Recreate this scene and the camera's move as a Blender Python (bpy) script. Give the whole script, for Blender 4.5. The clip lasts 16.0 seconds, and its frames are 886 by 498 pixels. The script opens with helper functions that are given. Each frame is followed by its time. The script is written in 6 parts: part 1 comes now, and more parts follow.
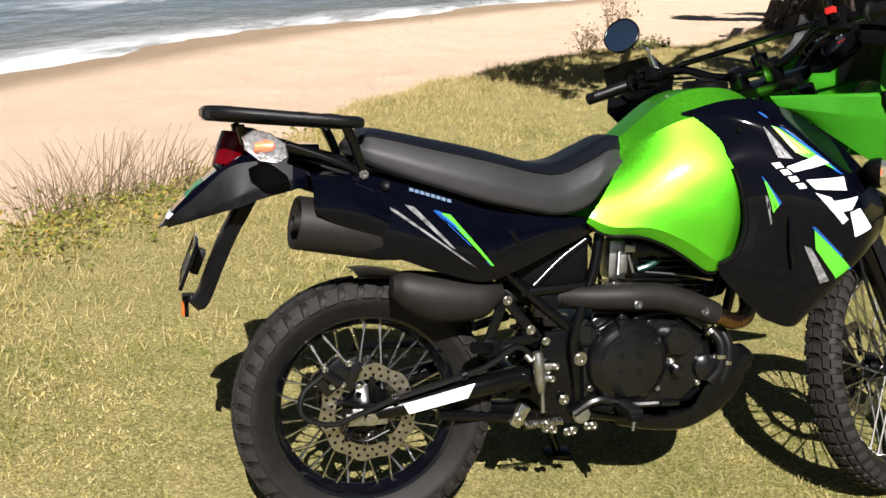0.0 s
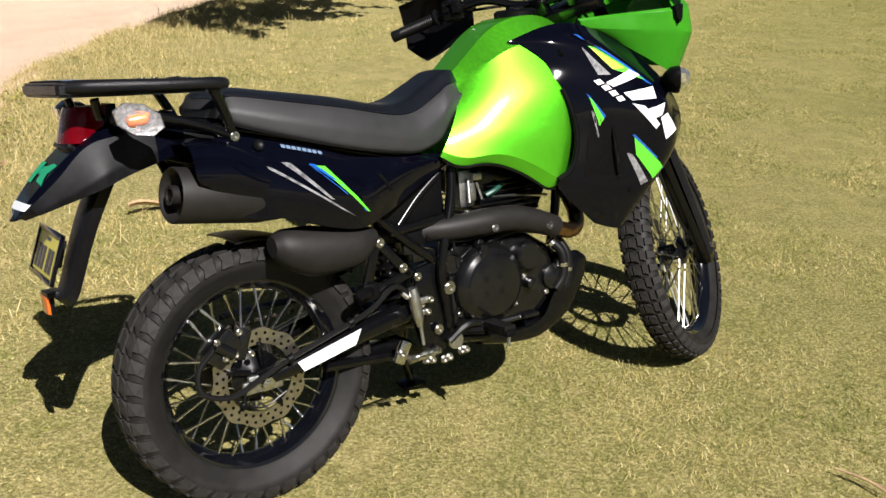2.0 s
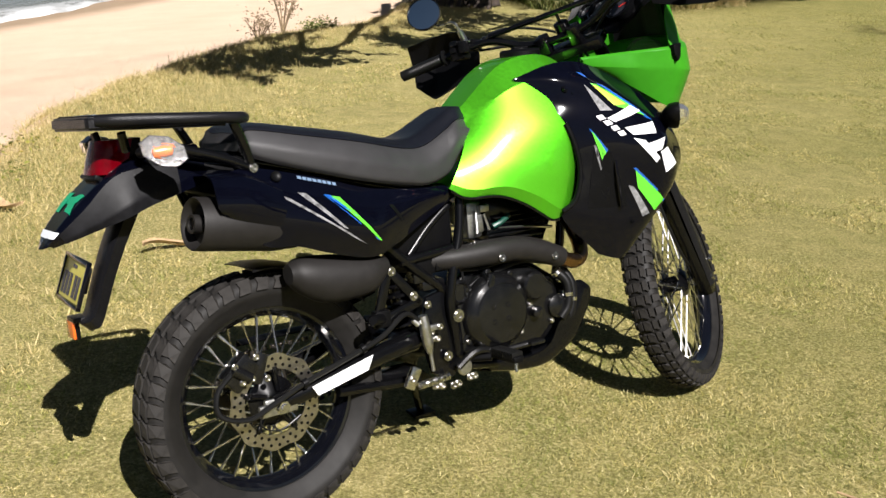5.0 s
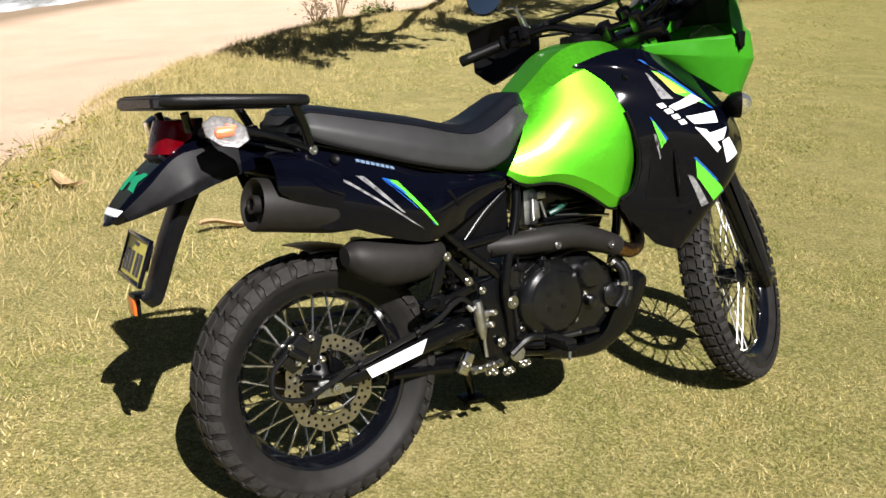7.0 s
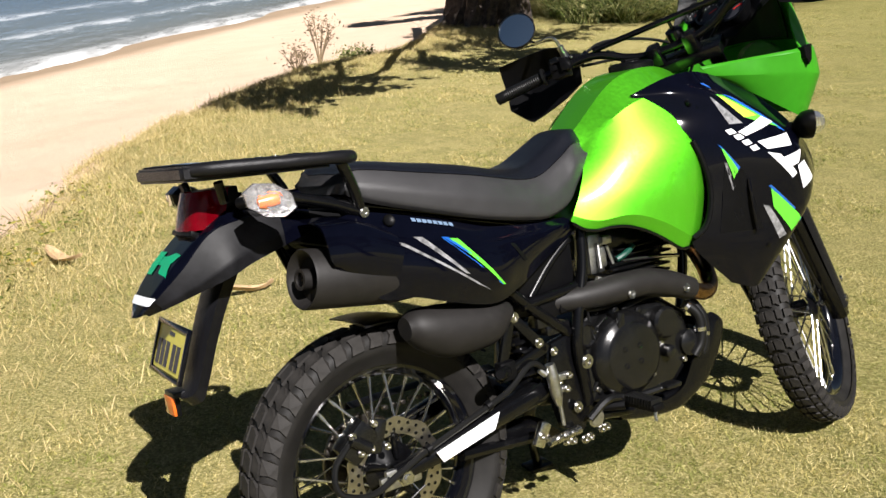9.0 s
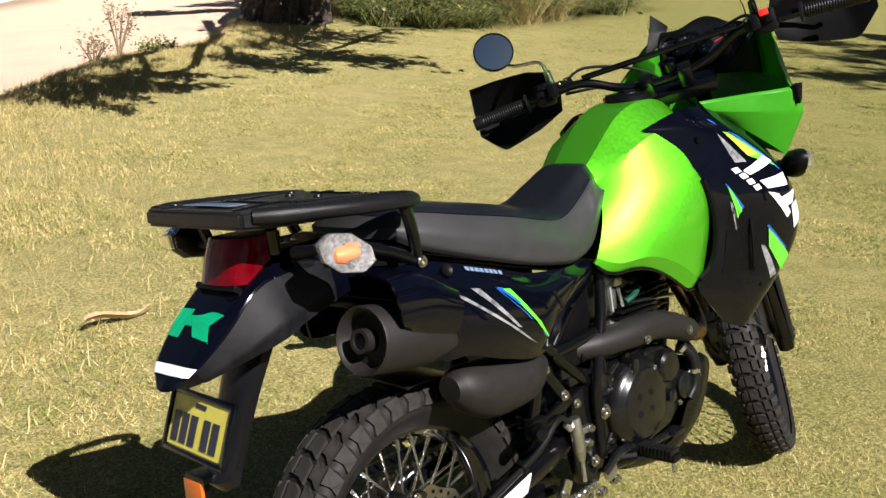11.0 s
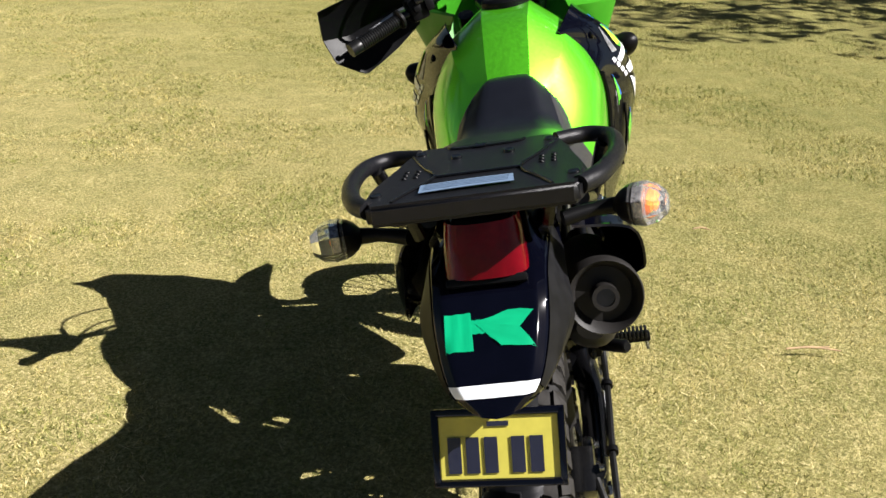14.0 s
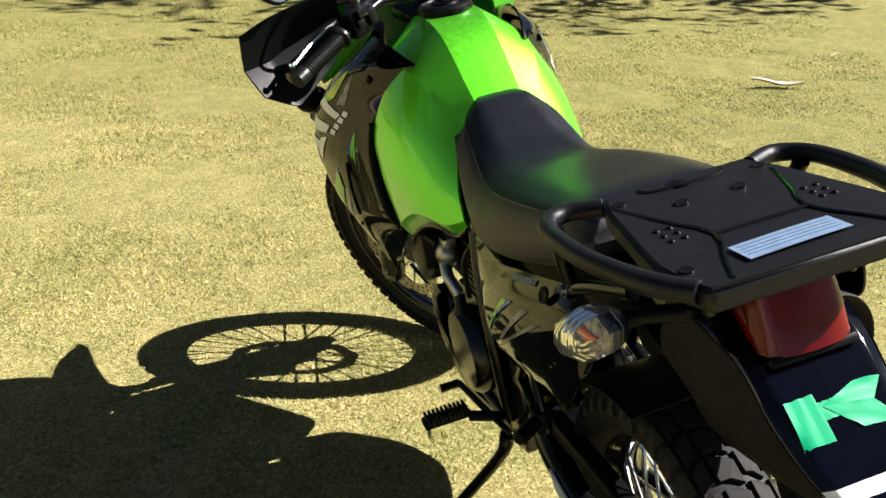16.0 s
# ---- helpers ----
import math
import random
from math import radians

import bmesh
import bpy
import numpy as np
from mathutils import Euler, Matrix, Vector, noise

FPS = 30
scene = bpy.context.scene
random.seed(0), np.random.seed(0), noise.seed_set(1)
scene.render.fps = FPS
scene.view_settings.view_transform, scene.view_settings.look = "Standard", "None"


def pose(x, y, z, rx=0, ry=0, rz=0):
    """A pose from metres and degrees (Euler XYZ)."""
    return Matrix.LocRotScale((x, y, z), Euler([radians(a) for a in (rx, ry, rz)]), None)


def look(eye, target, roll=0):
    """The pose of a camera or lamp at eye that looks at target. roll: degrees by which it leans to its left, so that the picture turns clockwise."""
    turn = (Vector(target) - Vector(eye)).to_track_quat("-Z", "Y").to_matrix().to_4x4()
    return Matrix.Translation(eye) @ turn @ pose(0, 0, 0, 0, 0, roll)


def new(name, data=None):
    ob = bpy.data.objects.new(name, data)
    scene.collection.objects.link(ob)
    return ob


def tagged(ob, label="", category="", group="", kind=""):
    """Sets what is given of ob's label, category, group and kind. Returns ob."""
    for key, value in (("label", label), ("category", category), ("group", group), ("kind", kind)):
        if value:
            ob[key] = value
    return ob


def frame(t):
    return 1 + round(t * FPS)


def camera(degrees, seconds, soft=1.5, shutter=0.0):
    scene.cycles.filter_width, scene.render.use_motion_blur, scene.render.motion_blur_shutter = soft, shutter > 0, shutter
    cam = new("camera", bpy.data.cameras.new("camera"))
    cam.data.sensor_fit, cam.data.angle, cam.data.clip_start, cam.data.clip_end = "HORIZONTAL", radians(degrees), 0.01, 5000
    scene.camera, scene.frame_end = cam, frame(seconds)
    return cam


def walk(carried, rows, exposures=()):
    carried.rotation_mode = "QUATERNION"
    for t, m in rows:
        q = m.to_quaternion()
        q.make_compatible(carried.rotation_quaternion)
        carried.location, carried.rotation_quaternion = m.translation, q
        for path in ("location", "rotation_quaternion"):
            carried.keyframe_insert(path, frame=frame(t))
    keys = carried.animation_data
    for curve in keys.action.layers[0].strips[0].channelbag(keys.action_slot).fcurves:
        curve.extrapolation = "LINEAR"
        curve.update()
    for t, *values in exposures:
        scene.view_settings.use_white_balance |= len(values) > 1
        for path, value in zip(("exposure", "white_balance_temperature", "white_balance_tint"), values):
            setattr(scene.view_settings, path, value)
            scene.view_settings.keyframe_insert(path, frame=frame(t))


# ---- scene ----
cam = camera(47.2, 16.0)
PATH = [
    (0, (0.297, 0.231, 1.482), (0.026, 2.108, 0.848), 4.8),
    (0.5, (0.209, 0.29, 1.458), (0.008, 2.148, 0.748), 5.1),
    (1, (0.082, 0.328, 1.456), (0.023, 2.2, 0.755), 3.3),
    (1.5, (-0.098, 0.256, 1.467), (0.053, 2.137, 0.807), 2.8),
    (2, (-0.199, 0.211, 1.475), (0.195, 2.039, 0.767), 3.0),
    (2.5, (-0.224, 0.173, 1.465), (0.18, 2.008, 0.78), 2.8),
    (3, (-0.22, 0.127, 1.476), (0.237, 1.978, 0.872), 0.3),
    (3.5, (-0.218, 0.102, 1.473), (0.208, 1.956, 0.857), 1.0),
    (4, (-0.224, 0.096, 1.466), (0.203, 1.956, 0.87), 1.4),
    (4.5, (-0.227, 0.114, 1.462), (0.188, 1.974, 0.856), 2.1),
    (6.8, (-0.244, 0.113, 1.467), (0.048, 1.98, 0.813), 3.0),
    (7, (-0.244, 0.115, 1.459), (0.046, 1.984, 0.808), 3.0),
    (7.5, (-0.253, 0.134, 1.456), (0.026, 2.0, 0.792), 3.3),
    (8, (-0.29, 0.159, 1.459), (-0.046, 2.032, 0.802), 3.6),
    (8.5, (-0.308, 0.264, 1.44), (-0.098, 2.162, 0.848), 2.3),
    (8.7, (-0.331, 0.337, 1.424), (-0.086, 2.234, 0.841), 0.7),
    (10.8, (-0.809, 0.694, 1.453), (-0.101, 2.473, 0.874), 3.0),
    (11, (-0.845, 0.798, 1.448), (-0.083, 2.554, 0.869), 3.2),
    (11.5, (-0.882, 0.989, 1.476), (0.118, 2.639, 0.948), 2.0),
    (12, (-1.072, 1.088, 1.48), (0.134, 2.618, 1.027), 2.4),
    (12.5, (-1.31, 1.216, 1.472), (-0.026, 2.669, 0.979), 2.0),
    (13, (-1.412, 1.423, 1.419), (-0.081, 2.784, 0.807), 3.3),
    (13.5, (-1.52, 1.617, 1.434), (-0.081, 2.823, 0.745), 1.9),
    (14, (-1.696, 1.818, 1.413), (-0.065, 2.731, 0.701), 2.0),
    (14.5, (-1.695, 2.053, 1.402), (0.064, 2.743, 0.746), 2.9),
    (15, (-1.604, 2.287, 1.398), (0.183, 2.886, 0.727), 1.0),
    (15.5, (-1.604, 2.471, 1.381), (0.236, 2.866, 0.706), 3.0),
    (16, (-1.61, 2.682, 1.379), (0.25, 2.892, 0.675), 0.9),
]
walk(cam, [(t, look(eye, target, roll)) for t, eye, target, roll in PATH],
     [(0, 0.90), (4.5, 0.98), (8.5, 1.06), (11, 1.12), (12.5, 1.20), (14.5, 1.50), (15.2, 1.60), (16, 1.76)])

# ---- world and sun ----
TO_SUN = Vector((0.235, -1.0, 1.0)).normalized()
world = bpy.data.worlds.new("world")
scene.world = world
world.use_nodes = True
wn = world.node_tree
sky = wn.nodes.new("ShaderNodeTexSky")
sky.sky_type = 'NISHITA'
sky.sun_disc = False
sky.sun_elevation = math.asin(TO_SUN.z)
sky.sun_rotation = math.atan2(TO_SUN.x, TO_SUN.y)
wn.nodes["Background"].inputs[1].default_value = 0.0135
wn.links.new(sky.outputs[0], wn.nodes["Background"].inputs[0])
sun = new("sun", bpy.data.lights.new("sun", 'SUN'))
sun.data.energy = 5.0
sun.data.angle = radians(0.3)
sun.data.color = (1.0, 0.955, 0.935)
sun.matrix_world = look((0, 0, 30), Vector((0, 0, 30)) - TO_SUN)

# ---- materials ----
def mat_base(name):
    m = bpy.data.materials.new(name)
    m.use_nodes = True
    nt = m.node_tree
    return m, nt, nt.nodes["Principled BSDF"]


def link_noise(nt, scale, detail=4.0, coord="Object", rough=0.6):
    tc = nt.nodes.new("ShaderNodeTexCoord")
    nz = nt.nodes.new("ShaderNodeTexNoise")
    nz.inputs["Scale"].default_value = scale
    nz.inputs["Detail"].default_value = detail
    nz.inputs["Roughness"].default_value = rough
    nt.links.new(tc.outputs[coord], nz.inputs["Vector"])
    return nz


def ramp(nt, src, stops):
    r = nt.nodes.new("ShaderNodeValToRGB")
    while len(r.color_ramp.elements) < len(stops):
        r.color_ramp.elements.new(0.5)
    for e, (p, c) in zip(r.color_ramp.elements, stops):
        e.position, e.color = p, (*c, 1)
    nt.links.new(src, r.inputs[0])
    return r


def mixc(nt, fac, a, b):
    m = nt.nodes.new("ShaderNodeMix")
    m.data_type = 'RGBA'
    for sock, v in ((m.inputs[0], fac), (m.inputs[6], a), (m.inputs[7], b)):
        if hasattr(v, "is_linked"):
            nt.links.new(v, sock)
        else:
            sock.default_value = v if not isinstance(v, tuple) else (*v, 1)[:4]
    return m.outputs[2]


def mathn(nt, op, a, b=0.0):
    m = nt.nodes.new("ShaderNodeMath")
    m.operation = op
    for sock, v in ((m.inputs[0], a), (m.inputs[1], b)):
        if hasattr(v, "is_linked"):
            nt.links.new(v, sock)
        else:
            sock.default_value = v
    return m.outputs[0]


def bumpn(nt, bsdf, height, strength, dist=0.01):
    b = nt.nodes.new("ShaderNodeBump")
    b.inputs["Strength"].default_value = strength
    b.inputs["Distance"].default_value = dist
    nt.links.new(height, b.inputs["Height"])
    nt.links.new(b.outputs[0], bsdf.inputs["Normal"])


def simple(name, col, rough=0.5, metal=0.0, coat=0.0, var=0.12, scale=60.0, bump=0.0, bscale=400.0, spec=0.5, coat_rough=0.04):
    """A surface with slight variation of tone, of gloss and of relief."""
    m, nt, b = mat_base(name)
    nz = link_noise(nt, scale)
    r = ramp(nt, nz.outputs["Fac"], [(0.3, tuple(c * (1 - var) for c in col)), (0.7, tuple(min(1, c * (1 + var)) for c in col))])
    nt.links.new(r.outputs[0], b.inputs["Base Color"])
    nr = link_noise(nt, scale * 0.27, 5.0)
    rr = nt.nodes.new("ShaderNodeMapRange")
    rr.inputs[3].default_value, rr.inputs[4].default_value = max(0.02, rough * 0.78), min(1.0, rough * 1.22)
    nt.links.new(nr.outputs["Fac"], rr.inputs[0])
    nt.links.new(rr.outputs[0], b.inputs["Roughness"])
    b.inputs["Metallic"].default_value = metal
    b.inputs["Coat Weight"].default_value = coat
    b.inputs["Coat Roughness"].default_value = coat_rough
    b.inputs["Specular IOR Level"].default_value = spec
    if bump:
        bumpn(nt, b, link_noise(nt, bscale, 3.0).outputs["Fac"], bump, 0.002)
    return m


GREEN = simple("lime metallic paint", (0.155, 0.80, 0.026), 0.46, 0.93, 1.0, 0.03, 400.0, coat_rough=0.09)
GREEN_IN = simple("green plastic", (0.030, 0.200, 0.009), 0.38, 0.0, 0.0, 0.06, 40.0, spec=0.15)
NAVY = simple("gloss navy plastic", (0.0012, 0.0014, 0.0038), 0.06, 0.0, 0.0, 0.15, 30.0, spec=0.33)
BLACK = simple("matt black plastic", (0.0026, 0.0026, 0.003), 0.40, 0.0, 0.0, 0.2, 50.0, 0.12, 900.0, spec=0.12)
SATIN = simple("satin black paint", (0.0022, 0.0022, 0.0026), 0.20, 0.0, 0.0, 0.2, 40.0, spec=0.36)
GUARD = simple("grained black plastic", (0.0058, 0.0058, 0.0070), 0.36, 0.0, 0.0, 0.18, 70.0, 0.25, 1100.0, spec=0.24)
VINYL = simple("grained seat vinyl", (0.026, 0.0255, 0.027), 0.46, 0.0, 0.0, 0.12, 25.0, 0.20, 1500.0, spec=0.32)
SEATTOP = simple("smooth dark seat vinyl", (0.0050, 0.0056, 0.0085), 0.33, 0.0, 0.0, 0.12, 25.0, 0.12, 1500.0, spec=0.50)
RUBBER = simple("tyre rubber", (0.0095, 0.0088, 0.0082), 0.60, 0.0, 0.0, 0.35, 26.0, 0.20, 300.0, spec=0.24)
TREAD = simple("worn tread rubber", (0.0180, 0.0164, 0.0150), 0.72, 0.0, 0.0, 0.35, 40.0, 0.25, 250.0, spec=0.24)
RIMBLACK = simple("black anodised rim", (0.0025, 0.0028, 0.0045), 0.10, 0.0, 0.4, 0.15, 30.0, spec=0.5)
STEEL = simple("bright steel", (0.62, 0.61, 0.59), 0.22, 1.0, 0.0, 0.08, 120.0)
BOLT = simple("zinc bolt", (0.44, 0.43, 0.41), 0.26, 1.0, 0.0, 0.15, 200.0)
ALU = simple("cast aluminium", (0.48, 0.48, 0.47), 0.36, 1.0, 0.0, 0.22, 90.0, 0.2, 500.0)
DISC = simple("brake disc steel", (0.44, 0.405, 0.335), 0.30, 1.0, 0.0, 0.15, 60.0)
ENGINE = simple("black engine enamel", (0.0042, 0.0042, 0.0044), 0.22, 0.0, 0.0, 0.3, 40.0, 0.08, 350.0, spec=0.50)
EXHAUST = simple("matt exhaust black", (0.0105, 0.0095, 0.009), 0.55, 0.0, 0.0, 0.2, 45.0, 0.10, 700.0, spec=0.25)
BRONZE = simple("heat-tinted steel", (0.28, 0.16, 0.08), 0.28, 1.0, 0.0, 0.4, 25.0)
HOSE = simple("black hose", (0.005, 0.005, 0.005), 0.36, 0.0, 0.0, 0.15, 50.0, spec=0.25)
WHITE = simple("white decal", (0.80, 0.81, 0.82), 0.30, 0.0, 0.4, 0.03, 40.0)
WHITESTRIP = simple("white reflective tape", (0.74, 0.77, 0.80), 0.35, 0.0, 0.0, 0.05, 300.0)
PALE = simple("pale blue label", (0.125, 0.185, 0.275), 0.40, 0.0, 0.0, 0.15, 90.0)
GREY = simple("scratched grey decal", (0.17, 0.17, 0.175), 0.30, 0.0, 0.3, 0.85, 70.0)
BLUE = simple("blue decal", (0.010, 0.085, 0.36), 0.25, 0.0, 0.6, 0.10, 30.0)
LIME = simple("lime decal", (0.10, 0.54, 0.035), 0.25, 0.0, 0.6, 0.05, 30.0)
YELLOWLIME = simple("yellow-lime decal", (0.48, 0.62, 0.05), 0.25, 0.0, 0.6, 0.05, 30.0)
TEAL = simple("sea-green decal", (0.0, 0.31, 0.135), 0.35, 0.0, 0.2, 0.05, 30.0)
PLATE = simple("yellow number plate", (0.50, 0.45, 0.075), 0.40, 0.0, 0.0, 0.06, 60.0)
PLATEBAR = simple("dark plate characters", (0.012, 0.014, 0.03), 0.4)
PRINT = simple("printed line", (0.105, 0.155, 0.235), 0.4)
ORANGE = simple("orange reflector", (0.60, 0.11, 0.012), 0.25, 0.0, 0.5, 0.1, 200.0)
REDSW = simple("red switch", (0.65, 0.02, 0.015), 0.35)
SILVER = simple("silver lever", (0.45, 0.46, 0.47), 0.28, 1.0, 0.0, 0.06, 80.0)
CHAIN = simple("oily chain steel", (0.10, 0.09, 0.08), 0.40, 1.0, 0.0, 0.3, 200.0)
DIAL = simple("dial face", (0.02, 0.02, 0.025), 0.35, 0.0, 0.3)
NEEDLE = simple("red needle", (0.6, 0.03, 0.02), 0.4)
TEALHOSE = simple("green breather hose", (0.004, 0.045, 0.030), 0.35)

MIRROR, nt, b = mat_base("mirror glass")
b.inputs["Base Color"].default_value = (0.86, 0.98, 1.0, 1)
b.inputs["Metallic"].default_value, b.inputs["Roughness"].default_value = 1.0, 0.015

CLEAR, nt, b = mat_base("clear lens")
b.inputs["Base Color"].default_value = (0.95, 0.95, 0.95, 1)
b.inputs["Roughness"].default_value, b.inputs["Transmission Weight"].default_value, b.inputs["IOR"].default_value = 0.04, 0.93, 1.25
wv = nt.nodes.new("ShaderNodeTexWave")
wv.inputs["Scale"].default_value = 30.0
tc = nt.nodes.new("ShaderNodeTexCoord")
nt.links.new(tc.outputs["Object"], wv.inputs["Vector"])
bumpn(nt, b, wv.outputs["Fac"], 0.16, 0.003)

SCREEN, nt, b = mat_base("clear windscreen")
b.inputs["Base Color"].default_value = (0.93, 0.95, 0.94, 1)
b.inputs["Roughness"].default_value, b.inputs["Transmission Weight"].default_value, b.inputs["IOR"].default_value = 0.02, 1.0, 1.12

REDLENS, nt, b = mat_base("red lens")
nz = link_noise(nt, 30.0)
r = ramp(nt, nz.outputs["Fac"], [(0.3, (0.065, 0.0003, 0.002)), (0.7, (0.115, 0.0006, 0.004))])
nt.links.new(r.outputs[0], b.inputs["Base Color"])
b.inputs["Roughness"].default_value, b.inputs["Coat Weight"].default_value = 0.10, 0.0
b.inputs["Specular IOR Level"].default_value = 0.30
vo = nt.nodes.new("ShaderNodeTexBrick")
vo.inputs["Scale"].default_value = 90.0
tc = nt.nodes.new("ShaderNodeTexCoord")
nt.links.new(tc.outputs["Object"], vo.inputs["Vector"])
bumpn(nt, b, vo.outputs["Fac"], 0.5, 0.002)

REFLECTOR = simple("lamp reflector", (0.20, 0.195, 0.20), 0.20, 0.6, 0.0, 0.9, 160.0, 1.0, 130.0)

def inland(nt, col):
    """Grass grows greener away from the beach."""
    tc = nt.nodes.new("ShaderNodeTexCoord")
    sx = nt.nodes.new("ShaderNodeSeparateXYZ")
    nt.links.new(tc.outputs["Object"], sx.inputs[0])
    mr = nt.nodes.new("ShaderNodeMapRange")
    mr.inputs[1].default_value, mr.inputs[2].default_value = -2.6, 3.6
    wob = link_noise(nt, 0.7, 3.0)
    nt.links.new(mathn(nt, 'ADD', mathn(nt, 'ADD', sx.outputs[0], mathn(nt, 'MULTIPLY', sx.outputs[1], -0.45)), mathn(nt, 'MULTIPLY', mathn(nt, 'SUBTRACT', wob.outputs["Fac"], 0.5), 5.0)), mr.inputs[0])
    mul = nt.nodes.new("ShaderNodeMix")
    mul.data_type, mul.blend_type = 'RGBA', 'MULTIPLY'
    nt.links.new(mr.outputs[0], mul.inputs[0])
    nt.links.new(col, mul.inputs[6])
    mul.inputs[7].default_value = (0.62, 0.66, 0.52, 1)
    lift = nt.nodes.new("ShaderNodeMix")
    lift.data_type, lift.blend_type = 'RGBA', 'MULTIPLY'
    lift.inputs[0].default_value = 1.0
    nt.links.new(mul.outputs[2], lift.inputs[6])
    lift.inputs[7].default_value = (1.12, 1.12, 1.14, 1)
    return lift.outputs[2]


# ground: turf, dry fringe and sand share one sheet; the share of turf lies in the mesh
GROUND, nt, b = mat_base("lawn and sand")
at = nt.nodes.new("ShaderNodeAttribute")
at.attribute_name = "turf"
edge_n = link_noise(nt, 5.0, 6.0)
k = mathn(nt, 'ADD', at.outputs["Fac"], mathn(nt, 'MULTIPLY', mathn(nt, 'SUBTRACT', edge_n.outputs["Fac"], 0.5), 0.9))
step = ramp(nt, k, [(0.42, (0, 0, 0)), (0.58, (1, 1, 1))])
big = link_noise(nt, 0.55, 4.0)
mid = link_noise(nt, 5.5, 5.0)
fine = link_noise(nt, 95.0, 4.0, rough=0.75)
tuft_n = link_noise(nt, 21.0, 5.0, rough=0.7)
turf_a = ramp(nt, big.outputs["Fac"], [(0.32, (0.16, 0.17, 0.042)), (0.50, (0.29, 0.26, 0.085)), (0.68, (0.45, 0.355, 0.155))])
turf_b = ramp(nt, mid.outputs["Fac"], [(0.40, (0.110, 0.130, 0.026)), (0.50, (0.29, 0.25, 0.078)), (0.60, (0.58, 0.45, 0.20))])
turf_d = ramp(nt, tuft_n.outputs["Fac"], [(0.36, (0.085, 0.095, 0.022)), (0.64, (0.50, 0.41, 0.18))])
turf_c = ramp(nt, fine.outputs["Fac"], [(0.34, (0.035, 0.037, 0.010)), (0.50, (0.26, 0.23, 0.075)), (0.66, (0.68, 0.57, 0.30))])
turf = mixc(nt, 0.60, mixc(nt, 0.33, mixc(nt, 0.5, turf_a.outputs[0], turf_b.outputs[0]), turf_d.outputs[0]), turf_c.outputs[0])
turf = inland(nt, turf)
s1 = link_noise(nt, 1.1, 5.0)
s2 = link_noise(nt, 160.0, 3.0)
sand_a = ramp(nt, s1.outputs["Fac"], [(0.3, (0.68, 0.49, 0.345)), (0.7, (0.78, 0.585, 0.435))])
sand_b = ramp(nt, s2.outputs["Fac"], [(0.3, (0.60, 0.435, 0.305)), (0.7, (0.82, 0.625, 0.465))])
wet = nt.nodes.new("ShaderNodeAttribute")
wet.attribute_name = "wet"
sand = mixc(nt, wet.outputs["Fac"], mixc(nt, 0.35, sand_a.outputs[0], sand_b.outputs[0]), (0.34, 0.25, 0.165))
nt.links.new(mixc(nt, step.outputs[0], sand, turf), b.inputs["Base Color"])
b.inputs["Roughness"].default_value = 0.85
b.inputs["Specular IOR Level"].default_value = 0.2
bumpn(nt, b, mathn(nt, 'ADD', fine.outputs["Fac"], mathn(nt, 'MULTIPLY', mid.outputs["Fac"], 0.6)), 0.9, 0.02)


def leafy(name, stops, rough=0.6, trans=0.25, patches=None):
    """Foliage: each blade or leaf has its own tone; patches: a second set of tones that takes over here and there."""
    m, nt, b = mat_base(name)
    g = nt.nodes.new("ShaderNodeNewGeometry")
    col = ramp(nt, g.outputs["Random Per Island"], stops).outputs[0]
    if patches:
        pn = ramp(nt, link_noise(nt, 2.6, 7.0, rough=0.74).outputs["Fac"], [(0.45, (0, 0, 0)), (0.55, (1, 1, 1))])
        col = mixc(nt, pn.outputs[0], col, ramp(nt, g.outputs["Random Per Island"], patches).outputs[0])
        col = inland(nt, col)
    nt.links.new(col, b.inputs["Base Color"])
    b.inputs["Roughness"].default_value = rough
    b.inputs["Specular IOR Level"].default_value = 0.25
    t = nt.nodes.new("ShaderNodeBsdfTranslucent")
    nt.links.new(col, t.inputs[0])
    mx = nt.nodes.new("ShaderNodeMixShader")
    mx.inputs[0].default_value = trans
    nt.links.new(b.outputs[0], mx.inputs[1])
    nt.links.new(t.outputs[0], mx.inputs[2])
    nt.links.new(mx.outputs[0], nt.nodes["Material Output"].inputs[0])
    return m


BLADE = leafy("lawn blades", [(0.0, (0.072, 0.092, 0.017)), (0.18, (0.120, 0.142, 0.026)), (0.45, (0.185, 0.205, 0.040)), (0.8, (0.32, 0.315, 0.085)), (1.0, (0.62, 0.55, 0.26))], 0.55, 0.22,
              [(0.0, (0.125, 0.115, 0.032)), (0.16, (0.22, 0.19, 0.053)), (0.4, (0.40, 0.335, 0.110)), (0.75, (0.60, 0.485, 0.20)), (1.0, (0.84, 0.70, 0.40))])
DRY = leafy("dry straw", [(0.0, (0.22, 0.20, 0.055)), (0.4, (0.46, 0.37, 0.15)), (1.0, (0.72, 0.58, 0.31))])
LUSH = leafy("long green grass", [(0.0, (0.016, 0.026, 0.006)), (0.30, (0.07, 0.10, 0.020)), (0.7, (0.20, 0.23, 0.06)), (1.0, (0.58, 0.52, 0.27))])
STALK = leafy("dead stalks", [(0.0, (0.12, 0.085, 0.050)), (1.0, (0.30, 0.22, 0.13))], 0.7, 0.1)
BROAD = leafy("small broad leaves", [(0.0, (0.08, 0.10, 0.02)), (0.6, (0.22, 0.24, 0.045)), (0.9, (0.42, 0.36, 0.07)), (1.0, (0.50, 0.26, 0.06))])
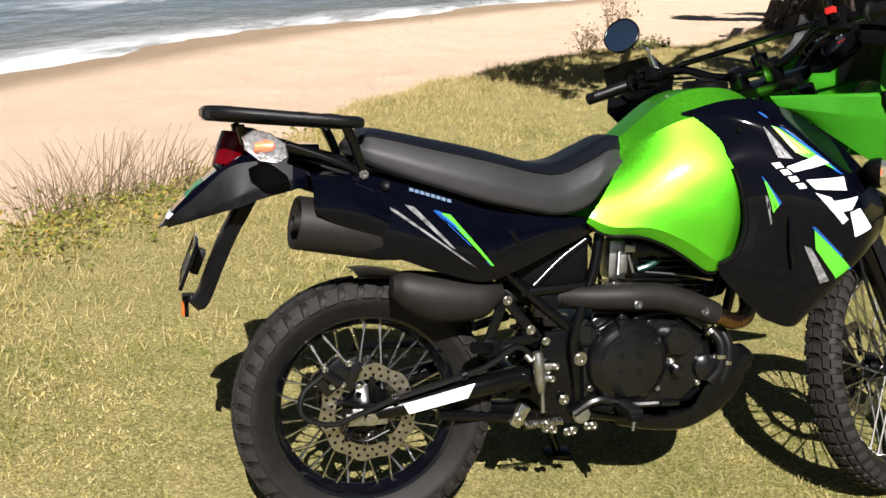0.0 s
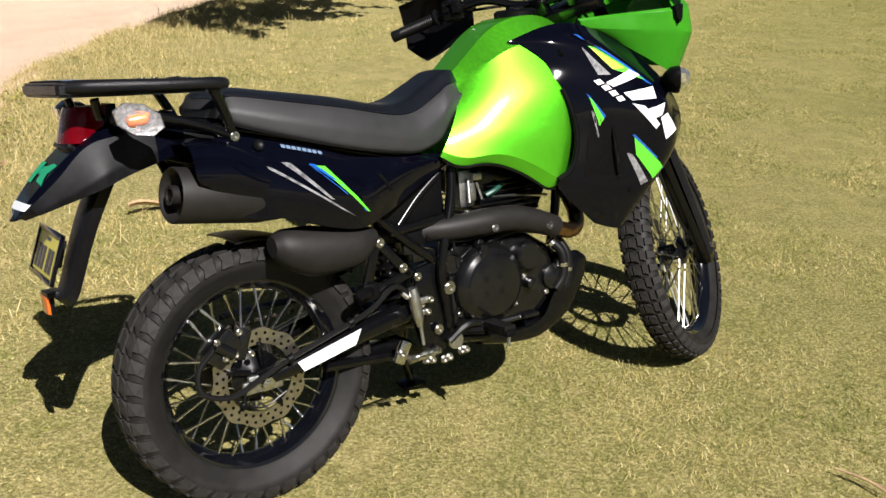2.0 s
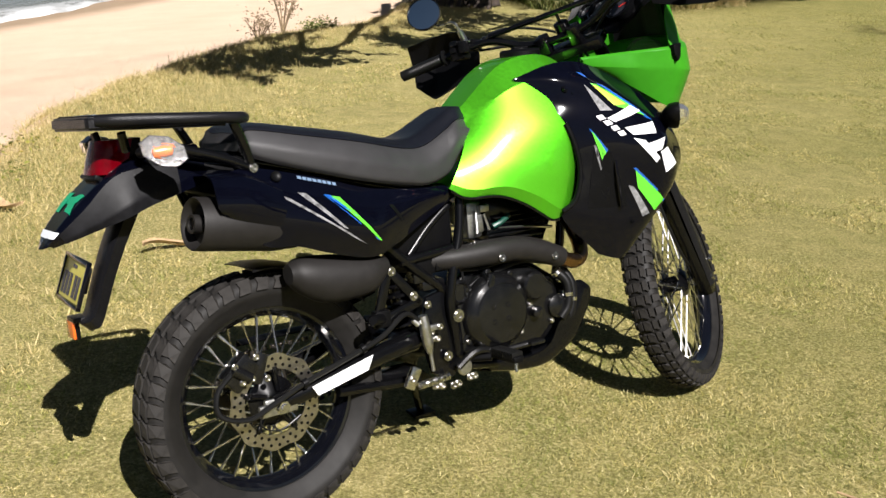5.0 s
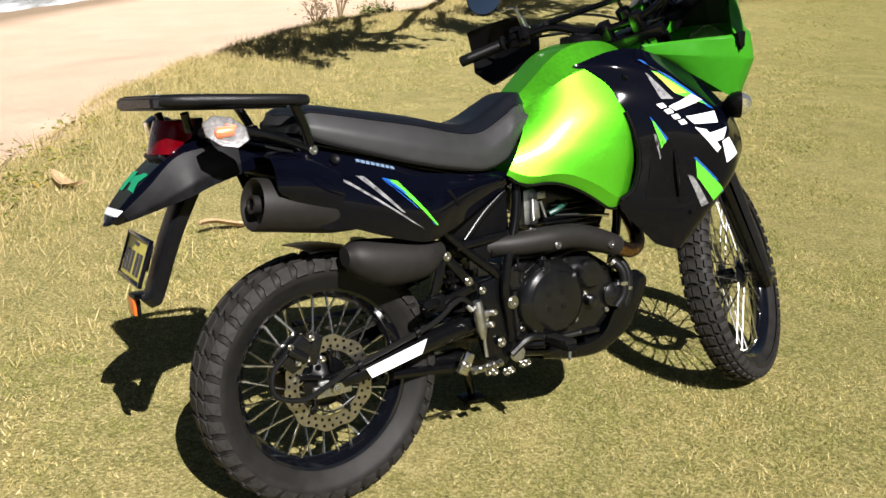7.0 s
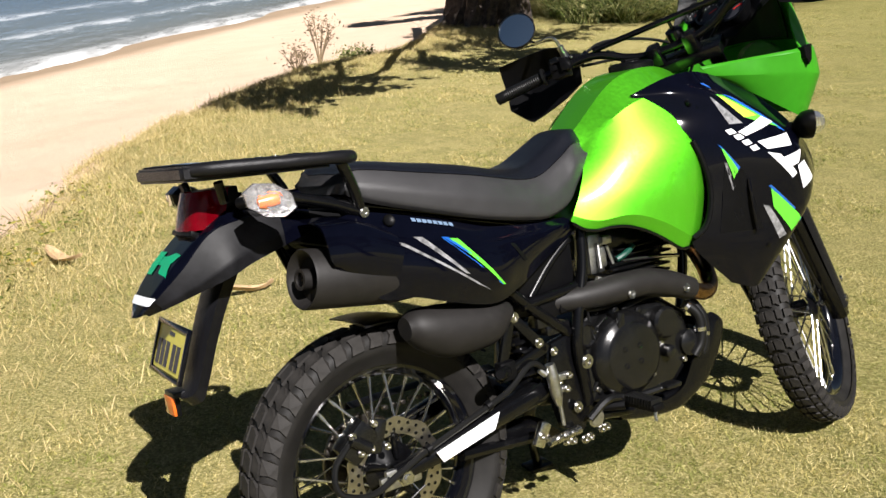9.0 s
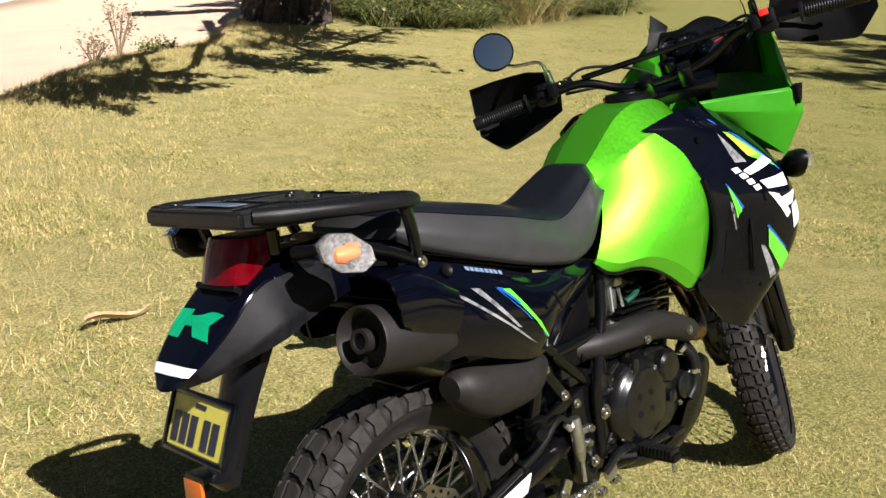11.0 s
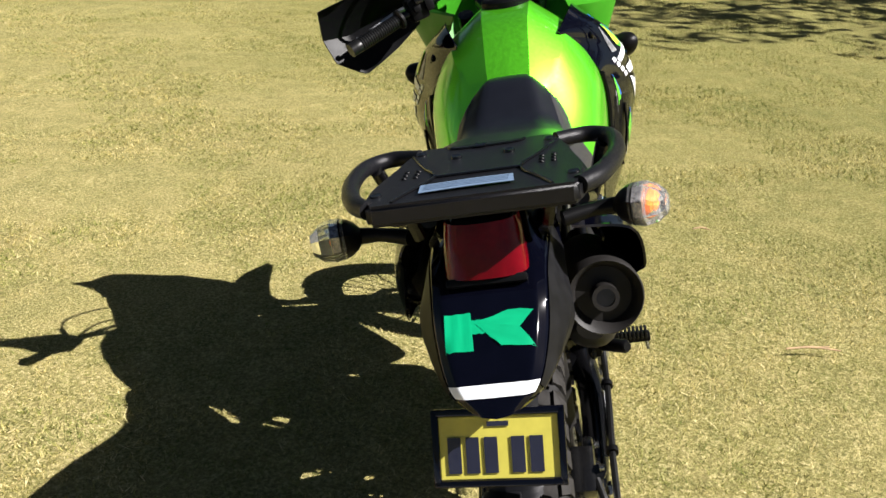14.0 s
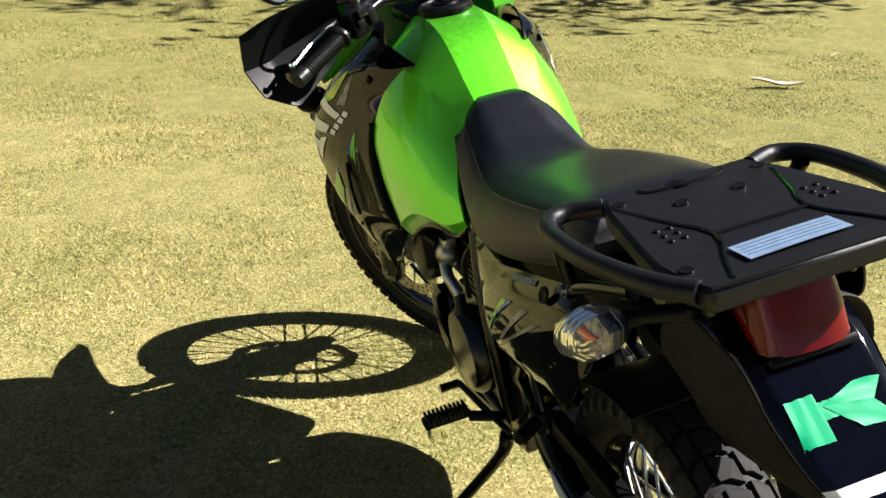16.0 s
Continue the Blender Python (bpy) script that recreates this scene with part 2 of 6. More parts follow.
DARKLEAF = leafy("dark tree foliage", [(0.0, (0.018, 0.026, 0.010)), (1.0, (0.055, 0.070, 0.022))])
BARK = simple("dark stringy bark", (0.046, 0.034, 0.027), 0.9, 0.0, 0.0, 0.8, 14.0, 1.0, 45.0)
PALELEAF = simple("bleached dry leaf", (0.62, 0.55, 0.45), 0.7, 0.0, 0.0, 0.25, 40.0, 0.3, 120.0)
DRIED = simple("dried frond", (0.40, 0.27, 0.145), 0.7, 0.0, 0.0, 0.35, 30.0, 0.3, 120.0)

SEA, nt, b = mat_base("shallow sea")
sh = nt.nodes.new("ShaderNodeAttribute")
sh.attribute_name = "shore"
tc = nt.nodes.new("ShaderNodeTexCoord")
mp = nt.nodes.new("ShaderNodeMapping")
mp.inputs["Rotation"].default_value = (0, 0, radians(-22))
mp.inputs["Scale"].default_value = (1.0, 0.30, 1.0)
nt.links.new(tc.outputs["Object"], mp.inputs["Vector"])
fo = nt.nodes.new("ShaderNodeTexNoise")
fo.inputs["Scale"].default_value, fo.inputs["Detail"].default_value, fo.inputs["Roughness"].default_value = 0.9, 9.0, 0.65
nt.links.new(mp.outputs[0], fo.inputs["Vector"])
warp = mathn(nt, 'ADD', sh.outputs["Fac"], mathn(nt, 'MULTIPLY', mathn(nt, 'SUBTRACT', fo.outputs["Fac"], 0.5), 3.0))
band = ramp(nt, mathn(nt, 'DIVIDE', warp, 14.0), [(0.0, (1, 1, 1)), (0.05, (0.75, 0.75, 0.75)), (0.10, (0.0, 0.0, 0.0)), (0.30, (0.0, 0.0, 0.0)), (0.36, (0.55, 0.55, 0.55)), (0.42, (0.0, 0.0, 0.0)), (0.66, (0, 0, 0)), (0.74, (0.5, 0.5, 0.5)), (0.84, (0, 0, 0))])
lace = ramp(nt, fo.outputs["Fac"], [(0.42, (0.25, 0.25, 0.25)), (0.60, (1, 1, 1))])
foam = mathn(nt, 'MULTIPLY', band.outputs[0], lace.outputs[0])
# depth tint, made bluer and brighter to stand in for dim sky reflection
deep = ramp(nt, mathn(nt, 'DIVIDE', sh.outputs["Fac"], 30.0), [(0.0, (0.24, 0.23, 0.20)), (0.12, (0.19, 0.23, 0.26)), (0.5, (0.13, 0.19, 0.27)), (1.0, (0.08, 0.14, 0.23))])
nt.links.new(mixc(nt, foam, deep.outputs[0], (0.85, 0.87, 0.88)), b.inputs["Base Color"])
b.inputs["Roughness"].default_value = 0.16
nt.links.new(mathn(nt, 'ADD', mathn(nt, 'MULTIPLY', foam, 0.6), 0.12), b.inputs["Roughness"])
wn1 = nt.nodes.new("ShaderNodeTexNoise")
wn1.inputs["Scale"].default_value, wn1.inputs["Detail"].default_value = 2.2, 6.0
nt.links.new(mp.outputs[0], wn1.inputs["Vector"])
bumpn(nt, b, wn1.outputs["Fac"], 0.8, 0.25)

# ---- mesh tools ----
def part(name, bm, material, parent=None, label="", smooth=True, m=None, crease=40):
    """Links a bmesh as one mesh object, under a thing or a part if given."""
    if m is not None:
        bm.transform(m)
    bmesh.ops.recalc_face_normals(bm, faces=bm.faces)
    me = bpy.data.meshes.new(name)
    bm.to_mesh(me)
    bm.free()
    for mt in material if isinstance(material, (list, tuple)) else (material,):
        me.materials.append(mt)
    if smooth:
        me.shade_smooth()
        me.set_sharp_from_angle(angle=radians(crease))
    ob = new(name, me)
    if parent is not None:
        ob.parent = parent
    if label:
        tagged(ob, label)
    return ob


def many(name, bms, material, parent=None, label="", **k):
    """Each bmesh of the list as a part of its own."""
    return [part(name, b, material, parent, label, **k) for b in bms]


def share(name, src, parent, m, label=""):
    """A further object on the mesh of src."""
    ob = new(name, src.data)
    ob.parent = parent
    ob.matrix_basis = m
    if label:
        tagged(ob, label)
    return ob


def triangles(name, pts, material):
    """One mesh of loose triangles; pts: n x 3 x 3."""
    pts = np.asarray(pts, np.float32)
    n = len(pts)
    me = bpy.data.meshes.new(name)
    me.vertices.add(3 * n)
    me.vertices.foreach_set("co", pts.ravel())
    me.loops.add(3 * n)
    me.loops.foreach_set("vertex_index", np.arange(3 * n, dtype=np.int32))
    me.polygons.add(n)
    me.polygons.foreach_set("loop_start", np.arange(0, 3 * n, 3, dtype=np.int32))
    me.update(calc_edges=True)
    me.materials.append(material)
    return new(name, me)


def merge(*bms):
    out = bmesh.new()
    for b in bms:
        me = bpy.data.meshes.new("tmp")
        b.to_mesh(me)
        b.free()
        out.from_mesh(me)
        bpy.data.meshes.remove(me)
    return out


def spline(P, n):
    """n points along a smooth curve through P."""
    P = np.asarray(P, float)
    if len(P) == 2:
        return np.linspace(P[0], P[1], n)
    E = np.concatenate([(2 * P[0] - P[1])[None], P, (2 * P[-1] - P[-2])[None]])
    t = np.linspace(0, len(P) - 1, n)
    i = np.minimum(t.astype(int), len(P) - 2)
    f = (t - i).reshape(-1, *([1] * (P.ndim - 1)))
    a, b, c, d = E[i], E[i + 1], E[i + 2], E[i + 3]
    return 0.5 * (2 * b + (c - a) * f + (2 * a - 5 * b + 4 * c - d) * f ** 2 + (3 * b - a - 3 * c + d) * f ** 3)


def surface(G, nu, nv, hard_v=False, hard_u=False):
    """A dense grid of points through the control grid G (u x v x 3)."""
    G = np.asarray(G, float)

    def lin(P, n):
        t = np.linspace(0, len(P) - 1, n)
        i = np.minimum(t.astype(int), len(P) - 2)
        f = (t - i).reshape(-1, *([1] * (P.ndim - 1)))
        return P[i] * (1 - f) + P[i + 1] * f

    S = (lin if hard_u else spline)(G, nu)
    return np.swapaxes((lin if hard_v else spline)(np.swapaxes(S, 0, 1), nv), 0, 1)


def normals(S):
    du, dv = np.gradient(S, axis=0), np.gradient(S, axis=1)
    n = np.cross(du, dv)
    return n / (np.linalg.norm(n, axis=2, keepdims=True) + 1e-9)


def skin(S, thick=0.0, wrap_u=False, wrap_v=False, cap=False):
    """A bmesh of the grid S; thick: a second skin that far along the normals, with a rim."""
    bm = bmesh.new()
    nu, nv = S.shape[:2]

    def lay(T):
        return [[bm.verts.new(T[i, j]) for j in range(nv)] for i in range(nu)]

    A = lay(S)
    sheets = [A]
    if thick:
        sheets.append(lay(S + normals(S) * thick))
    for V in sheets:
        for i in range(nu if wrap_u else nu - 1):
            for j in range(nv if wrap_v else nv - 1):
                a, b, c, d = V[i][j], V[(i + 1) % nu][j], V[(i + 1) % nu][(j + 1) % nv], V[i][(j + 1) % nv]
                if len({a, b, c, d}) == 4:
                    bm.faces.new((a, b, c, d))
    if thick:
        A, B = sheets
        for i in range(nu - 1):
            for j in (0, nv - 1):
                bm.faces.new((A[i][j], A[i + 1][j], B[i + 1][j], B[i][j]))
        for j in range(nv - 1):
            for i in (0, nu - 1):
                bm.faces.new((A[i][j], A[i][j + 1], B[i][j + 1], B[i][j]))
    if cap:
        for i in (0, nu - 1):
            bm.faces.new(A[i])
    return bm


def shell(S, t):
    """A skin of thickness t whose second sheet lies on the inner side."""
    n = normals(S)
    c = S.reshape(-1, 3).mean(0) * np.array([1, 0, 1.0]) - np.array([0, 0, 0.05])
    out = np.sign((n * (S - c)).sum())
    return skin(S, -t * out)


def mirrored(S):
    return S * np.array([1, -1, 1.0])


def tube(P, r, seg=10, n=None, cap=True):
    """A round bar along the points P; r: its radius, or one for each point."""
    P = np.asarray(P, float)
    rr = np.full(len(P), r) if np.isscalar(r) else np.asarray(r, float)
    n = n or (2 if len(P) == 2 else 8 * (len(P) - 1) + 1)
    R = np.interp(np.linspace(0, len(P) - 1, n), np.arange(len(P)), rr)
    Q = spline(P, n)
    T = np.gradient(Q, axis=0)
    T /= np.linalg.norm(T, axis=1, keepdims=True)
    up = np.array([0, 0, 1.0]) if abs(T[0, 2]) < 0.9 else np.array([0, 1.0, 0])
    S = np.zeros((n, seg, 3))
    x = np.cross(up, T[0])
    ang = np.linspace(0, 2 * np.pi, seg, endpoint=False)
    for i in range(n):
        x = x - T[i] * (x @ T[i])
        x /= np.linalg.norm(x)
        y = np.cross(T[i], x)
        S[i] = Q[i] + R[i] * (np.cos(ang)[:, None] * x + np.sin(ang)[:, None] * y)
    return skin(S, wrap_v=True, cap=cap)


def frame_to(a, d):
    """A matrix at a whose z axis points along d."""
    return Matrix.Translation(a) @ Vector(d).to_track_quat("Z", "Y").to_matrix().to_4x4()


def lathe(profile, seg=32, at=(0, 0, 0), axis=(0, 0, 1), close=False):
    """A turned body: profile of (radius, height) about the axis."""
    ang = np.linspace(0, 2 * np.pi, seg, endpoint=False)
    S = np.array([[(r * math.cos(t), r * math.sin(t), h) for t in ang] for r, h in profile])
    if close:
        S = np.concatenate([S, S[:1]])
    bm = skin(S, wrap_v=True, cap=not close)
    bmesh.ops.remove_doubles(bm, verts=bm.verts, dist=1e-6)
    bm.transform(frame_to(at, axis))
    return bm


def box(c, size, bev=0.004, m=None, seg=2):
    bm = bmesh.new()
    bmesh.ops.create_cube(bm, size=1.0, matrix=Matrix.Diagonal((*size, 1)))
    if bev:
        bmesh.ops.bevel(bm, geom=list(bm.edges), offset=bev, segments=seg, affect='EDGES', profile=0.6)
    bm.transform(Matrix.Translation(c) @ (m or Matrix()))
    return bm


def prism(outline, y0, y1, bev=0.003, seg=2):
    """A slab whose outline lies in x and z, from y0 to y1."""
    bm = bmesh.new()
    f = bm.faces.new([bm.verts.new((x, y0, z)) for x, z in outline])
    ext = bmesh.ops.extrude_face_region(bm, geom=[f])
    bmesh.ops.translate(bm, vec=(0, y1 - y0, 0), verts=[v for v in ext["geom"] if isinstance(v, bmesh.types.BMVert)])
    if bev:
        bmesh.ops.bevel(bm, geom=list(bm.edges), offset=bev, segments=seg, affect='EDGES', profile=0.6, clamp_overlap=True)
    return bm


def bolt(at, axis, r=0.007, h=0.006):
    ax = Vector(axis).normalized()
    return merge(lathe([(r * 1.35, 0), (r * 1.35, 0.002), (r, 0.002), (r, h), (r * 0.55, h), (r * 0.5, h * 0.5)], 12, at, ax))


def patch_on(S, quads, lift=0.0012, nu=14, nv=5):
    """Thin film on the surface S: each quad is four corners in x and z, laid on the nearest point of S."""
    N = normals(S)
    if N[S.shape[0] // 2, S.shape[1] // 2, 1] * S[S.shape[0] // 2, S.shape[1] // 2, 1] < 0:
        N = -N
    flat, fn = S.reshape(-1, 3), N.reshape(-1, 3)
    bm = bmesh.new()
    for q in quads:
        q = np.asarray(q, float)
        rows = []
        for u in np.linspace(0, 1, nu):
            row = []
            for v in np.linspace(0, 1, nv):
                p = (q[0] * (1 - u) + q[1] * u) * (1 - v) + (q[3] * (1 - u) + q[2] * u) * v
                d = (flat[:, 0] - p[0]) ** 2 + (flat[:, 2] - p[1]) ** 2
                k = np.argpartition(d, 4)[:4]
                w = 1 / (d[k] + 1e-8)
                w /= w.sum()
                pos, nn = (flat[k] * w[:, None]).sum(0), (fn[k] * w[:, None]).sum(0)
                row.append(bm.verts.new((p[0] + nn[0] * lift, pos[1] + nn[1] * lift, p[1] + nn[2] * lift)))
            rows.append(row)
        for i in range(nu - 1):
            for j in range(nv - 1):
                bm.faces.new((rows[i][j], rows[i + 1][j], rows[i + 1][j + 1], rows[i][j + 1]))
    return bm

# ---- ground, beach and sea ----
EDGE_Y = [-400, -60, -8, 0, 2.5, 4.2, 4.6, 5.3, 6.2, 7.2, 8.1, 9.3, 10.15, 11.0, 11.8, 12.9, 13.95, 14.6, 16.8, 18.4, 27, 60, 400]
EDGE_X = [-90, -20, -6.0, -3.9, -3.0, -2.2, -2.0, -1.84, -1.73, -1.5, -1.52, -1.28, -0.82, -0.70, -0.40, 0.15, 0.92, 1.45, 2.45, 2.75, 6.5, 24, 220]
WATER_Y = [-400, -60, 0, 10, 16, 20, 25, 30, 37, 50, 57, 120, 400]
WATER_X = [-110, -30, -9.0, -7.6, -7.0, -6.1, -4.5, -2.9, -0.5, 3.8, 7.0, 42, 205]


def edge_gap(x, y):
    """Metres inland of the turf's edge, and the way from it to the water as a share."""
    xe = np.interp(y, EDGE_Y, EDGE_X) + 0.05 * np.sin(y * 2.3) + 0.05 * np.sin(y * 5.1 + 1) + 0.03 * np.sin(y * 11.7)
    xw = np.interp(y, WATER_Y, WATER_X)
    d = (x - xe) * 0.86
    return d, np.clip((xe - x) / np.maximum(xe - xw, 1.0), -1, 3)


def height(x, y):
    d, s = edge_gap(x, y)
    inland = 0.030 * np.maximum(0, np.hypot(np.maximum(x - 5, 0), np.maximum(y - 12, 0) * 0.35) - 3) ** 1.0
    far = np.hypot(np.maximum(x - 5, 0), np.maximum(y - 12, 0) * 0.35)
    inland = np.minimum(inland, 2.2) + np.minimum(0.0004 * np.maximum(0, far - 16) ** 2, 16.0)
    seaward = -0.16 - 0.84 * np.clip(s, 0, 1) ** 0.9 - 0.9 * np.clip(s - 1, 0, 2)
    k = np.clip((d + 0.30) / 0.42, 0, 1)
    k = k * k * (3 - 2 * k)
    return inland * k + seaward * (1 - k)


def graded(lo, hi, a, b, step, grow=1.13):
    mid = list(np.arange(a, b, step))
    right, s = [b], step
    while right[-1] < hi:
        s *= grow
        right.append(right[-1] + s)
    left, s = [a], step
    while left[-1] > lo:
        s *= grow
        left.append(left[-1] - s)
    return np.array(left[:0:-1] + mid + right)


def sheet(name, xs, ys, zf, material):
    X, Y = np.meshgrid(xs, ys, indexing="ij")
    Z = zf(X, Y)
    nx, ny = X.shape
    V = np.stack([X, Y, Z], -1).reshape(-1, 3)
    I = np.arange(nx * ny).reshape(nx, ny)
    F = np.stack([I[:-1, :-1], I[1:, :-1], I[1:, 1:], I[:-1, 1:]], -1).reshape(-1, 4)
    me = bpy.data.meshes.new(name)
    me.from_pydata(V.tolist(), [], F.tolist())
    me.materials.append(material)
    me.shade_smooth()
    return new(name, me), X.ravel(), Y.ravel()


def rough_ground(X, Y):
    near = np.exp(-((X - 1) ** 2 + (Y - 4) ** 2) / 900)
    small = 0.012 * np.sin(X * 3.1 + 0.7 * Y) * np.sin(Y * 2.7 - 0.4 * X) + 0.006 * np.sin(X * 9.3 + 2) * np.sin(Y * 8.1)
    return height(X, Y) + small * near * np.clip(np.hypot(X - 0.5, Y - 2.6) - 1.2, 0.15, 1) - 0.006


ground, gx, gy = sheet("ground", graded(-2600, 2600, -5.0, 9.0, 0.11), graded(-2600, 2600, -0.5, 21.0, 0.11), rough_ground, GROUND)
gd, gs = edge_gap(gx, gy)
for attr, val in (("turf", np.clip(0.5 + gd * 1.6, 0, 1)), ("wet", np.clip((gs - 0.80) * 9, 0, 1))):
    a = ground.data.attributes.new(attr, 'FLOAT', 'POINT')
    a.data.foreach_set("value", val.astype(np.float32))
tagged(ground, "sunlit yellow-green lawn running down to a pale sandy beach", "ground", kind="structure")

water, wx, wy = sheet("water", graded(-2600, 420, -16.0, 4.0, 0.4), graded(-2600, 2600, 5.0, 60.0, 0.5), lambda X, Y: 0 * X - 1.0 + 0.035 * np.sin(X * 1.1 - Y * 0.35) * np.sin(Y * 0.5 + X * 0.2), SEA)
a = water.data.attributes.new("shore", 'FLOAT', 'POINT')
a.data.foreach_set("value", (np.interp(wy, WATER_Y, WATER_X) - wx).astype(np.float32))
tagged(water, "blue-green sea with white foam along the beach", "sea", kind="structure")


# ---- grass and plants ----
def blades(xy, h, w, lean, rng, zoff=0.0, short=False):
    """Thin curved blades rooted at xy; short ones are single slivers."""
    n = len(xy)
    z = height(xy[:, 0], xy[:, 1]) - 0.008 + zoff
    base = np.column_stack([xy, z])
    a, b = rng.uniform(0, 2 * np.pi, n), rng.uniform(0, 2 * np.pi, n)
    hh = h * rng.uniform(0.55, 1.25, n)
    side = np.column_stack([np.cos(a), np.sin(a), 0 * a]) * (w * rng.uniform(0.6, 1.3, n))[:, None]
    ln = lean * rng.uniform(0.3, 1.4, n)
    d = np.column_stack([np.cos(b), np.sin(b), 0 * b])
    mid = base + d * (hh * ln * 0.35)[:, None] + np.array([0, 0, 1.0]) * (hh * 0.62)[:, None]
    tip = base + d * (hh * ln)[:, None] + np.array([0, 0, 1.0]) * (hh * (1.05 - 0.35 * np.minimum(ln, 1.6)))[:, None]
    if short:
        return np.stack([base - side, base + side, tip], 1)
    top = side * 0.65
    return np.concatenate([np.stack([base - side, base + side, mid + top], 1), np.stack([base - side, mid + top, mid - top], 1), np.stack([mid - top, mid + top, tip], 1)])


def scatter(n, x0, x1, y0, y1, rng, keep):
    p = np.column_stack([rng.uniform(x0, x1, n), rng.uniform(y0, y1, n)])
    return p[keep(p[:, 0], p[:, 1])]


rng = np.random.default_rng(5)
inside = lambda x, y: edge_gap(x, y)[0] > -0.05
n_lawn = 1500000
rr_ = 3.2 * np.sqrt(np.exp(rng.random(n_lawn) * math.log(1 + (18 / 3.2) ** 2)) - 1)
aa_ = rng.uniform(0, 2 * np.pi, n_lawn)
lawn = np.column_stack([0.6 + rr_ * np.cos(aa_), 2.9 + rr_ * np.sin(aa_)])
cell = 0.026 + 0.0035 * rr_
ix, iy = np.floor(lawn[:, 0] / cell), np.floor(lawn[:, 1] / cell)
hash_ = lambda a: (np.sin(ix * 12.9898 + iy * 78.233 + a) * 43758.5453) % 1.0
spot = np.column_stack([(ix + 0.15 + 0.7 * hash_(0.0)) * cell, (iy + 0.15 + 0.7 * hash_(3.7)) * cell])
lawn += (spot - lawn) * (0.62 * rng.random(n_lawn) ** 0.5)[:, None]
tuft_h = 0.62 + 0.75 * hash_(9.1)
stays = inside(lawn[:, 0], lawn[:, 1]) & (lawn[:, 1] > 0.2) & (lawn[:, 0] > -2.8)
tuft_h = tuft_h[stays]
lawn = lawn[stays]
lawn_d = np.hypot(lawn[:, 0] - 0.6, lawn[:, 1] - 2.9)
patchy = 0.75 + 0.25 * np.sin(lawn[:, 0] * 61 + 2 * np.sin(lawn[:, 1] * 37)) * np.sin(lawn[:, 1] * 57 + 2 * np.sin(lawn[:, 0] * 41)) + 0.25 * np.sin(lawn[:, 0] * 2.1 + np.sin(lawn[:, 1] * 1.7)) * np.sin(lawn[:, 1] * 2.6 + 1)
lawn_blades = triangles("lawn_blades", blades(lawn, 0.021 * patchy * tuft_h, 0.0012 + 0.00030 * lawn_d, 1.2, rng, 0.0, True), BLADE)
tagged(lawn_blades, "short sunlit lawn grass, green mixed with straw", "grass", kind="stuff")

fr = scatter(420000, -3.6, 4.0, 2.5, 20.0, rng, lambda x, y: (edge_gap(x, y)[0] > -0.22) & (edge_gap(x, y)[0] < 1.6 * np.random.default_rng(3).random(len(x)) ** 2.4 + 0.02))
fringe = triangles("dry_fringe", np.concatenate([blades(fr, 0.055, 0.0019, 1.5, rng), blades(fr[::5], 0.10, 0.0016, 1.2, rng), blades(fr[::40], 0.17, 0.0015, 0.8, rng)]), DRY)
tagged(fringe, "dry straw-coloured grass along the edge of the lawn", "dry grass", kind="stuff")


def leaf_cluster(c, n, spread, size, rng, flat=0.5):
    """n small two-triangle leaves round c."""
    p = np.asarray(c) + rng.normal(0, 1, (n, 3)) * np.asarray(spread)
    a = rng.normal(0, 1, (n, 3)) * np.array([1, 1, flat])
    a /= np.linalg.norm(a, axis=1, keepdims=True)
    b = np.cross(a, rng.normal(0, 1, (n, 3)))
    b /= np.linalg.norm(b, axis=1, keepdims=True)
    s = (size * rng.uniform(0.6, 1.4, n))[:, None]
    return np.concatenate([np.stack([p - a * s, p + b * s * 0.45, p + a * s], 1), np.stack([p - a * s, p + a * s, p - b * s * 0.45], 1)])


creep = []
for cx, cy, n in ((-2.05, 4.45, 50), (-1.90, 4.62, 50), (-2.05, 4.20, 60), (-1.80, 4.85, 45), (-1.70, 5.25, 40), (-1.95, 3.90, 60), (-1.60, 5.9, 30), (-1.78, 4.30, 40), (-1.55, 6.6, 24)):
    creep.append(leaf_cluster((cx, cy, 0.035), n * 3, (0.13, 0.13, 0.014), 0.016, rng, 0.35))
creeper = triangles("creeper_leaves", np.concatenate(creep), BROAD)
tagged(creeper, "yellow-green creeping leaves among the dry grass", "creeper", kind="stuff")


def stalk_clump(x, y, n, h, spread, seed):
    """A tussock of thin upright dead stalks."""
    r = np.random.default_rng(seed)
    bms = []
    for _ in range(n):
        bx, by = x + r.normal(0, spread), y + r.normal(0, spread)
        hh = h * r.uniform(0.45, 1.15)
        dx, dy = (bx - x) * 1.6 + r.normal(0, 0.05), (by - y) * 1.2 + r.normal(0, 0.04)
        z = float(height(np.array(bx), np.array(by))) - 0.02
        bms.append(tube([(bx, by, z), (bx + dx * 0.4, by + dy * 0.4, z + hh * 0.55), (bx + dx, by + dy, z + hh)], [0.0026, 0.0021, 0.0009], 4, 5))
    ob = part("dry_tussock", merge(*bms), STALK)
    return tagged(ob, "clump of thin dead brown stalks at the lawn's edge", "tussock", group="tussocks at the beach edge", kind="stuff")


for k, (x, y, n, h, s) in enumerate(((-2.16, 4.56, 44, 0.34, 0.08), (-2.10, 4.80, 70, 0.40, 0.10), (-1.97, 5.00, 44, 0.36, 0.07), (-2.18, 4.34, 26, 0.26, 0.07), (-1.86, 5.20, 26, 0.24, 0.05), (-1.68, 6.2, 18, 0.16, 0.10))):
    stalk_clump(x, y, n, h, s, 40 + k)


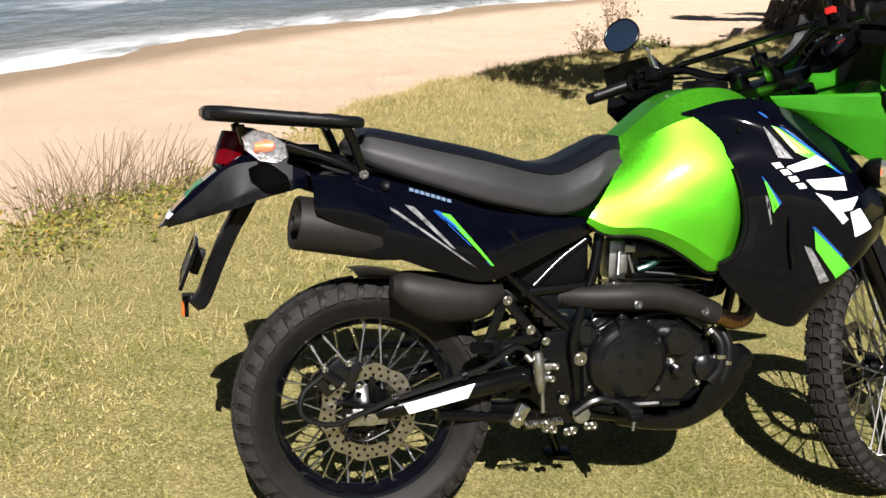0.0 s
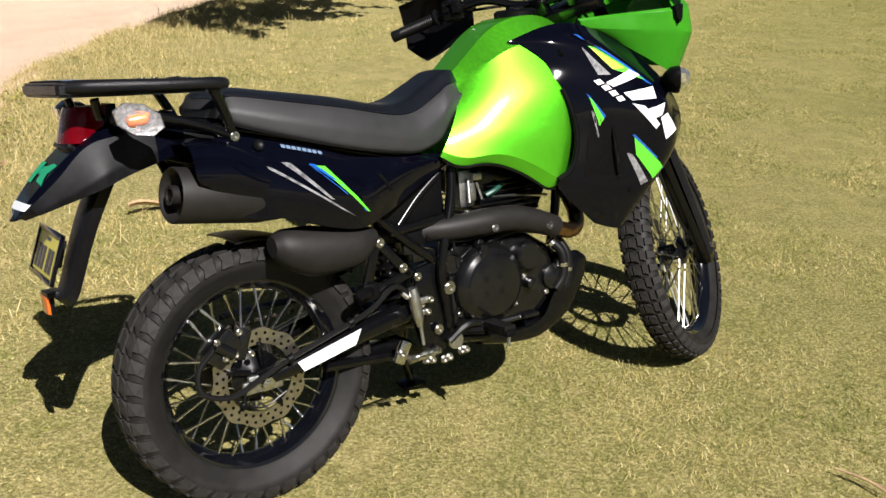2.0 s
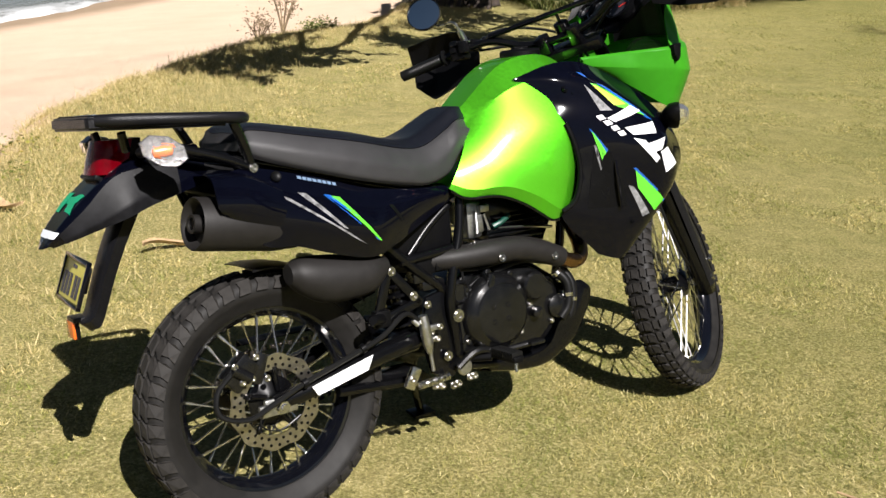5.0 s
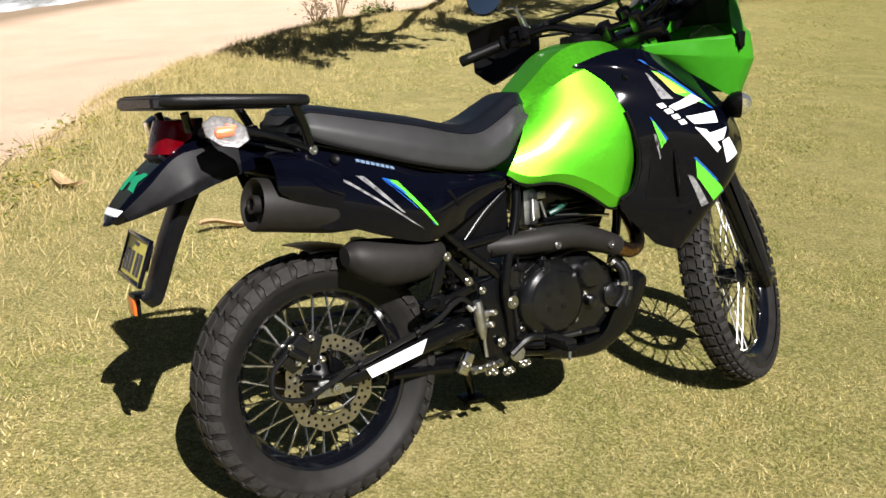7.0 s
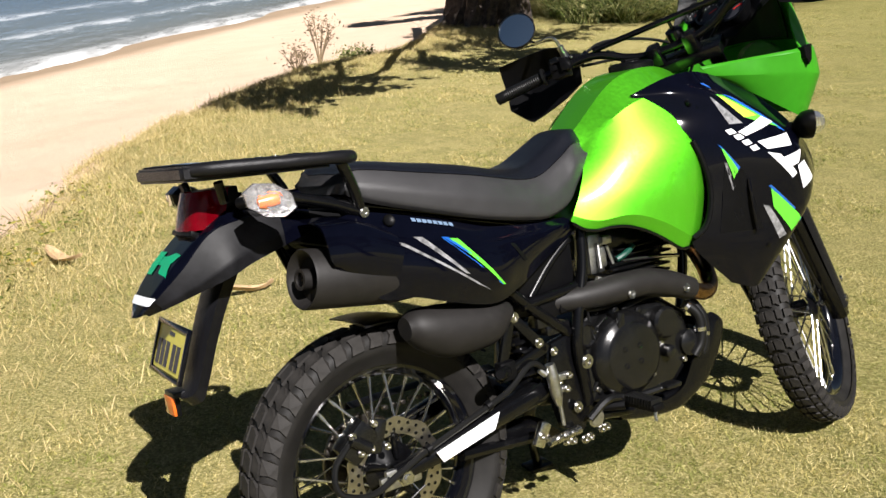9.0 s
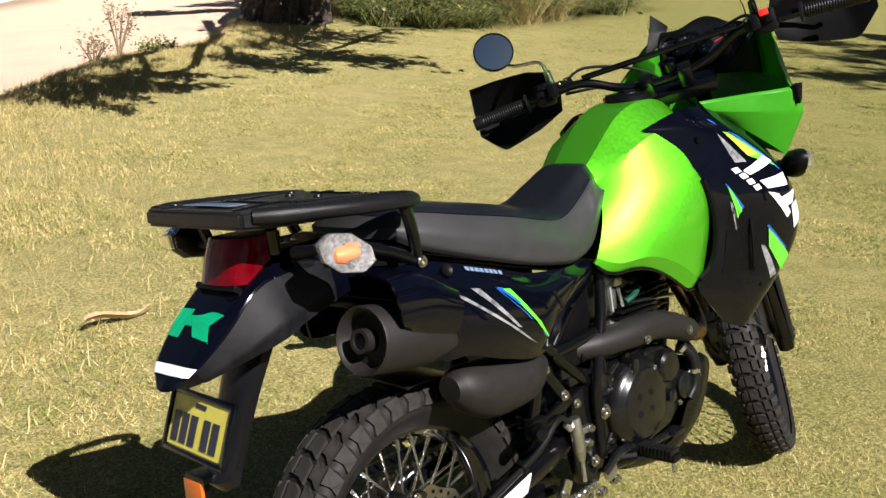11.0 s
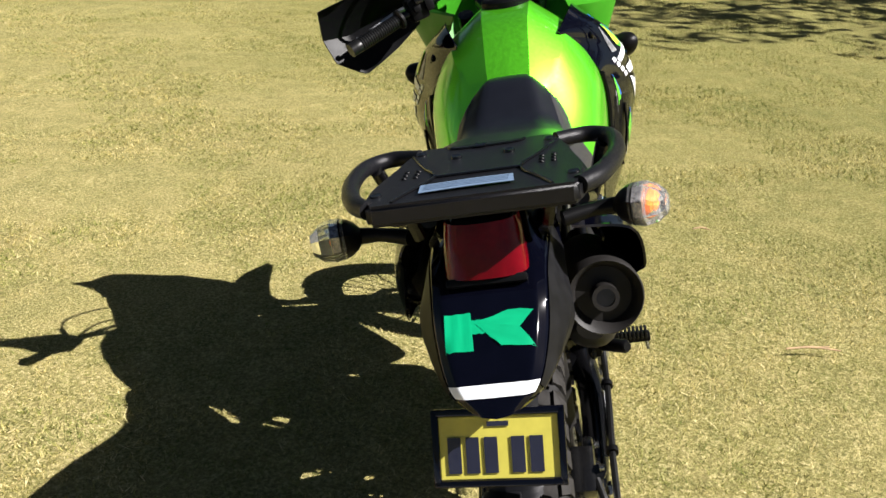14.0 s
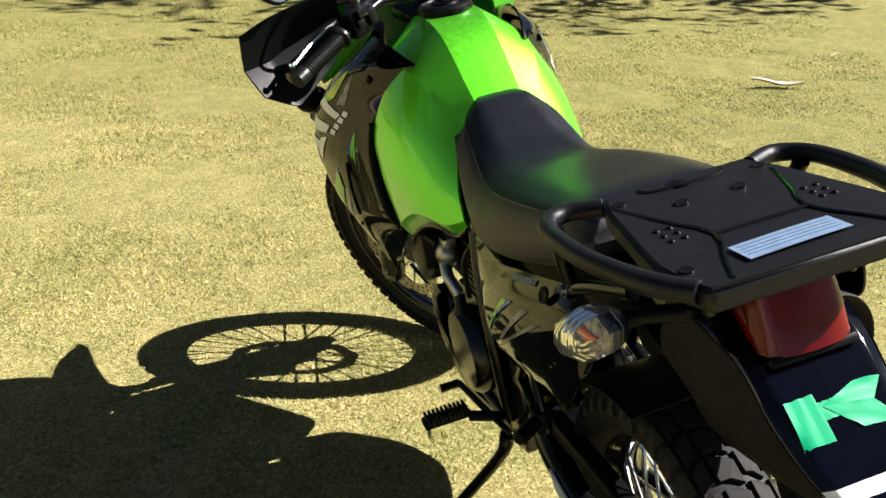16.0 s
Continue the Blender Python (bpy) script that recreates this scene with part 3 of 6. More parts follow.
def twiggy_bush(x, y, h, spread, seed, leaves, material, label):
    """A thin bush: branching twigs with a sparse crown."""
    r = np.random.default_rng(seed)
    z = float(height(np.array(x), np.array(y))) - 0.03
    root = new("bush")
    root.location = (x, y, z)
    bms, tips = [], []
    for _ in range(9):
        a, hh = r.uniform(0, 6.28), h * r.uniform(0.55, 1.05)
        d = np.array([math.cos(a), math.sin(a), 0]) * spread * r.uniform(0.2, 1.0)
        p = [np.zeros(3), d * 0.4 + np.array([0, 0, hh * 0.5]), d + np.array([0, 0, hh])]
        bms.append(tube(p, [0.012, 0.008, 0.003], 5, 6))
        for _ in range(5):
            t = r.uniform(0.4, 1.0)
            q = p[1] * (1 - t) + p[2] * t
            e = q + np.append(r.normal(0, spread * 0.35, 2), abs(r.normal(0, h * 0.14)))
            bms.append(tube([q, e], [0.004, 0.0015], 4))
            tips += [q, e]
    part("stem", merge(*bms), STALK, root)
    lv = triangles("foliage", np.concatenate([leaf_cluster(t, leaves, (0.06, 0.06, 0.06), 0.022, r) for t in tips]), material)
    lv.parent = root
    return tagged(root, label, "bush")


twiggy_bush(0.32, 13.25, 0.62, 0.20, 3, 2, STALK, "thin bare brown bush at the edge of the beach")
twiggy_bush(0.02, 13.0, 0.36, 0.18, 4, 2, STALK, "thin bare brown bush at the edge of the beach")
twiggy_bush(0.80, 13.95, 0.16, 0.30, 5, 14, LUSH, "low sparse green bush at the edge of the beach")

mound = []
r2 = np.random.default_rng(11)
for _ in range(260):
    t = r2.random()
    cx, cy = 5.7 + t * 6.8 + r2.normal(0, 0.45), 18.7 + t * 5.0 + r2.normal(0, 0.7)
    p = np.column_stack([r2.normal(cx, 0.13, 260), r2.normal(cy, 0.13, 260)])
    mound.append(blades(p, (r2.uniform(0.30, 0.85) + max(0.0, cy - 18.7 - t * 5.0) * 0.45) * r2.uniform(0.7, 1.3, len(p)), 0.011, r2.uniform(1.2, 3.4), r2))
    mound.append(leaf_cluster((cx, cy, r2.uniform(0.2, 0.6)), 60, (0.22, 0.22, 0.14), 0.07, r2, 0.8))
long_grass = triangles("long_grass", np.concatenate(mound), LUSH)
straw = []
for _ in range(70):
    t = r2.random()
    p = np.column_stack([r2.normal(5.5 + t * 6.8 + r2.normal(0, 0.5), 0.2, 220), r2.normal(18.9 + t * 5.0 + r2.normal(0, 0.8), 0.2, 220)])
    straw.append(blades(p, r2.uniform(0.4, 1.5), 0.006, 1.6, r2))
long_straw = triangles("long_dry_grass", np.concatenate(straw), DRY)
tagged(long_straw, "tall dry straw standing among the green grass", "dry grass", kind="stuff")
tagged(long_grass, "bank of tall uncut green and straw grass", "long grass", kind="stuff")


def tree(x, y, h, r0, limbs, seed, spiky, label, low=0.3, reach=0.30, leaf=0.22, per=36, lean=(0, 0)):
    """A tapered trunk with limbs in whorls and a crown of many small leaves."""
    r = np.random.default_rng(seed)
    z = float(height(np.array(x), np.array(y))) - 0.05
    root = new("tree")
    root.location = (x, y, z)
    wob = [np.array([r.normal(0, 0.012 * h) * t + lean[0] * t ** 1.6, r.normal(0, 0.012 * h) * t + lean[1] * t ** 1.6, h * t]) for t in np.linspace(0, 1, 7)]
    rad = [r0 * f for f in (1.25, 0.95, 0.85, 0.7, 0.5, 0.32, 0.1)]
    seg = 120
    S = []
    Q, R = spline(wob, 90), np.interp(np.linspace(0, 6, 90), range(7), rad)
    for q, rr in zip(Q, R):
        ang = np.linspace(0, 2 * np.pi, seg, endpoint=False)
        ridge = 1 + 0.13 * np.sin(ang * 5 + q[2] * 0.8) + 0.10 * np.sin(ang * 11 + q[2] * 2.0) + 0.07 * np.sin(ang * 23 - q[2] * 5) + 0.05 * np.abs(np.sin(ang * 37 + 2 * np.sin(q[2] * 3.1))) + r.normal(0, 0.018, seg) + 0.35 * np.exp(-q[2] * 2.2) * np.abs(np.sin(ang * 3 + 1))
        S.append(np.stack([q[0] + rr * ridge * np.cos(ang), q[1] + rr * ridge * np.sin(ang), 0 * ang + q[2]], -1))
    part("trunk", skin(np.array(S), wrap_v=True, cap=True), BARK, root)
    wood, leaves = [], []
    for k in range(limbs):
        t = low + (0.97 - low) * (k + r.uniform(0, 0.8)) / limbs
        a = k * 2.4 + r.normal(0, 0.3)
        base = np.array([np.interp(t * 6, range(7), [w[i] for w in wob]) for i in range(3)])
        L = h * reach * (1.15 - 0.75 * t) * r.uniform(0.75, 1.2)
        d = np.array([math.cos(a), math.sin(a), 0])
        P = [base, base + d * L * 0.5 + np.array([0, 0, L * 0.05]), base + d * L + np.array([0, 0, L * 0.20])]
        rr = r0 * 0.30 * (1.1 - 0.8 * t)
        wood.append(tube(P, [rr, rr * 0.6, rr * 0.2], 6, 8))
        C = spline(P, 10)
        ends = [C[i] for i in range(4, 10)] if not spiky else [C[6], C[9]]
        for e in ends:
            for _ in range(3):
                tip = e + r.normal(0, L * 0.13, 3) * np.array([1, 1, 0.5])
                wood.append(tube([e, tip], [rr * 0.25, rr * 0.1], 4))
                leaves.append(leaf_cluster(tip, per, (L * 0.055,) * 3, leaf, r, 0.6))
    part("limb", merge(*wood), BARK, root)
    crown = triangles("crown", np.concatenate(leaves), DARKLEAF)
    crown.parent = root
    return tagged(root, label, "tree")


def shading_limb(root, ground, h, r):
    """An unseen limb, added to the old tree so that its shadow falls along the given line on the lawn; h: its height at
    each point, r: its radius.
    """
    k = TO_SUN / TO_SUN.z
    P = [Vector((x, y, 0)) + k * hh - root.location for (x, y), hh in zip(ground, h)]
    return P, tube([tuple(q) for q in P], r, 8)


old_tree = tree(3.5, 18.2, 11.0, 0.47, 16, 21, False, "old tree with grey stringy bark, and low limbs added to cast shade", 0.45, 0.30, 0.16, 40, (6.0, 0.0))
# unseen low limbs, added and laid out by where shadow falls on the lawn
reach = [((2.9, 21.5), (2.2, 17.0), (1.55, 14.5), (1.0, 13.95), (0.56, 13.15), (0.2, 12.5), (-0.3, 11.8), (-0.6, 10.9), (-0.95, 10.2)),
         ((1.55, 14.5), (1.72, 14.1), (1.62, 13.3), (1.5, 12.7), (1.86, 12.2), (2.3, 11.9)),
         ((1.5, 14.4), (1.25, 13.4), (0.96, 12.1), (0.45, 11.4), (0.18, 10.8), (-0.1, 10.2), (-0.43, 9.7)),
         ((0.52, 13.1), (0.5, 12.4), (0.44, 11.6), (0.2, 11.0), (-0.35, 10.6)),
         ((2.2, 17.0), (2.6, 14.8), (2.75, 13.6), (2.97, 13.0), (3.36, 12.4)),
         ((2.75, 13.6), (2.3, 12.9), (1.9, 12.5)),
         ((3.1, 14.0), (3.7, 14.9), (4.25, 15.85), (5.2, 17.3)),
         ((2.7, 15.6), (2.4, 14.7), (2.0, 14.1))]
limb_r = [(0.10, 0.09, 0.085, 0.075, 0.07, 0.065, 0.055, 0.045, 0.02), (0.06, 0.06, 0.055, 0.045, 0.03, 0.012), (0.06, 0.06, 0.05, 0.045, 0.04, 0.03, 0.015), (0.055, 0.05, 0.045, 0.03, 0.012), (0.08, 0.07, 0.06, 0.04, 0.02), (0.04, 0.03, 0.015), (0.03, 0.05, 0.06, 0.02), (0.05, 0.03, 0.012)]
lr = np.random.default_rng(77)
spray, twigs = [], []
for n, (line, rad) in enumerate(zip(reach, limb_r)):
    hh = np.linspace(4.2, 3.3, len(line)) if n in (0, 4) else np.linspace(3.7, 3.2, len(line))
    P, bm = shading_limb(old_tree, line, hh, rad)
    part("limb", bm, BARK, old_tree)
    C = spline([tuple(q) for q in P], 14 * len(P))
    first = int(len(C) * (0.55 if n == 0 else 0.45))
    for c in C[first::2]:
        for _ in range(2):
            e = c + lr.normal(0, 0.22, 3) * np.array([1.0, 0.9, 0.5])
            twigs.append(tube([tuple(c), tuple((c + e) / 2 + lr.normal(0, 0.03, 3)), tuple(e)], [0.014, 0.010, 0.004], 4, 5))
            spray.append(leaf_cluster(e, 16, (0.07, 0.07, 0.05), 0.07, lr, 0.6))
# leaf sprays held by no limb, added to shade the lawn and trunk
for gx_, gy_, n in ((0.15, 10.7, 18), (-0.3, 10.1, 14), (0.75, 11.5, 8), (3.2, 13.2, 26), (2.95, 13.0, 14), (3.5, 12.75, 14), (2.9, 14.8, 16), (3.3, 15.5, 44), (3.15, 16.3, 56), (3.3, 17.1, 60), (3.0, 17.9, 56), (3.6, 18.2, 56), (3.3, 18.9, 60), (3.7, 19.7, 50), (4.1, 15.8, 10), (1.95, 12.3, 8), (1.5, 12.8, 8)):
    c = Vector((gx_, gy_, 0)) + TO_SUN / TO_SUN.z * 3.5 - old_tree.location
    for _ in range(n):
        spray.append(leaf_cluster(np.array(c) + lr.normal(0, 0.30, 3) * np.array([1, 1.1, 0.5]), 14, (0.09, 0.09, 0.05), 0.085, lr, 0.6))
tagged(part("twig", merge(*twigs), BARK, old_tree), kind="stuff")
shade_leaves = triangles("shade_foliage", np.concatenate(spray), DARKLEAF)
shade_leaves.parent = old_tree
tree(13.2, -6.8, 20.0, 0.22, 30, 22, False, "tall dark tree with whorled limbs beside the lawn", 0.34, 0.26, 0.125, 10, (2.0, 0.0))
tree(18.4, -5.6, 20.0, 0.30, 34, 25, False, "tall dark tree with whorled limbs beside the lawn", 0.24, 0.28, 0.17, 24)
tree(31.0, 4.0, 15.0, 0.45, 30, 23, False, "tall dark tree with whorled limbs beside the lawn", 0.15, 0.42, 0.24, 40)


def dried_frond(x, y, yaw, L, w, seed, label, material=DRIED):
    """A curled dry strip of frond lying on the grass."""
    r = np.random.default_rng(seed)
    n = 9
    S = np.zeros((n, 5, 3))
    for i, t in enumerate(np.linspace(0, 1, n)):
        ww = w * (0.25 + math.sin(math.pi * min(1, t * 1.1 + 0.05))) * 0.7
        for j, s in enumerate(np.linspace(-1, 1, 5)):
            S[i, j] = (L * (t - 0.5), ww * s + 0.06 * L * math.sin(t * 4 + seed), 0.028 + 0.018 * abs(s) + 0.02 * math.sin(t * 5 + seed) + 0.004 * r.random())
    ob = part("dry_frond", skin(S, 0.002), material)
    ob.location = (x, y, float(height(np.array(x), np.array(y))) - 0.005)
    ob.rotation_euler = (0, 0, yaw)
    return tagged(ob, label, "dry leaf", group="dry leaves on the lawn")


dried_frond(-0.53, 4.57, 0.68, 0.30, 0.030, 1, "curled pale dry frond lying on the lawn")
dried_frond(-1.38, 5.26, -0.64, 0.26, 0.045, 2, "curled orange-brown dry frond in the grass")
dried_frond(5.54, 1.20, 1.62, 0.36, 0.05, 3, "pale curled dry leaf lying on the lawn", PALELEAF)
for x, y, yaw, L in ((1.39, 2.2, -1.05, 0.17), (2.31, 2.83, -1.1, 0.07), (6.86, 0.5, -0.5, 0.22)):
    tw = part("twig", merge(tube([(-L / 2, 0, 0.022), (0, 0.008, 0.026), (L / 2, -0.004, 0.022)], [0.003, 0.004, 0.0025], 6), tube([(-L / 3, 0.012, 0.02), (L / 3, 0.018, 0.024)], [0.002, 0.0025], 5)), DRIED)
    tw.location, tw.rotation_euler = (x, y, 0), (0, 0, yaw)
    tagged(tw, "small pale dry twig on the lawn", "twig", group="twigs on the lawn")

# ---- motorcycle: x forward, y to its left, z up from the rear tyre's foot; leaning on its side stand ----
BIKE = Matrix.Translation((-0.156, 2.374, 0.003)) @ Matrix.Rotation(radians(24.2), 4, 'Z') @ Matrix.Rotation(radians(-0.7), 4, 'Y') @ Matrix.Rotation(radians(-11.2), 4, 'X')
bike = new("motorcycle")
bike.matrix_world = BIKE
tagged(bike, "lime green and dark navy trail motorcycle leaning on its side stand", "motorcycle")

RAKE, TURN_LEFT = radians(28.0), radians(29.0)
FRONT = Vector((1.52, 0, 0.330))
AX = Vector((-math.sin(RAKE), 0, math.cos(RAKE)))
FX = Vector((math.cos(RAKE), 0, math.sin(RAKE)))
HEAD = Vector((0.94, 0, 1.15))
BAR_PIVOT = Vector((1.087, 0, 1.15))
STEER = Matrix.Translation(BAR_PIVOT) @ Matrix.Rotation(TURN_LEFT, 4, AX) @ Matrix.Translation(FX * 0.022 - AX * 0.018 - BAR_PIVOT)


WHEEL_HEAD = Vector((1.01, 0, 1.15))
STEER_W = Matrix.Translation(WHEEL_HEAD) @ Matrix.Rotation(TURN_LEFT, 4, AX) @ Matrix.Translation(-WHEEL_HEAD)


def st(f, l, a):
    """A point by its way ahead of, to the left of and along the steering axis from the head."""
    return tuple(HEAD + FX * f + Vector((0, l, 0)) + AX * a)


def both(fn):
    for s in (-1, 1):
        fn(s)


# wheels
def wheel(name, centre, R, rim_r, width, blocks, spokes, m, hub_r, label):
    """A spoked wheel: the rim, with tyre, tread blocks, hub and spokes under it."""
    C = Matrix.Translation(centre)
    W = m @ C
    w, k = width / 2, rim_r
    prof = [(k + 0.012, w * 0.62), (k + 0.012, w * 0.56), (k - 0.004, w * 0.52), (k - 0.012, w * 0.35), (k - 0.022, w * 0.18), (k - 0.024, 0)]
    prof = prof + [(r, -h) for r, h in prof[-2::-1]] + [(k + 0.006, -w * 0.5), (k + 0.0, 0), (k + 0.006, w * 0.5)]
    rim = part(name, lathe(prof, 72, (0, 0, 0), (0, 1, 0), close=True), RIMBLACK, bike, label, m=W)
    t = [(k + 0.004, w * 0.60), (k + 0.014, w * 0.74), (k + 0.035, w * 0.93), (R - 0.05, w * 1.0), (R - 0.030, w * 0.985), (R - 0.016, w * 0.86), (R - 0.009, w * 0.60), (R - 0.006, w * 0.3), (R - 0.005, 0)]
    t = t + [(r, -h) for r, h in t[-2::-1]] + [(k + 0.002, -w * 0.3), (k + 0.002, w * 0.3)]
    part("tyre", lathe(t, 96, (0, 0, 0), (0, 1, 0), close=True), RUBBER, rim, "black block-pattern tyre", m=W)
    # tread blocks, in rows across the crown
    rows, count = blocks
    crown_y = np.array([0, w * 0.3, w * 0.60, w * 0.86, w * 0.985, w * 1.0, w * 0.97])
    crown_r = np.array([R - 0.005, R - 0.006, R - 0.009, R - 0.016, R - 0.030, R - 0.05, R - 0.065])
    arc = np.concatenate([[0], np.cumsum(np.hypot(np.diff(crown_y), np.diff(crown_r)))])

    def on_tyre(q, lift):
        """Place across the tyre by the way along its skin from the middle, lifted off it."""
        f = lambda v: np.array([np.interp(v, arc, crown_y), np.interp(v, arc, crown_r)])
        d = f(abs(q) + 0.004) - f(max(0, abs(q) - 0.004))
        nrm = np.array([-d[1], d[0]]) / np.hypot(*d)
        y_, r_ = f(abs(q)) + nrm * lift
        return math.copysign(y_, q), r_

    made = []
    for y0, y1, fill, skew in rows:
        da = 2 * math.pi / count * fill / 2
        bm = bmesh.new()
        ring = []
        for lift, inset in ((-0.004, 0.0), (0.0070, 0.10)):
            vs = []
            for ys, az in ((0, -1), (0.5, -1), (1, -1), (1, 1), (0.5, 1), (0, 1)):
                yy = y0 + (y1 - y0) * (inset * 0.5 + ys * (1 - inset))
                yy, rr = on_tyre(yy, lift)
                an = da * az * (1 - inset) + skew * (ys - 0.5) * da + (0.25 * da if ys == 0.5 else 0)
                vs.append(bm.verts.new((rr * math.sin(an), yy, rr * math.cos(an))))
            ring.append(vs)
        bm.faces.new(ring[1])
        for i in range(6):
            bm.faces.new((ring[0][i], ring[0][(i + 1) % 6], ring[1][(i + 1) % 6], ring[1][i]))
        made.append(part("tread_block", bm, TREAD, rim, smooth=False))
        made[-1].matrix_basis = W
    for i in range(1, count):
        for n, src in enumerate(made):
            share("tread_block", src, rim, W @ Matrix.Rotation(2 * math.pi * i / count, 4, 'Y'))
    for n, src in enumerate(made):
        src.matrix_basis = W @ Matrix.Rotation(math.pi / count * (n % 2), 4, 'Y')
    part("hub", lathe([(0.016, -w * 1.05), (0.03, -w * 0.95), (hub_r, -w * 0.72), (hub_r, -w * 0.62), (hub_r * 0.62, -w * 0.5), (hub_r * 0.58, w * 0.5), (hub_r, w * 0.62), (hub_r, w * 0.72), (0.03, w * 0.95), (0.016, w * 1.05)], 32, (0, 0, 0), (0, 1, 0)), SATIN, rim, "black wheel hub", m=W)
    base = []
    for side in (-1, 1):
        for lead in (-1, 1):
            a = Vector((hub_r * 0.9 * math.sin(0.55 * lead), side * w * 0.66, hub_r * 0.9 * math.cos(0.55 * lead)))
            b = Vector((0, side * w * 0.12, rim_r - 0.018))
            mid = b + (a - b) * 0.14
            base.append(merge(tube([a, b], 0.0029, 6), tube([b, mid], 0.0042, 6)))
    kinds = [part("spoke", bm, STEEL, rim) for bm in base]
    n = spokes // 4
    for i in range(n):
        for q, src in enumerate(kinds):
            mm = W @ Matrix.Rotation(2 * math.pi * (i + q * 0.25) / n, 4, 'Y')
            if i == 0:
                src.matrix_basis = mm
            else:
                share("spoke", src, rim, mm)
    return rim


def drilled_disc(R, r_in, thick, W, parent, y):
    """A wavy brake disc with rows of drilled holes and five arms."""
    bm = bmesh.new()
    n = 60
    rings = []
    for yy in (y - thick / 2, y + thick / 2):
        for rr in (R, r_in):
            rings.append([bm.verts.new(((rr + (0.0035 * math.sin(i * 2 * math.pi / n * 10) if rr == R else 0)) * math.cos(2 * math.pi * i / n), yy, (rr + (0.0035 * math.sin(i * 2 * math.pi / n * 10) if rr == R else 0)) * math.sin(2 * math.pi * i / n))) for i in range(n)])
    for a, b in ((0, 1), (2, 3), (0, 2), (1, 3)):
        for i in range(n):
            bm.faces.new((rings[a][i], rings[a][(i + 1) % n], rings[b][(i + 1) % n], rings[b][i]))
    disc = part("brake_disc", bm, DISC, parent, "drilled steel brake disc", m=W)
    holes = []
    for i in range(30):
        for q in range(2):
            a, rr = 2 * math.pi * (i + 0.4 * q) / 30, r_in + (R - r_in) * (0.30 + 0.42 * q)
            for s in (-1, 1):
                holes.append(lathe([(0.0001, 0), (0.0042, 0.0001), (0.0042, 0.0006)], 8, (rr * math.cos(a), y + s * thick / 2, rr * math.sin(a)), (0, s, 0)))
    tagged(part("disc_drilling", merge(*holes), SATIN, parent, m=W), "rows of small drilled holes", kind="stuff")
    arms = [tube([(r_in * 0.35 * math.cos(a), y, r_in * 0.35 * math.sin(a)), ((r_in + 0.006) * math.cos(a + 0.25), y, (r_in + 0.006) * math.sin(a + 0.25))], 0.007, 8) for a in np.arange(5) * 2 * math.pi / 5]
    part("disc_carrier", merge(*arms, *[bolt(((r_in - 0.004) * math.cos(a + 0.22), y - 0.006, (r_in - 0.004) * math.sin(a + 0.22)), (0, -1, 0), 0.006) for a in np.arange(5) * 2 * math.pi / 5]), SATIN, parent, m=W)
    return disc


REAR = Vector((0, 0, 0.316))
I4 = Matrix()
rear_rows = [(-0.018, 0.018, 0.80, 0.6), (0.0225, 0.046, 0.78, -0.8), (-0.046, -0.0225, 0.78, 0.8), (0.050, 0.084, 0.74, -0.4), (-0.084, -0.050, 0.74, 0.4)]
rear_wheel = wheel("rear_wheel", REAR, 0.319, 0.226, 0.130, (rear_rows, 40), 36, I4, 0.062, "black rear wheel with bright spokes")
drilled_disc(0.118, 0.082, 0.005, Matrix.Translation(REAR), rear_wheel, -0.066)
part("sprocket", lathe([(0.05, -0.003), (0.098, -0.003), (0.101, 0), (0.098, 0.003), (0.05, 0.003)], 44, tuple(REAR + Vector((0, 0.072, 0))), (0, 1, 0)), CHAIN, rear_wheel, "steel rear sprocket")

front_rows = [(-0.012, 0.012, 0.72, 0.5), (0.0155, 0.031, 0.70, -0.5), (-0.031, -0.0155, 0.70, 0.5), (0.034, 0.062, 0.64, -0.3), (-0.062, -0.034, 0.64, 0.3)]
front_wheel = wheel("front_wheel", FRONT, 0.345, 0.268, 0.092, (front_rows, 52), 36, STEER_W, 0.045, "black front wheel with bright spokes, turned to the left")
drilled_disc(0.138, 0.105, 0.004, STEER_W @ Matrix.Translation(FRONT), front_wheel, 0.062)

# swing arm, axle, rear brake
arm = [tube([(-0.02, s * 0.100, 0.322), (0.10, s * 0.103, 0.342), (0.25, s * 0.105, 0.374), (0.40, s * 0.085, 0.392)], [0.022, 0.024, 0.027, 0.030], 10) for s in (-1, 1)]
swing = part("swing_arm", merge(*arm, tube([(0.36, -0.10, 0.385), (0.36, 0.10, 0.385)], 0.03, 10)), SATIN, bike, "black box-section swing arm")
many("stripe", [prism([(0.084, 0.325), (0.228, 0.356), (0.246, 0.392), (0.070, 0.350)], s * 0.130, s * 0.1345, 0.0008, 1) for s in (-1, 1)], WHITE, swing, "white stripe on the swing arm")
many("axle_block", [box((-0.005, -0.107, 0.318), (0.085, 0.014, 0.042), 0.005), box((-0.005, 0.107, 0.318), (0.085, 0.014, 0.042), 0.005), box((-0.052, -0.107, 0.312), (0.02, 0.012, 0.03), 0.003), tube([(0.03, -0.107, 0.326), (0.065, -0.107, 0.335)], 0.0055, 8)], ALU, swing, "bright aluminium chain adjuster")
part("axle_nut", merge(lathe([(0.021, 0), (0.021, 0.003), (0.016, 0.003), (0.016, 0.014), (0.009, 0.014), (0.009, 0.02)], 6, (-0.004, -0.113, 0.316), (0, -1, 0)), tube([(0, -0.11, 0.316), (0, 0.11, 0.316)], 0.009, 10)), STEEL, swing, "steel axle nut")
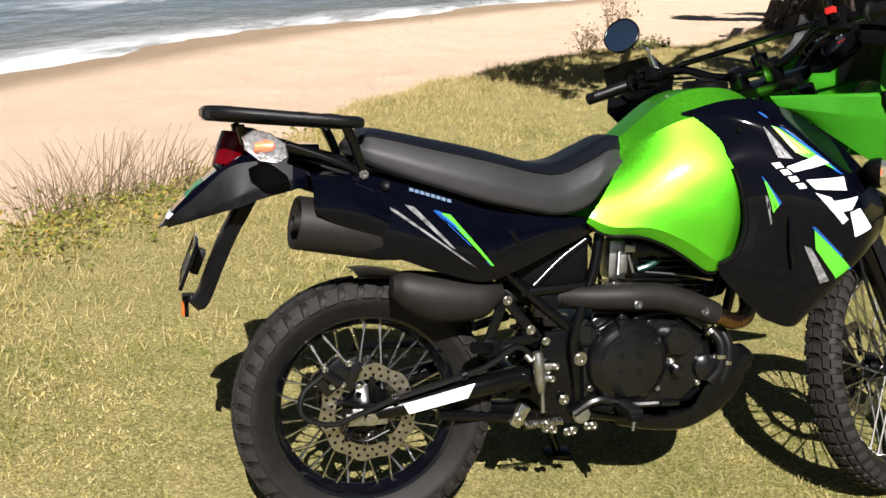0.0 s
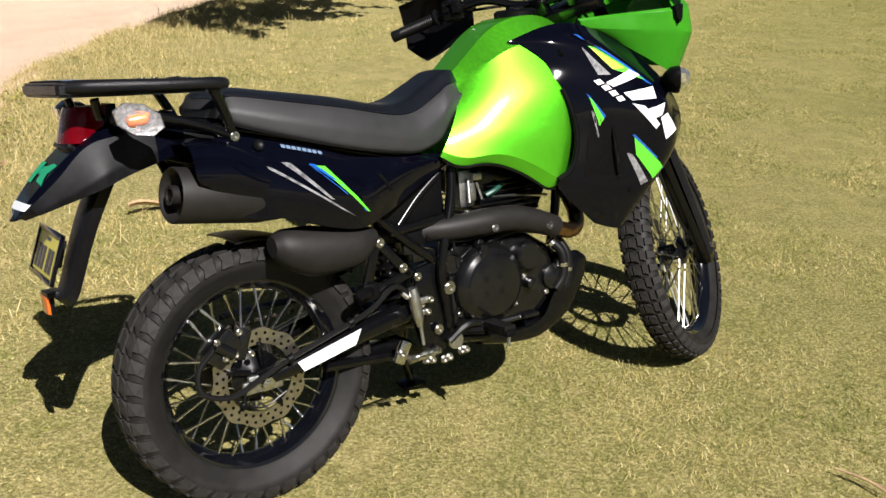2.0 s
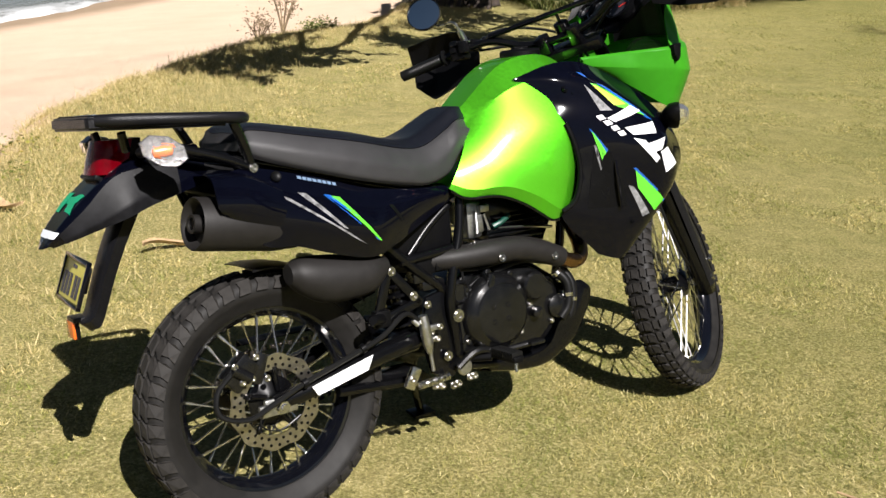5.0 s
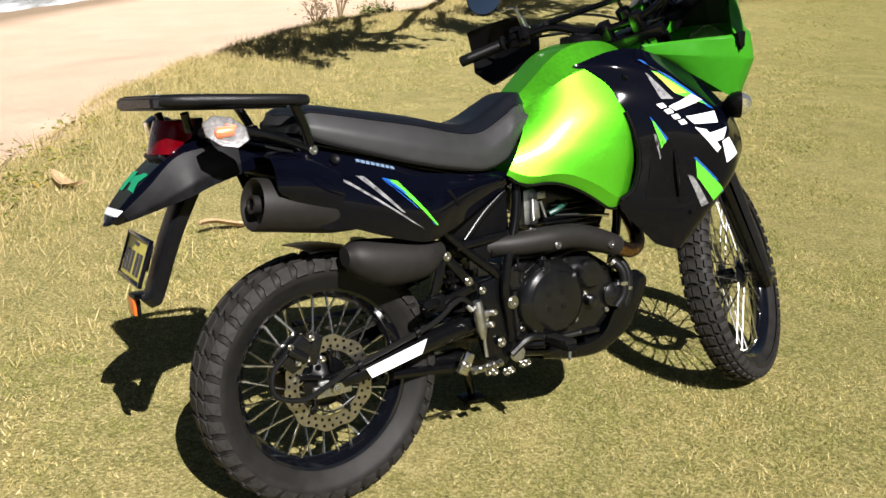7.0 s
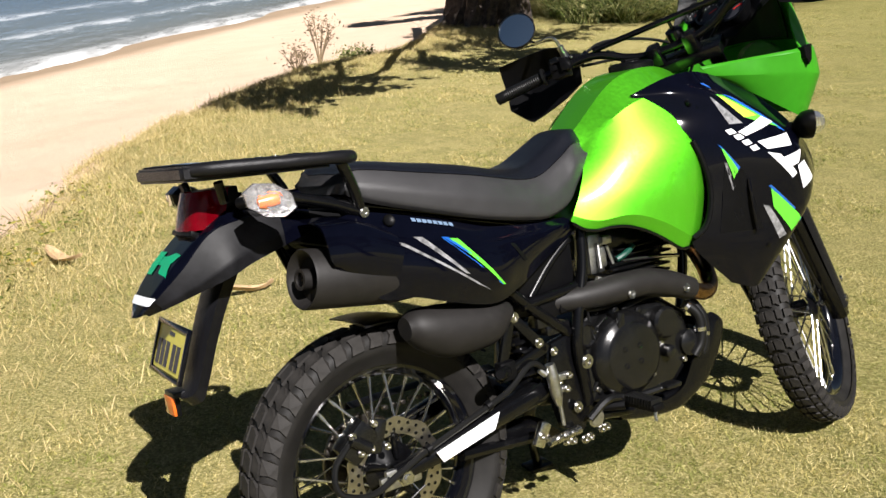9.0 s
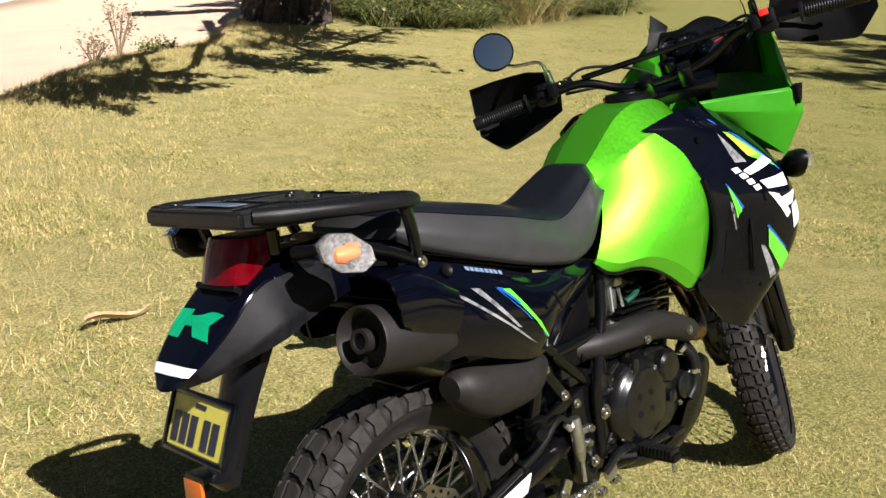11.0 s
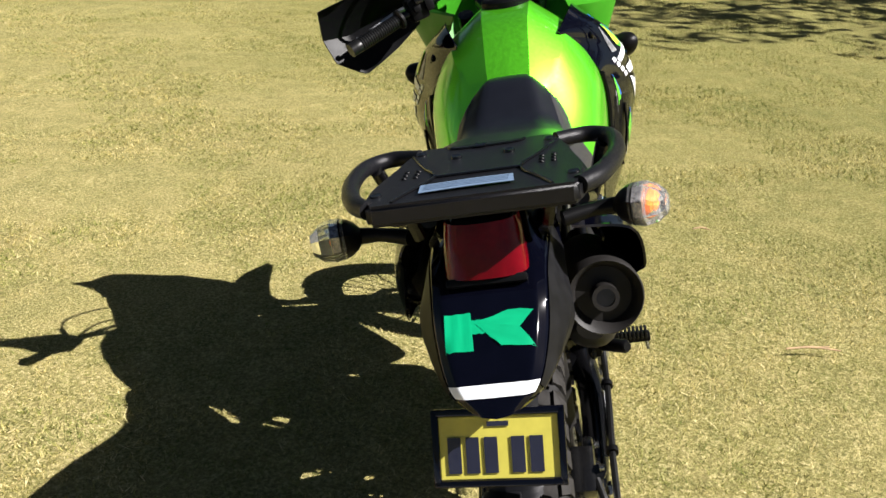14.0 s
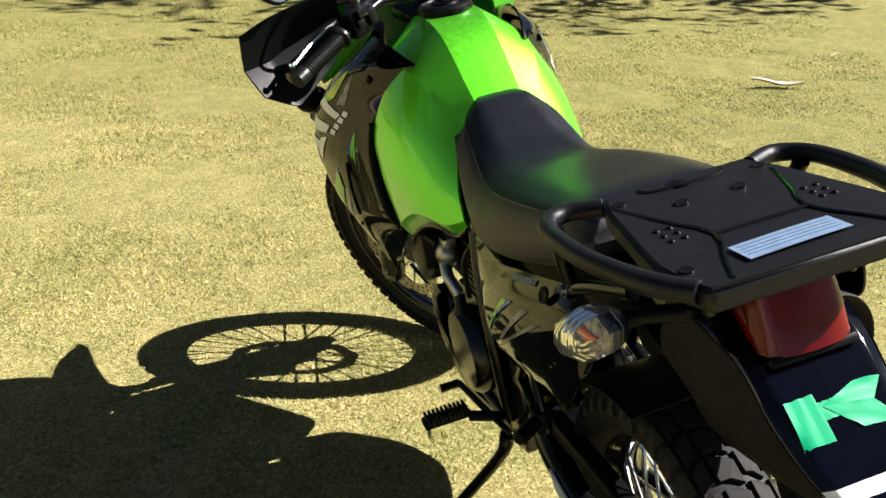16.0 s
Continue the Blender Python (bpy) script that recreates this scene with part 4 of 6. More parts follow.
cal = part("rear_caliper", merge(box((-0.092, -0.083, 0.415), (0.085, 0.045, 0.060), 0.010, Matrix.Rotation(radians(-40), 4, 'Y')), box((-0.045, -0.094, 0.415), (0.028, 0.02, 0.075), 0.008, Matrix.Rotation(radians(20), 4, 'Y')), tube([(-0.115, -0.108, 0.43), (-0.075, -0.108, 0.40)], 0.014, 12)), ENGINE, bike, "black rear brake caliper")
many("caliper_bolt", [*[bolt(p, (0, -1, 0), 0.006, 0.008) for p in ((-0.112, -0.112, 0.437), (-0.072, -0.112, 0.40), (-0.055, -0.106, 0.448), (-0.095, -0.108, 0.395), (-0.03, -0.103, 0.39))]], BOLT, cal)
hose = part("brake_hose", (tube([(-0.12, -0.105, 0.42), (-0.165, -0.12, 0.385), (-0.165, -0.13, 0.335), (-0.10, -0.135, 0.312), (-0.03, -0.135, 0.335), (0.05, -0.135, 0.365), (0.16, -0.138, 0.398), (0.27, -0.138, 0.432), (0.345, -0.135, 0.475), (0.385, -0.132, 0.455)], 0.0068, 8)), HOSE, bike, "black rear brake hose")
part("speed_wire", tube([(-0.045, -0.118, 0.33), (-0.065, -0.118, 0.285), (-0.02, -0.118, 0.262), (0.04, -0.118, 0.285)], 0.0020, 6), HOSE, bike, "thin dark wire loop")
many("hose_clip", [*[lathe([(0.0085, -0.006), (0.012, -0.006), (0.012, 0.006), (0.0085, 0.006)], 10, p, d) for p, d in (((0.05, -0.135, 0.365), (1, 0, 0.3)), ((0.215, -0.138, 0.415), (1, 0, 0.35)))]], BLACK, hose)

# rear inner mudguard, close over the tyre, and chain guard
ga = np.linspace(radians(38), radians(95), 16)
G = np.array([[(0.0 + 0.336 * math.cos(a), y, 0.318 + (0.336 - 0.16 * max(0, abs(y) - 0.05)) * math.sin(a)) for y in (-0.085, -0.07, 0.0, 0.07, 0.085)] for a in ga])
part("inner_mudguard", skin(surface(G, 24, 12), 0.004), GUARD, bike, "black plastic inner mudguard")
chain_pts = [(0.0, 0.072, 0.416), (0.25, 0.072, 0.415), (0.46, 0.072, 0.40), (0.50, 0.072, 0.365), (0.46, 0.072, 0.325), (0.25, 0.072, 0.262), (0.0, 0.072, 0.218), (-0.07, 0.072, 0.245), (-0.1, 0.072, 0.316), (-0.07, 0.072, 0.387), (0.0, 0.072, 0.416)]
part("chain", merge(*[box(tuple(p), (0.013, 0.014 if i % 2 else 0.010, 0.011), 0.002, Matrix.Rotation(-math.atan2(d[2], d[0]), 4, 'Y'), 1) for i, (p, d) in enumerate(zip(spline(chain_pts, 110), np.gradient(spline(chain_pts, 110), axis=0)))]), CHAIN, bike, "dark drive chain")
part("chain_guard", skin(surface(np.array([[(x, 0.060, z), (x, 0.088, z + 0.006), (x, 0.098, z - 0.012)] for x, z in ((-0.02, 0.44), (0.12, 0.442), (0.26, 0.436), (0.38, 0.428))]), 14, 8), 0.003), BLACK, bike, "black chain guard")

# tail: fender, lamp, number plate
tail = [
    [(-0.12, 0, 0.955), (-0.12, -0.055, 0.955), (-0.12, -0.085, 0.935), (-0.12, -0.098, 0.89), (-0.12, -0.098, 0.87)],
    [(-0.24, 0, 0.950), (-0.24, -0.055, 0.950), (-0.25, -0.085, 0.922), (-0.25, -0.104, 0.860), (-0.25, -0.104, 0.835)],
    [(-0.325, 0, 0.912), (-0.325, -0.064, 0.911), (-0.325, -0.080, 0.905), (-0.31, -0.108, 0.838), (-0.307, -0.108, 0.815)],
    [(-0.40, 0, 0.852), (-0.40, -0.062, 0.851), (-0.39, -0.076, 0.845), (-0.375, -0.090, 0.806), (-0.37, -0.088, 0.795)],
    [(-0.452, 0, 0.797), (-0.452, -0.046, 0.797), (-0.445, -0.060, 0.795), (-0.435, -0.064, 0.783), (-0.43, -0.062, 0.775)],
    [(-0.478, 0, 0.763), (-0.474, -0.018, 0.764), (-0.468, -0.030, 0.767), (-0.46, -0.036, 0.768), (-0.455, -0.036, 0.764)],
]
half = surface(tail, 44, 34, hard_v=True)
full = np.concatenate([mirrored(half)[:, ::-1], half[:, 1:]], 1)
SCUFFED = simple("scuffed black plastic", (0.0060, 0.0060, 0.0070), 0.45, 0.0, 0.0, 0.5, 35.0, spec=0.10)
fender = part("tail_fender", shell(full, 0.004), NAVY, bike, "glossy dark navy tail fender", crease=25)
for side in (half, mirrored(half)):
    out = normals(side) * np.sign(normals(side)[:, :, 1:2] * side[:, :, 1:2] + 1e-9)
    part("fender_side", skin((side + out * 0.0014)[4:36, 17:34], 0.0008), SCUFFED, fender, "scuffed matt side of the tail")
top = full


def on_top(quads, lift=0.0015):
    """Film on the tail's top, by quads in x and y."""
    N = normals(top)
    N *= np.sign(N[:, :, 2:3] + 1e-9)
    bm = bmesh.new()
    flat, fn = top.reshape(-1, 3), N.reshape(-1, 3)
    for q in quads:
        q = np.asarray(q, float)
        rows = []
        for u in np.linspace(0, 1, 8):
            row = []
            for v in np.linspace(0, 1, 6):
                p = (q[0] * (1 - u) + q[1] * u) * (1 - v) + (q[3] * (1 - u) + q[2] * u) * v
                k = np.argsort((flat[:, 0] - p[0]) ** 2 + (flat[:, 1] - p[1]) ** 2)[:4]
                w = 1 / ((flat[k, 0] - p[0]) ** 2 + (flat[k, 1] - p[1]) ** 2 + 1e-7)
                z = float((flat[k, 2] * w).sum() / w.sum())
                nn = fn[k[0]]
                row.append(bm.verts.new((p[0] + nn[0] * lift, p[1], z + nn[2] * lift)))
            rows.append(row)
        for i in range(7):
            for j in range(5):
                bm.faces.new((rows[i][j], rows[i + 1][j], rows[i + 1][j + 1], rows[i][j + 1]))
    return bm


part("tail_decal", on_top([[(-0.379, 0.061), (-0.379, 0.025), (-0.419, 0.023), (-0.418, 0.061)]]), TEAL, fender, "sea-green rectangular decal")
many("tail_decal", [on_top([q], lift) for q, lift in (([(-0.391, 0.020), (-0.379, -0.026), (-0.381, -0.060), (-0.398, -0.040)], 0.0015), ([(-0.391, 0.020), (-0.398, -0.040), (-0.418, -0.060), (-0.416, -0.014)], 0.0015), ([(-0.387, 0.026), (-0.387, 0.004), (-0.402, 0.004), (-0.402, 0.026)], 0.0009))], TEAL, fender, "sea-green wedge decal")
tn = normals(full)
tn *= np.sign(tn[:, :, 2:3] + 1e-9)
part("tail_strip", skin((full + tn * 0.0014)[34:38, 17:50]), WHITESTRIP, fender, "white reflective strip")
plan = [(-0.262, -0.050), (-0.300, -0.052), (-0.322, -0.044), (-0.331, -0.02), (-0.331, 0.02), (-0.322, 0.044), (-0.300, 0.052), (-0.262, 0.050)]
lamp = part("tail_lamp", skin(surface([[(x + dx, y * sc, z) for z, dx, sc in ((0.980, 0.0, 0.92), (0.945, -0.012, 1.0), (0.908, -0.022, 1.06))] for x, y in plan], 36, 14), 0.004), REDLENS, bike, "red tail lamp lens")
part("lamp_housing", merge(prism([(-0.24, 0.982), (-0.306, 0.980), (-0.330, 0.908), (-0.33, 0.898), (-0.24, 0.935)], -0.042, 0.042, 0.003), box((-0.345, 0, 0.901), (0.022, 0.112, 0.012), 0.004, Matrix.Rotation(radians(30), 4, 'Y'))), BLACK, lamp)
flap_g = np.array([[(x, -w, z), (x - 0.012, -w * 0.5, z - 0.004), (x - 0.012, w * 0.5, z - 0.004), (x, w, z)] for x, z, w in ((-0.285, 0.835, 0.050), (-0.325, 0.76, 0.048), (-0.355, 0.69, 0.044), (-0.385, 0.612, 0.040), (-0.402, 0.592, 0.038))])
part("plate_bracket", merge(skin(surface(flap_g, 20, 10), 0.030), box((-0.412, 0.02, 0.594), (0.035, 0.055, 0.012), 0.004), box((-0.392, 0.012, 0.68), (0.02, 0.05, 0.06), 0.004, Matrix.Rotation(radians(20), 4, 'Y'))), GUARD, bike, "grey-black plastic plate bracket")
PLM = Matrix.Translation((-0.412, 0.012, 0.681)) @ Matrix.Rotation(radians(20.5), 4, 'Y') @ Matrix.Rotation(radians(3.0), 4, 'X')
plate = part("number_plate", box((0, 0, 0), (0.003, 0.166, 0.088), 0.001, None, 1), PLATE, bike, "yellow number plate in a navy frame", m=PLM)
fr_b = [box((-0.001, s * 0.0875, 0), (0.009, 0.010, 0.108), 0.002) for s in (-1, 1)] + [box((-0.001, 0, s * 0.0495), (0.009, 0.185, 0.010), 0.002) for s in (-1, 1)]
part("plate_frame", merge(*fr_b), NAVY, plate, m=PLM)
bars = [box((-0.003, 0.062 - i * 0.0255 - (0.012 if i > 2 else 0), -0.010), (0.001, 0.0185, 0.050), 0) for i in range(5)] + [box((-0.003, 0.0, 0.033), (0.001, 0.03, 0.007), 0)]
many("plate_character", [*bars], PLATEBAR, plate, "plain dark bars", m=PLM)
refl = part("rear_reflector", box((-0.425, 0.030, 0.570), (0.010, 0.052, 0.040), 0.003), ORANGE, bike, "orange rear reflector")
part("reflector_frame", box((-0.419, 0.030, 0.572), (0.010, 0.058, 0.046), 0.003), BLACK, refl)


def signal(at, s, ahead, cover, label):
    """A turn signal: faceted clear lens with an orange bulb, on a black stalk; ahead: degrees it is turned forward, cover: how far the black shell reaches over it."""
    M = Matrix.Translation(at) @ Matrix.Rotation(-s * radians(ahead), 4, 'Z')
    F = M @ Matrix.Rotation(radians(22.5), 4, 'Y') @ Matrix.Diagonal((1.32, s * 1.0, 0.80, 1))
    shape = lambda prof, seg: lathe(prof, seg, (0, 0, 0), (0, 1, 0))
    lens = part("signal_lens", shape([(0.0001, 0.034), (0.020, 0.031), (0.034, 0.018), (0.040, 0.0), (0.037, -0.018), (0.026, -0.026)], 8), CLEAR, bike, label, smooth=False, m=F)
    lens.visible_shadow = False
    bulb = lathe([(0.0001, -0.022), (0.009, -0.019), (0.0115, 0.0), (0.009, 0.016), (0.0001, 0.020)], 12, (0, 0, 0), (1, 0, 0))
    part("signal_bulb", bulb, ORANGE, lens, "orange bulb", m=M)
    part("signal_reflector", shape([(0.0368, 0.002), (0.0340, -0.014), (0.026, -0.020), (0.0001, -0.0205)], 8), REFLECTOR, lens, smooth=False, m=F)
    shell_ = [(0.0425, 0.004), (0.0425, -0.006), (0.039, -0.022)] if cover else [(0.0385, -0.012), (0.034, -0.024)]
    part("signal_housing", shape(shell_ + [(0.026, -0.034), (0.014, -0.042), (0.0001, -0.044)], 16 if cover else 8), BLACK, lens, "black housing", m=F)
    x, y, z = at
    root = M @ Vector((0, -s * 0.036, 0))
    part("signal_stalk", tube([root, root + Vector((-0.006, -s * 0.035, 0.0)), (x - 0.012, y - s * 0.115, z - 0.004)], [0.013, 0.010, 0.012], 10), BLACK, lens, "black rubber stalk")


both(lambda s: signal((-0.256, s * 0.225, 0.954), s, -12, False, "clear rear turn signal with an orange bulb"))
both(lambda s: signal((1.215, s * 0.280, 0.905), s, 48, True, "clear front turn signal with an orange bulb"))

# rack
RK = 1.008
plate_half = [(-0.382, 0.138), (-0.345, 0.150), (-0.295, 0.153), (-0.245, 0.146), (-0.190, 0.136), (-0.115, 0.124), (-0.056, 0.104)]
plate_out = [(x, -y) for x, y in plate_half[::-1]] + plate_half
bm = bmesh.new()
f = bm.faces.new([bm.verts.new((x, y, RK + 0.031 - 0.055 * (x + 0.38) - 0.05 * abs(y) ** 1.5)) for x, y in plate_out])
ext = bmesh.ops.extrude_face_region(bm, geom=[f])
bmesh.ops.translate(bm, vec=(0, 0, -0.030), verts=[v for v in ext["geom"] if isinstance(v, bmesh.types.BMVert)])
bmesh.ops.bevel(bm, geom=list(bm.edges), offset=0.006, segments=3, affect='EDGES')
rack = part("luggage_rack", bm, GUARD, bike, "black plastic luggage rack with two grab loops")


def loop(s):
    P = [(-0.360, s * 0.140, RK + 0.018), (-0.325, s * 0.163, RK + 0.016), (-0.270, s * 0.182, RK + 0.013), (-0.190, s * 0.196, RK + 0.008), (-0.105, s * 0.196, RK + 0.003), (-0.060, s * 0.183, RK - 0.001), (-0.044, s * 0.152, RK - 0.001), (-0.066, s * 0.108, RK + 0.002)]
    part("grab_loop", tube(P, [0.013, 0.014, 0.0135, 0.013, 0.0125, 0.013, 0.013, 0.012], 12, 50), GUARD, rack)
    many("rack_strut", [tube([(-0.078, s * 0.180, RK - 0.008), (-0.052, s * 0.166, 0.945), (-0.034, s * 0.152, 0.893)], 0.0115, 10), tube([(-0.20, s * 0.14, 0.955), (-0.10, s * 0.15, 0.922), (-0.034, s * 0.152, 0.893)], 0.011, 10), tube([(-0.30, s * 0.10, RK - 0.012), (-0.29, s * 0.09, 0.955)], 0.010, 8)], SATIN, rack)
    part("rack_bolt", merge(bolt((-0.034, s * 0.163, 0.893), (0, s, 0), 0.008, 0.006)), BOLT, rack)


both(loop)
zt = lambda x, y: RK + 0.0318 - 0.055 * (x + 0.38) - 0.05 * abs(y) ** 1.5
def flat_on(q, lift, n=9):
    """A thin film on the rack's top by four corners in x and y."""
    q = np.array(q, float)
    U = [[(q[0] * (1 - u) + q[1] * u) * (1 - v) + (q[3] * (1 - u) + q[2] * u) * v for v in np.linspace(0, 1, n)] for u in (0, 0.5, 1)]
    return skin(np.array([[(p[0], p[1], zt(p[0], p[1]) + lift) for p in row] for row in U]), 0.0006)


part("rack_label", flat_on([(-0.307, 0.074), (-0.348, 0.072), (-0.344, -0.056), (-0.304, -0.053)], 0.0006), PALE, rack, "pale blue warning label")
many("label_line", [flat_on([(-0.314 - 0.0075 * i, 0.067), (-0.3155 - 0.0075 * i, 0.067), (-0.3125 - 0.0075 * i, -0.048), (-0.311 - 0.0075 * i, -0.048)], 0.0014, 5) for i in range(4)], PRINT, rack, "plain grey line of print")
groove = [[(-0.105, s * 0.112), (-0.190, s * 0.085), (-0.260, s * 0.060), (-0.330, s * 0.090), (-0.370, s * 0.106)] for s in (-1, 1)] + [[(-0.260, -0.060), (-0.260, 0.060)], [(-0.072, -0.060), (-0.090, -0.045), (-0.090, 0.045), (-0.072, 0.060)]]
many("rack_groove", [tube([(x, y, zt(x, y) - 0.0012) for x, y in g], 0.0024, 6, 2 * len(g) + 1) for g in groove], SATIN, rack)
many("rack_screw", [lathe([(0.0001, 0.001), (0.005, 0.001), (0.008, 0.0014), (0.009, -0.002)], 12, (x, y, zt(x, y)), (0, 0, 1)) for x, y in ((-0.325, 0.134), (-0.325, -0.134), (-0.100, 0.100), (-0.100, -0.100), (-0.150, 0.040), (-0.150, -0.040))], SATIN, rack)
part("rack_latch", box((-0.088, 0.008, zt(-0.088, 0)), (0.022, 0.018, 0.003), 0.002), SATIN, rack)
many("rack_stud", [lathe([(0.0001, 0.0012), (0.0032, 0.001), (0.0045, -0.001)], 8, (-0.245 + 0.018 * i, s * (0.090 + 0.017 * j), zt(-0.245 + 0.018 * i, 0.095)), (0, 0, 1)) for s in (-1, 1) for i in range(3) for j in range(2)], BLACK, rack)

# seat
tops = [(-0.030, 0.972), (0.0, 0.992), (0.115, 0.974), (0.255, 0.948), (0.395, 0.916), (0.47, 0.920), (0.545, 0.955), (0.60, 0.981), (0.655, 0.978)]
edge_w = [0.105, 0.118, 0.135, 0.138, 0.118, 0.104, 0.092, 0.080, 0.060]
edge_z = [0.972, 0.975, 0.952, 0.924, 0.893, 0.894, 0.925, 0.950, 0.945]
low_w = [0.118, 0.140, 0.160, 0.166, 0.152, 0.140, 0.128, 0.118, 0.100]
low_z = [0.930, 0.905, 0.868, 0.828, 0.800, 0.795, 0.812, 0.850, 0.90]
low_x = [-0.045, 0.0, 0.115, 0.255, 0.395, 0.46, 0.525, 0.565, 0.62]
G = []
for (x, z), ew, ez, lw, lz, lx in zip(tops, edge_w, edge_z, low_w, low_z, low_x):
    G.append([(x, 0, z), (x, -ew * 0.6, z - 0.002), (x, -ew * 0.93, ez + 0.006), ((x + lx) / 2, -ew - (lw - ew) * 0.35, ez - 0.012), (lx, -lw, (ez + lz) / 2), (lx, -lw, lz + 0.01), (lx, -lw + 0.01, lz)])
half = 0.45 * surface(G, 60, 26) + 0.55 * surface(G, 60, 26, hard_v=True)
seat_s = np.concatenate([mirrored(half)[:, ::-1], half[:, 1:]], 1)
seat = part("seat", skin(seat_s, cap=True), VINYL, bike, "black vinyl dual seat", crease=60)
top_s = np.concatenate([mirrored(half)[:, 10::-1], half[:, 1:11]], 1)
top_n = normals(top_s)
part("seat_top", skin(top_s + top_n * np.sign(top_n[:, 10:11, 2:3]) * 0.0016, 0.0012), SEATTOP, seat, "smooth blue-black top panel", crease=60)
many("seat_piping", [*[tube([tuple(p) for p in (S[2:-2:4, 10] + np.array([0, s * 0.0003, 0.0003]))], 0.0012, 6) for s, S in ((-1, half), (1, mirrored(half)))]], SATIN, seat, "stitched seam")

# tank
TK = np.array([
    [(0.600, 0, 0.955), (0.600, -0.045, 0.953), (0.618, -0.078, 0.935), (0.592, -0.110, 0.888), (0.556, -0.130, 0.836), (0.521, -0.138, 0.788), (0.515, -0.134, 0.776)],
    [(0.665, 0, 1.008), (0.665, -0.050, 1.006), (0.680, -0.110, 0.983), (0.658, -0.150, 0.907), (0.625, -0.167, 0.832), (0.577, -0.162, 0.762), (0.562, -0.146, 0.742)],
    [(0.735, 0, 1.068), (0.735, -0.052, 1.066), (0.737, -0.128, 1.017), (0.727, -0.178, 0.918), (0.698, -0.192, 0.836), (0.642, -0.184, 0.772), (0.627, -0.163, 0.751)],
    [(0.800, 0, 1.098), (0.800, -0.055, 1.097), (0.796, -0.137, 1.034), (0.790, -0.195, 0.922), (0.765, -0.207, 0.826), (0.716, -0.196, 0.751), (0.703, -0.174, 0.727)],
    [(0.875, 0, 1.108), (0.875, -0.058, 1.107), (0.852, -0.145, 1.038), (0.848, -0.204, 0.918), (0.832, -0.214, 0.812), (0.794, -0.200, 0.709), (0.778, -0.178, 0.684)],
    [(0.945, 0, 1.100), (0.945, -0.060, 1.098), (0.910, -0.146, 1.037), (0.892, -0.203, 0.912), (0.882, -0.210, 0.802), (0.850, -0.198, 0.672), (0.832, -0.180, 0.645)],
    [(1.010, 0, 1.060), (1.006, -0.060, 1.058), (0.975, -0.125, 1.000), (0.930, -0.182, 0.900), (0.915, -0.188, 0.800), (0.900, -0.182, 0.705), (0.885, -0.172, 0.682)],
])
# firm creases along the shoulder and above the bottom lip, smooth between them
upper = 0.12 * surface(TK[:, :3], 64, 13) + 0.88 * surface(TK[:, :3], 64, 13, hard_v=True)
half = np.concatenate([upper, surface(TK[:, 2:6], 64, 25)[:, 1:], surface(TK[:, 5:], 64, 5, hard_v=True)[:, 1:]], 1)
for _ in range(40):
    half[1:-1] += 0.25 * (half[:-2] + half[2:] - 2 * half[1:-1])
tank_s = np.concatenate([mirrored(half)[:, ::-1], half[:, 1:]], 1)
tank = part("fuel_tank", shell(tank_s, 0.006), GREEN, bike, "metallic lime green fuel tank", crease=18)
part("tank_cap", merge(lathe([(0.058, -0.010), (0.058, 0.004), (0.052, 0.010), (0.044, 0.011), (0.042, 0.007), (0.030, 0.007), (0.028, 0.012), (0.0001, 0.013)], 36, (0.888, 0.0, 1.113), (-0.02, 0, 1)), box((0.888, 0, 1.127), (0.05, 0.018, 0.008), 0.003)), BLACK, tank, "black fuel cap")
edge_pts = half[:, -1]
many("tank_trim", [*[tube([tuple(p * np.array([1, s, 1]) + np.array([0, 0, -0.003])) for p in edge_pts[1:-8:6]], 0.004, 6) for s in (1, -1)]], SATIN, tank)

# side panels under the seat
SP = [
    [(-0.108, -0.150, 0.886), (-0.110, -0.160, 0.872), (-0.112, -0.165, 0.858), (-0.110, -0.160, 0.842)],
    [(-0.040, -0.150, 0.893), (-0.045, -0.178, 0.860), (-0.050, -0.190, 0.800), (-0.046, -0.184, 0.724)],
    [(0.060, -0.158, 0.870), (0.050, -0.192, 0.825), (0.040, -0.204, 0.765), (0.042, -0.186, 0.704)],
    [(0.150, -0.160, 0.845), (0.150, -0.195, 0.800), (0.140, -0.206, 0.730), (0.135, -0.182, 0.672)],
    [(0.250, -0.158, 0.813), (0.258, -0.188, 0.770), (0.255, -0.198, 0.705), (0.245, -0.175, 0.645)],
    [(0.330, -0.150, 0.800), (0.335, -0.172, 0.765), (0.330, -0.178, 0.720), (0.325, -0.165, 0.665)],
    [(0.415, -0.138, 0.790), (0.420, -0.152, 0.765), (0.415, -0.152, 0.735), (0.405, -0.142, 0.695)],
    [(0.515, -0.112, 0.785), (0.530, -0.118, 0.775), (0.540, -0.116, 0.765), (0.545, -0.110, 0.750)],
]
sp = surface(SP, 70, 30)


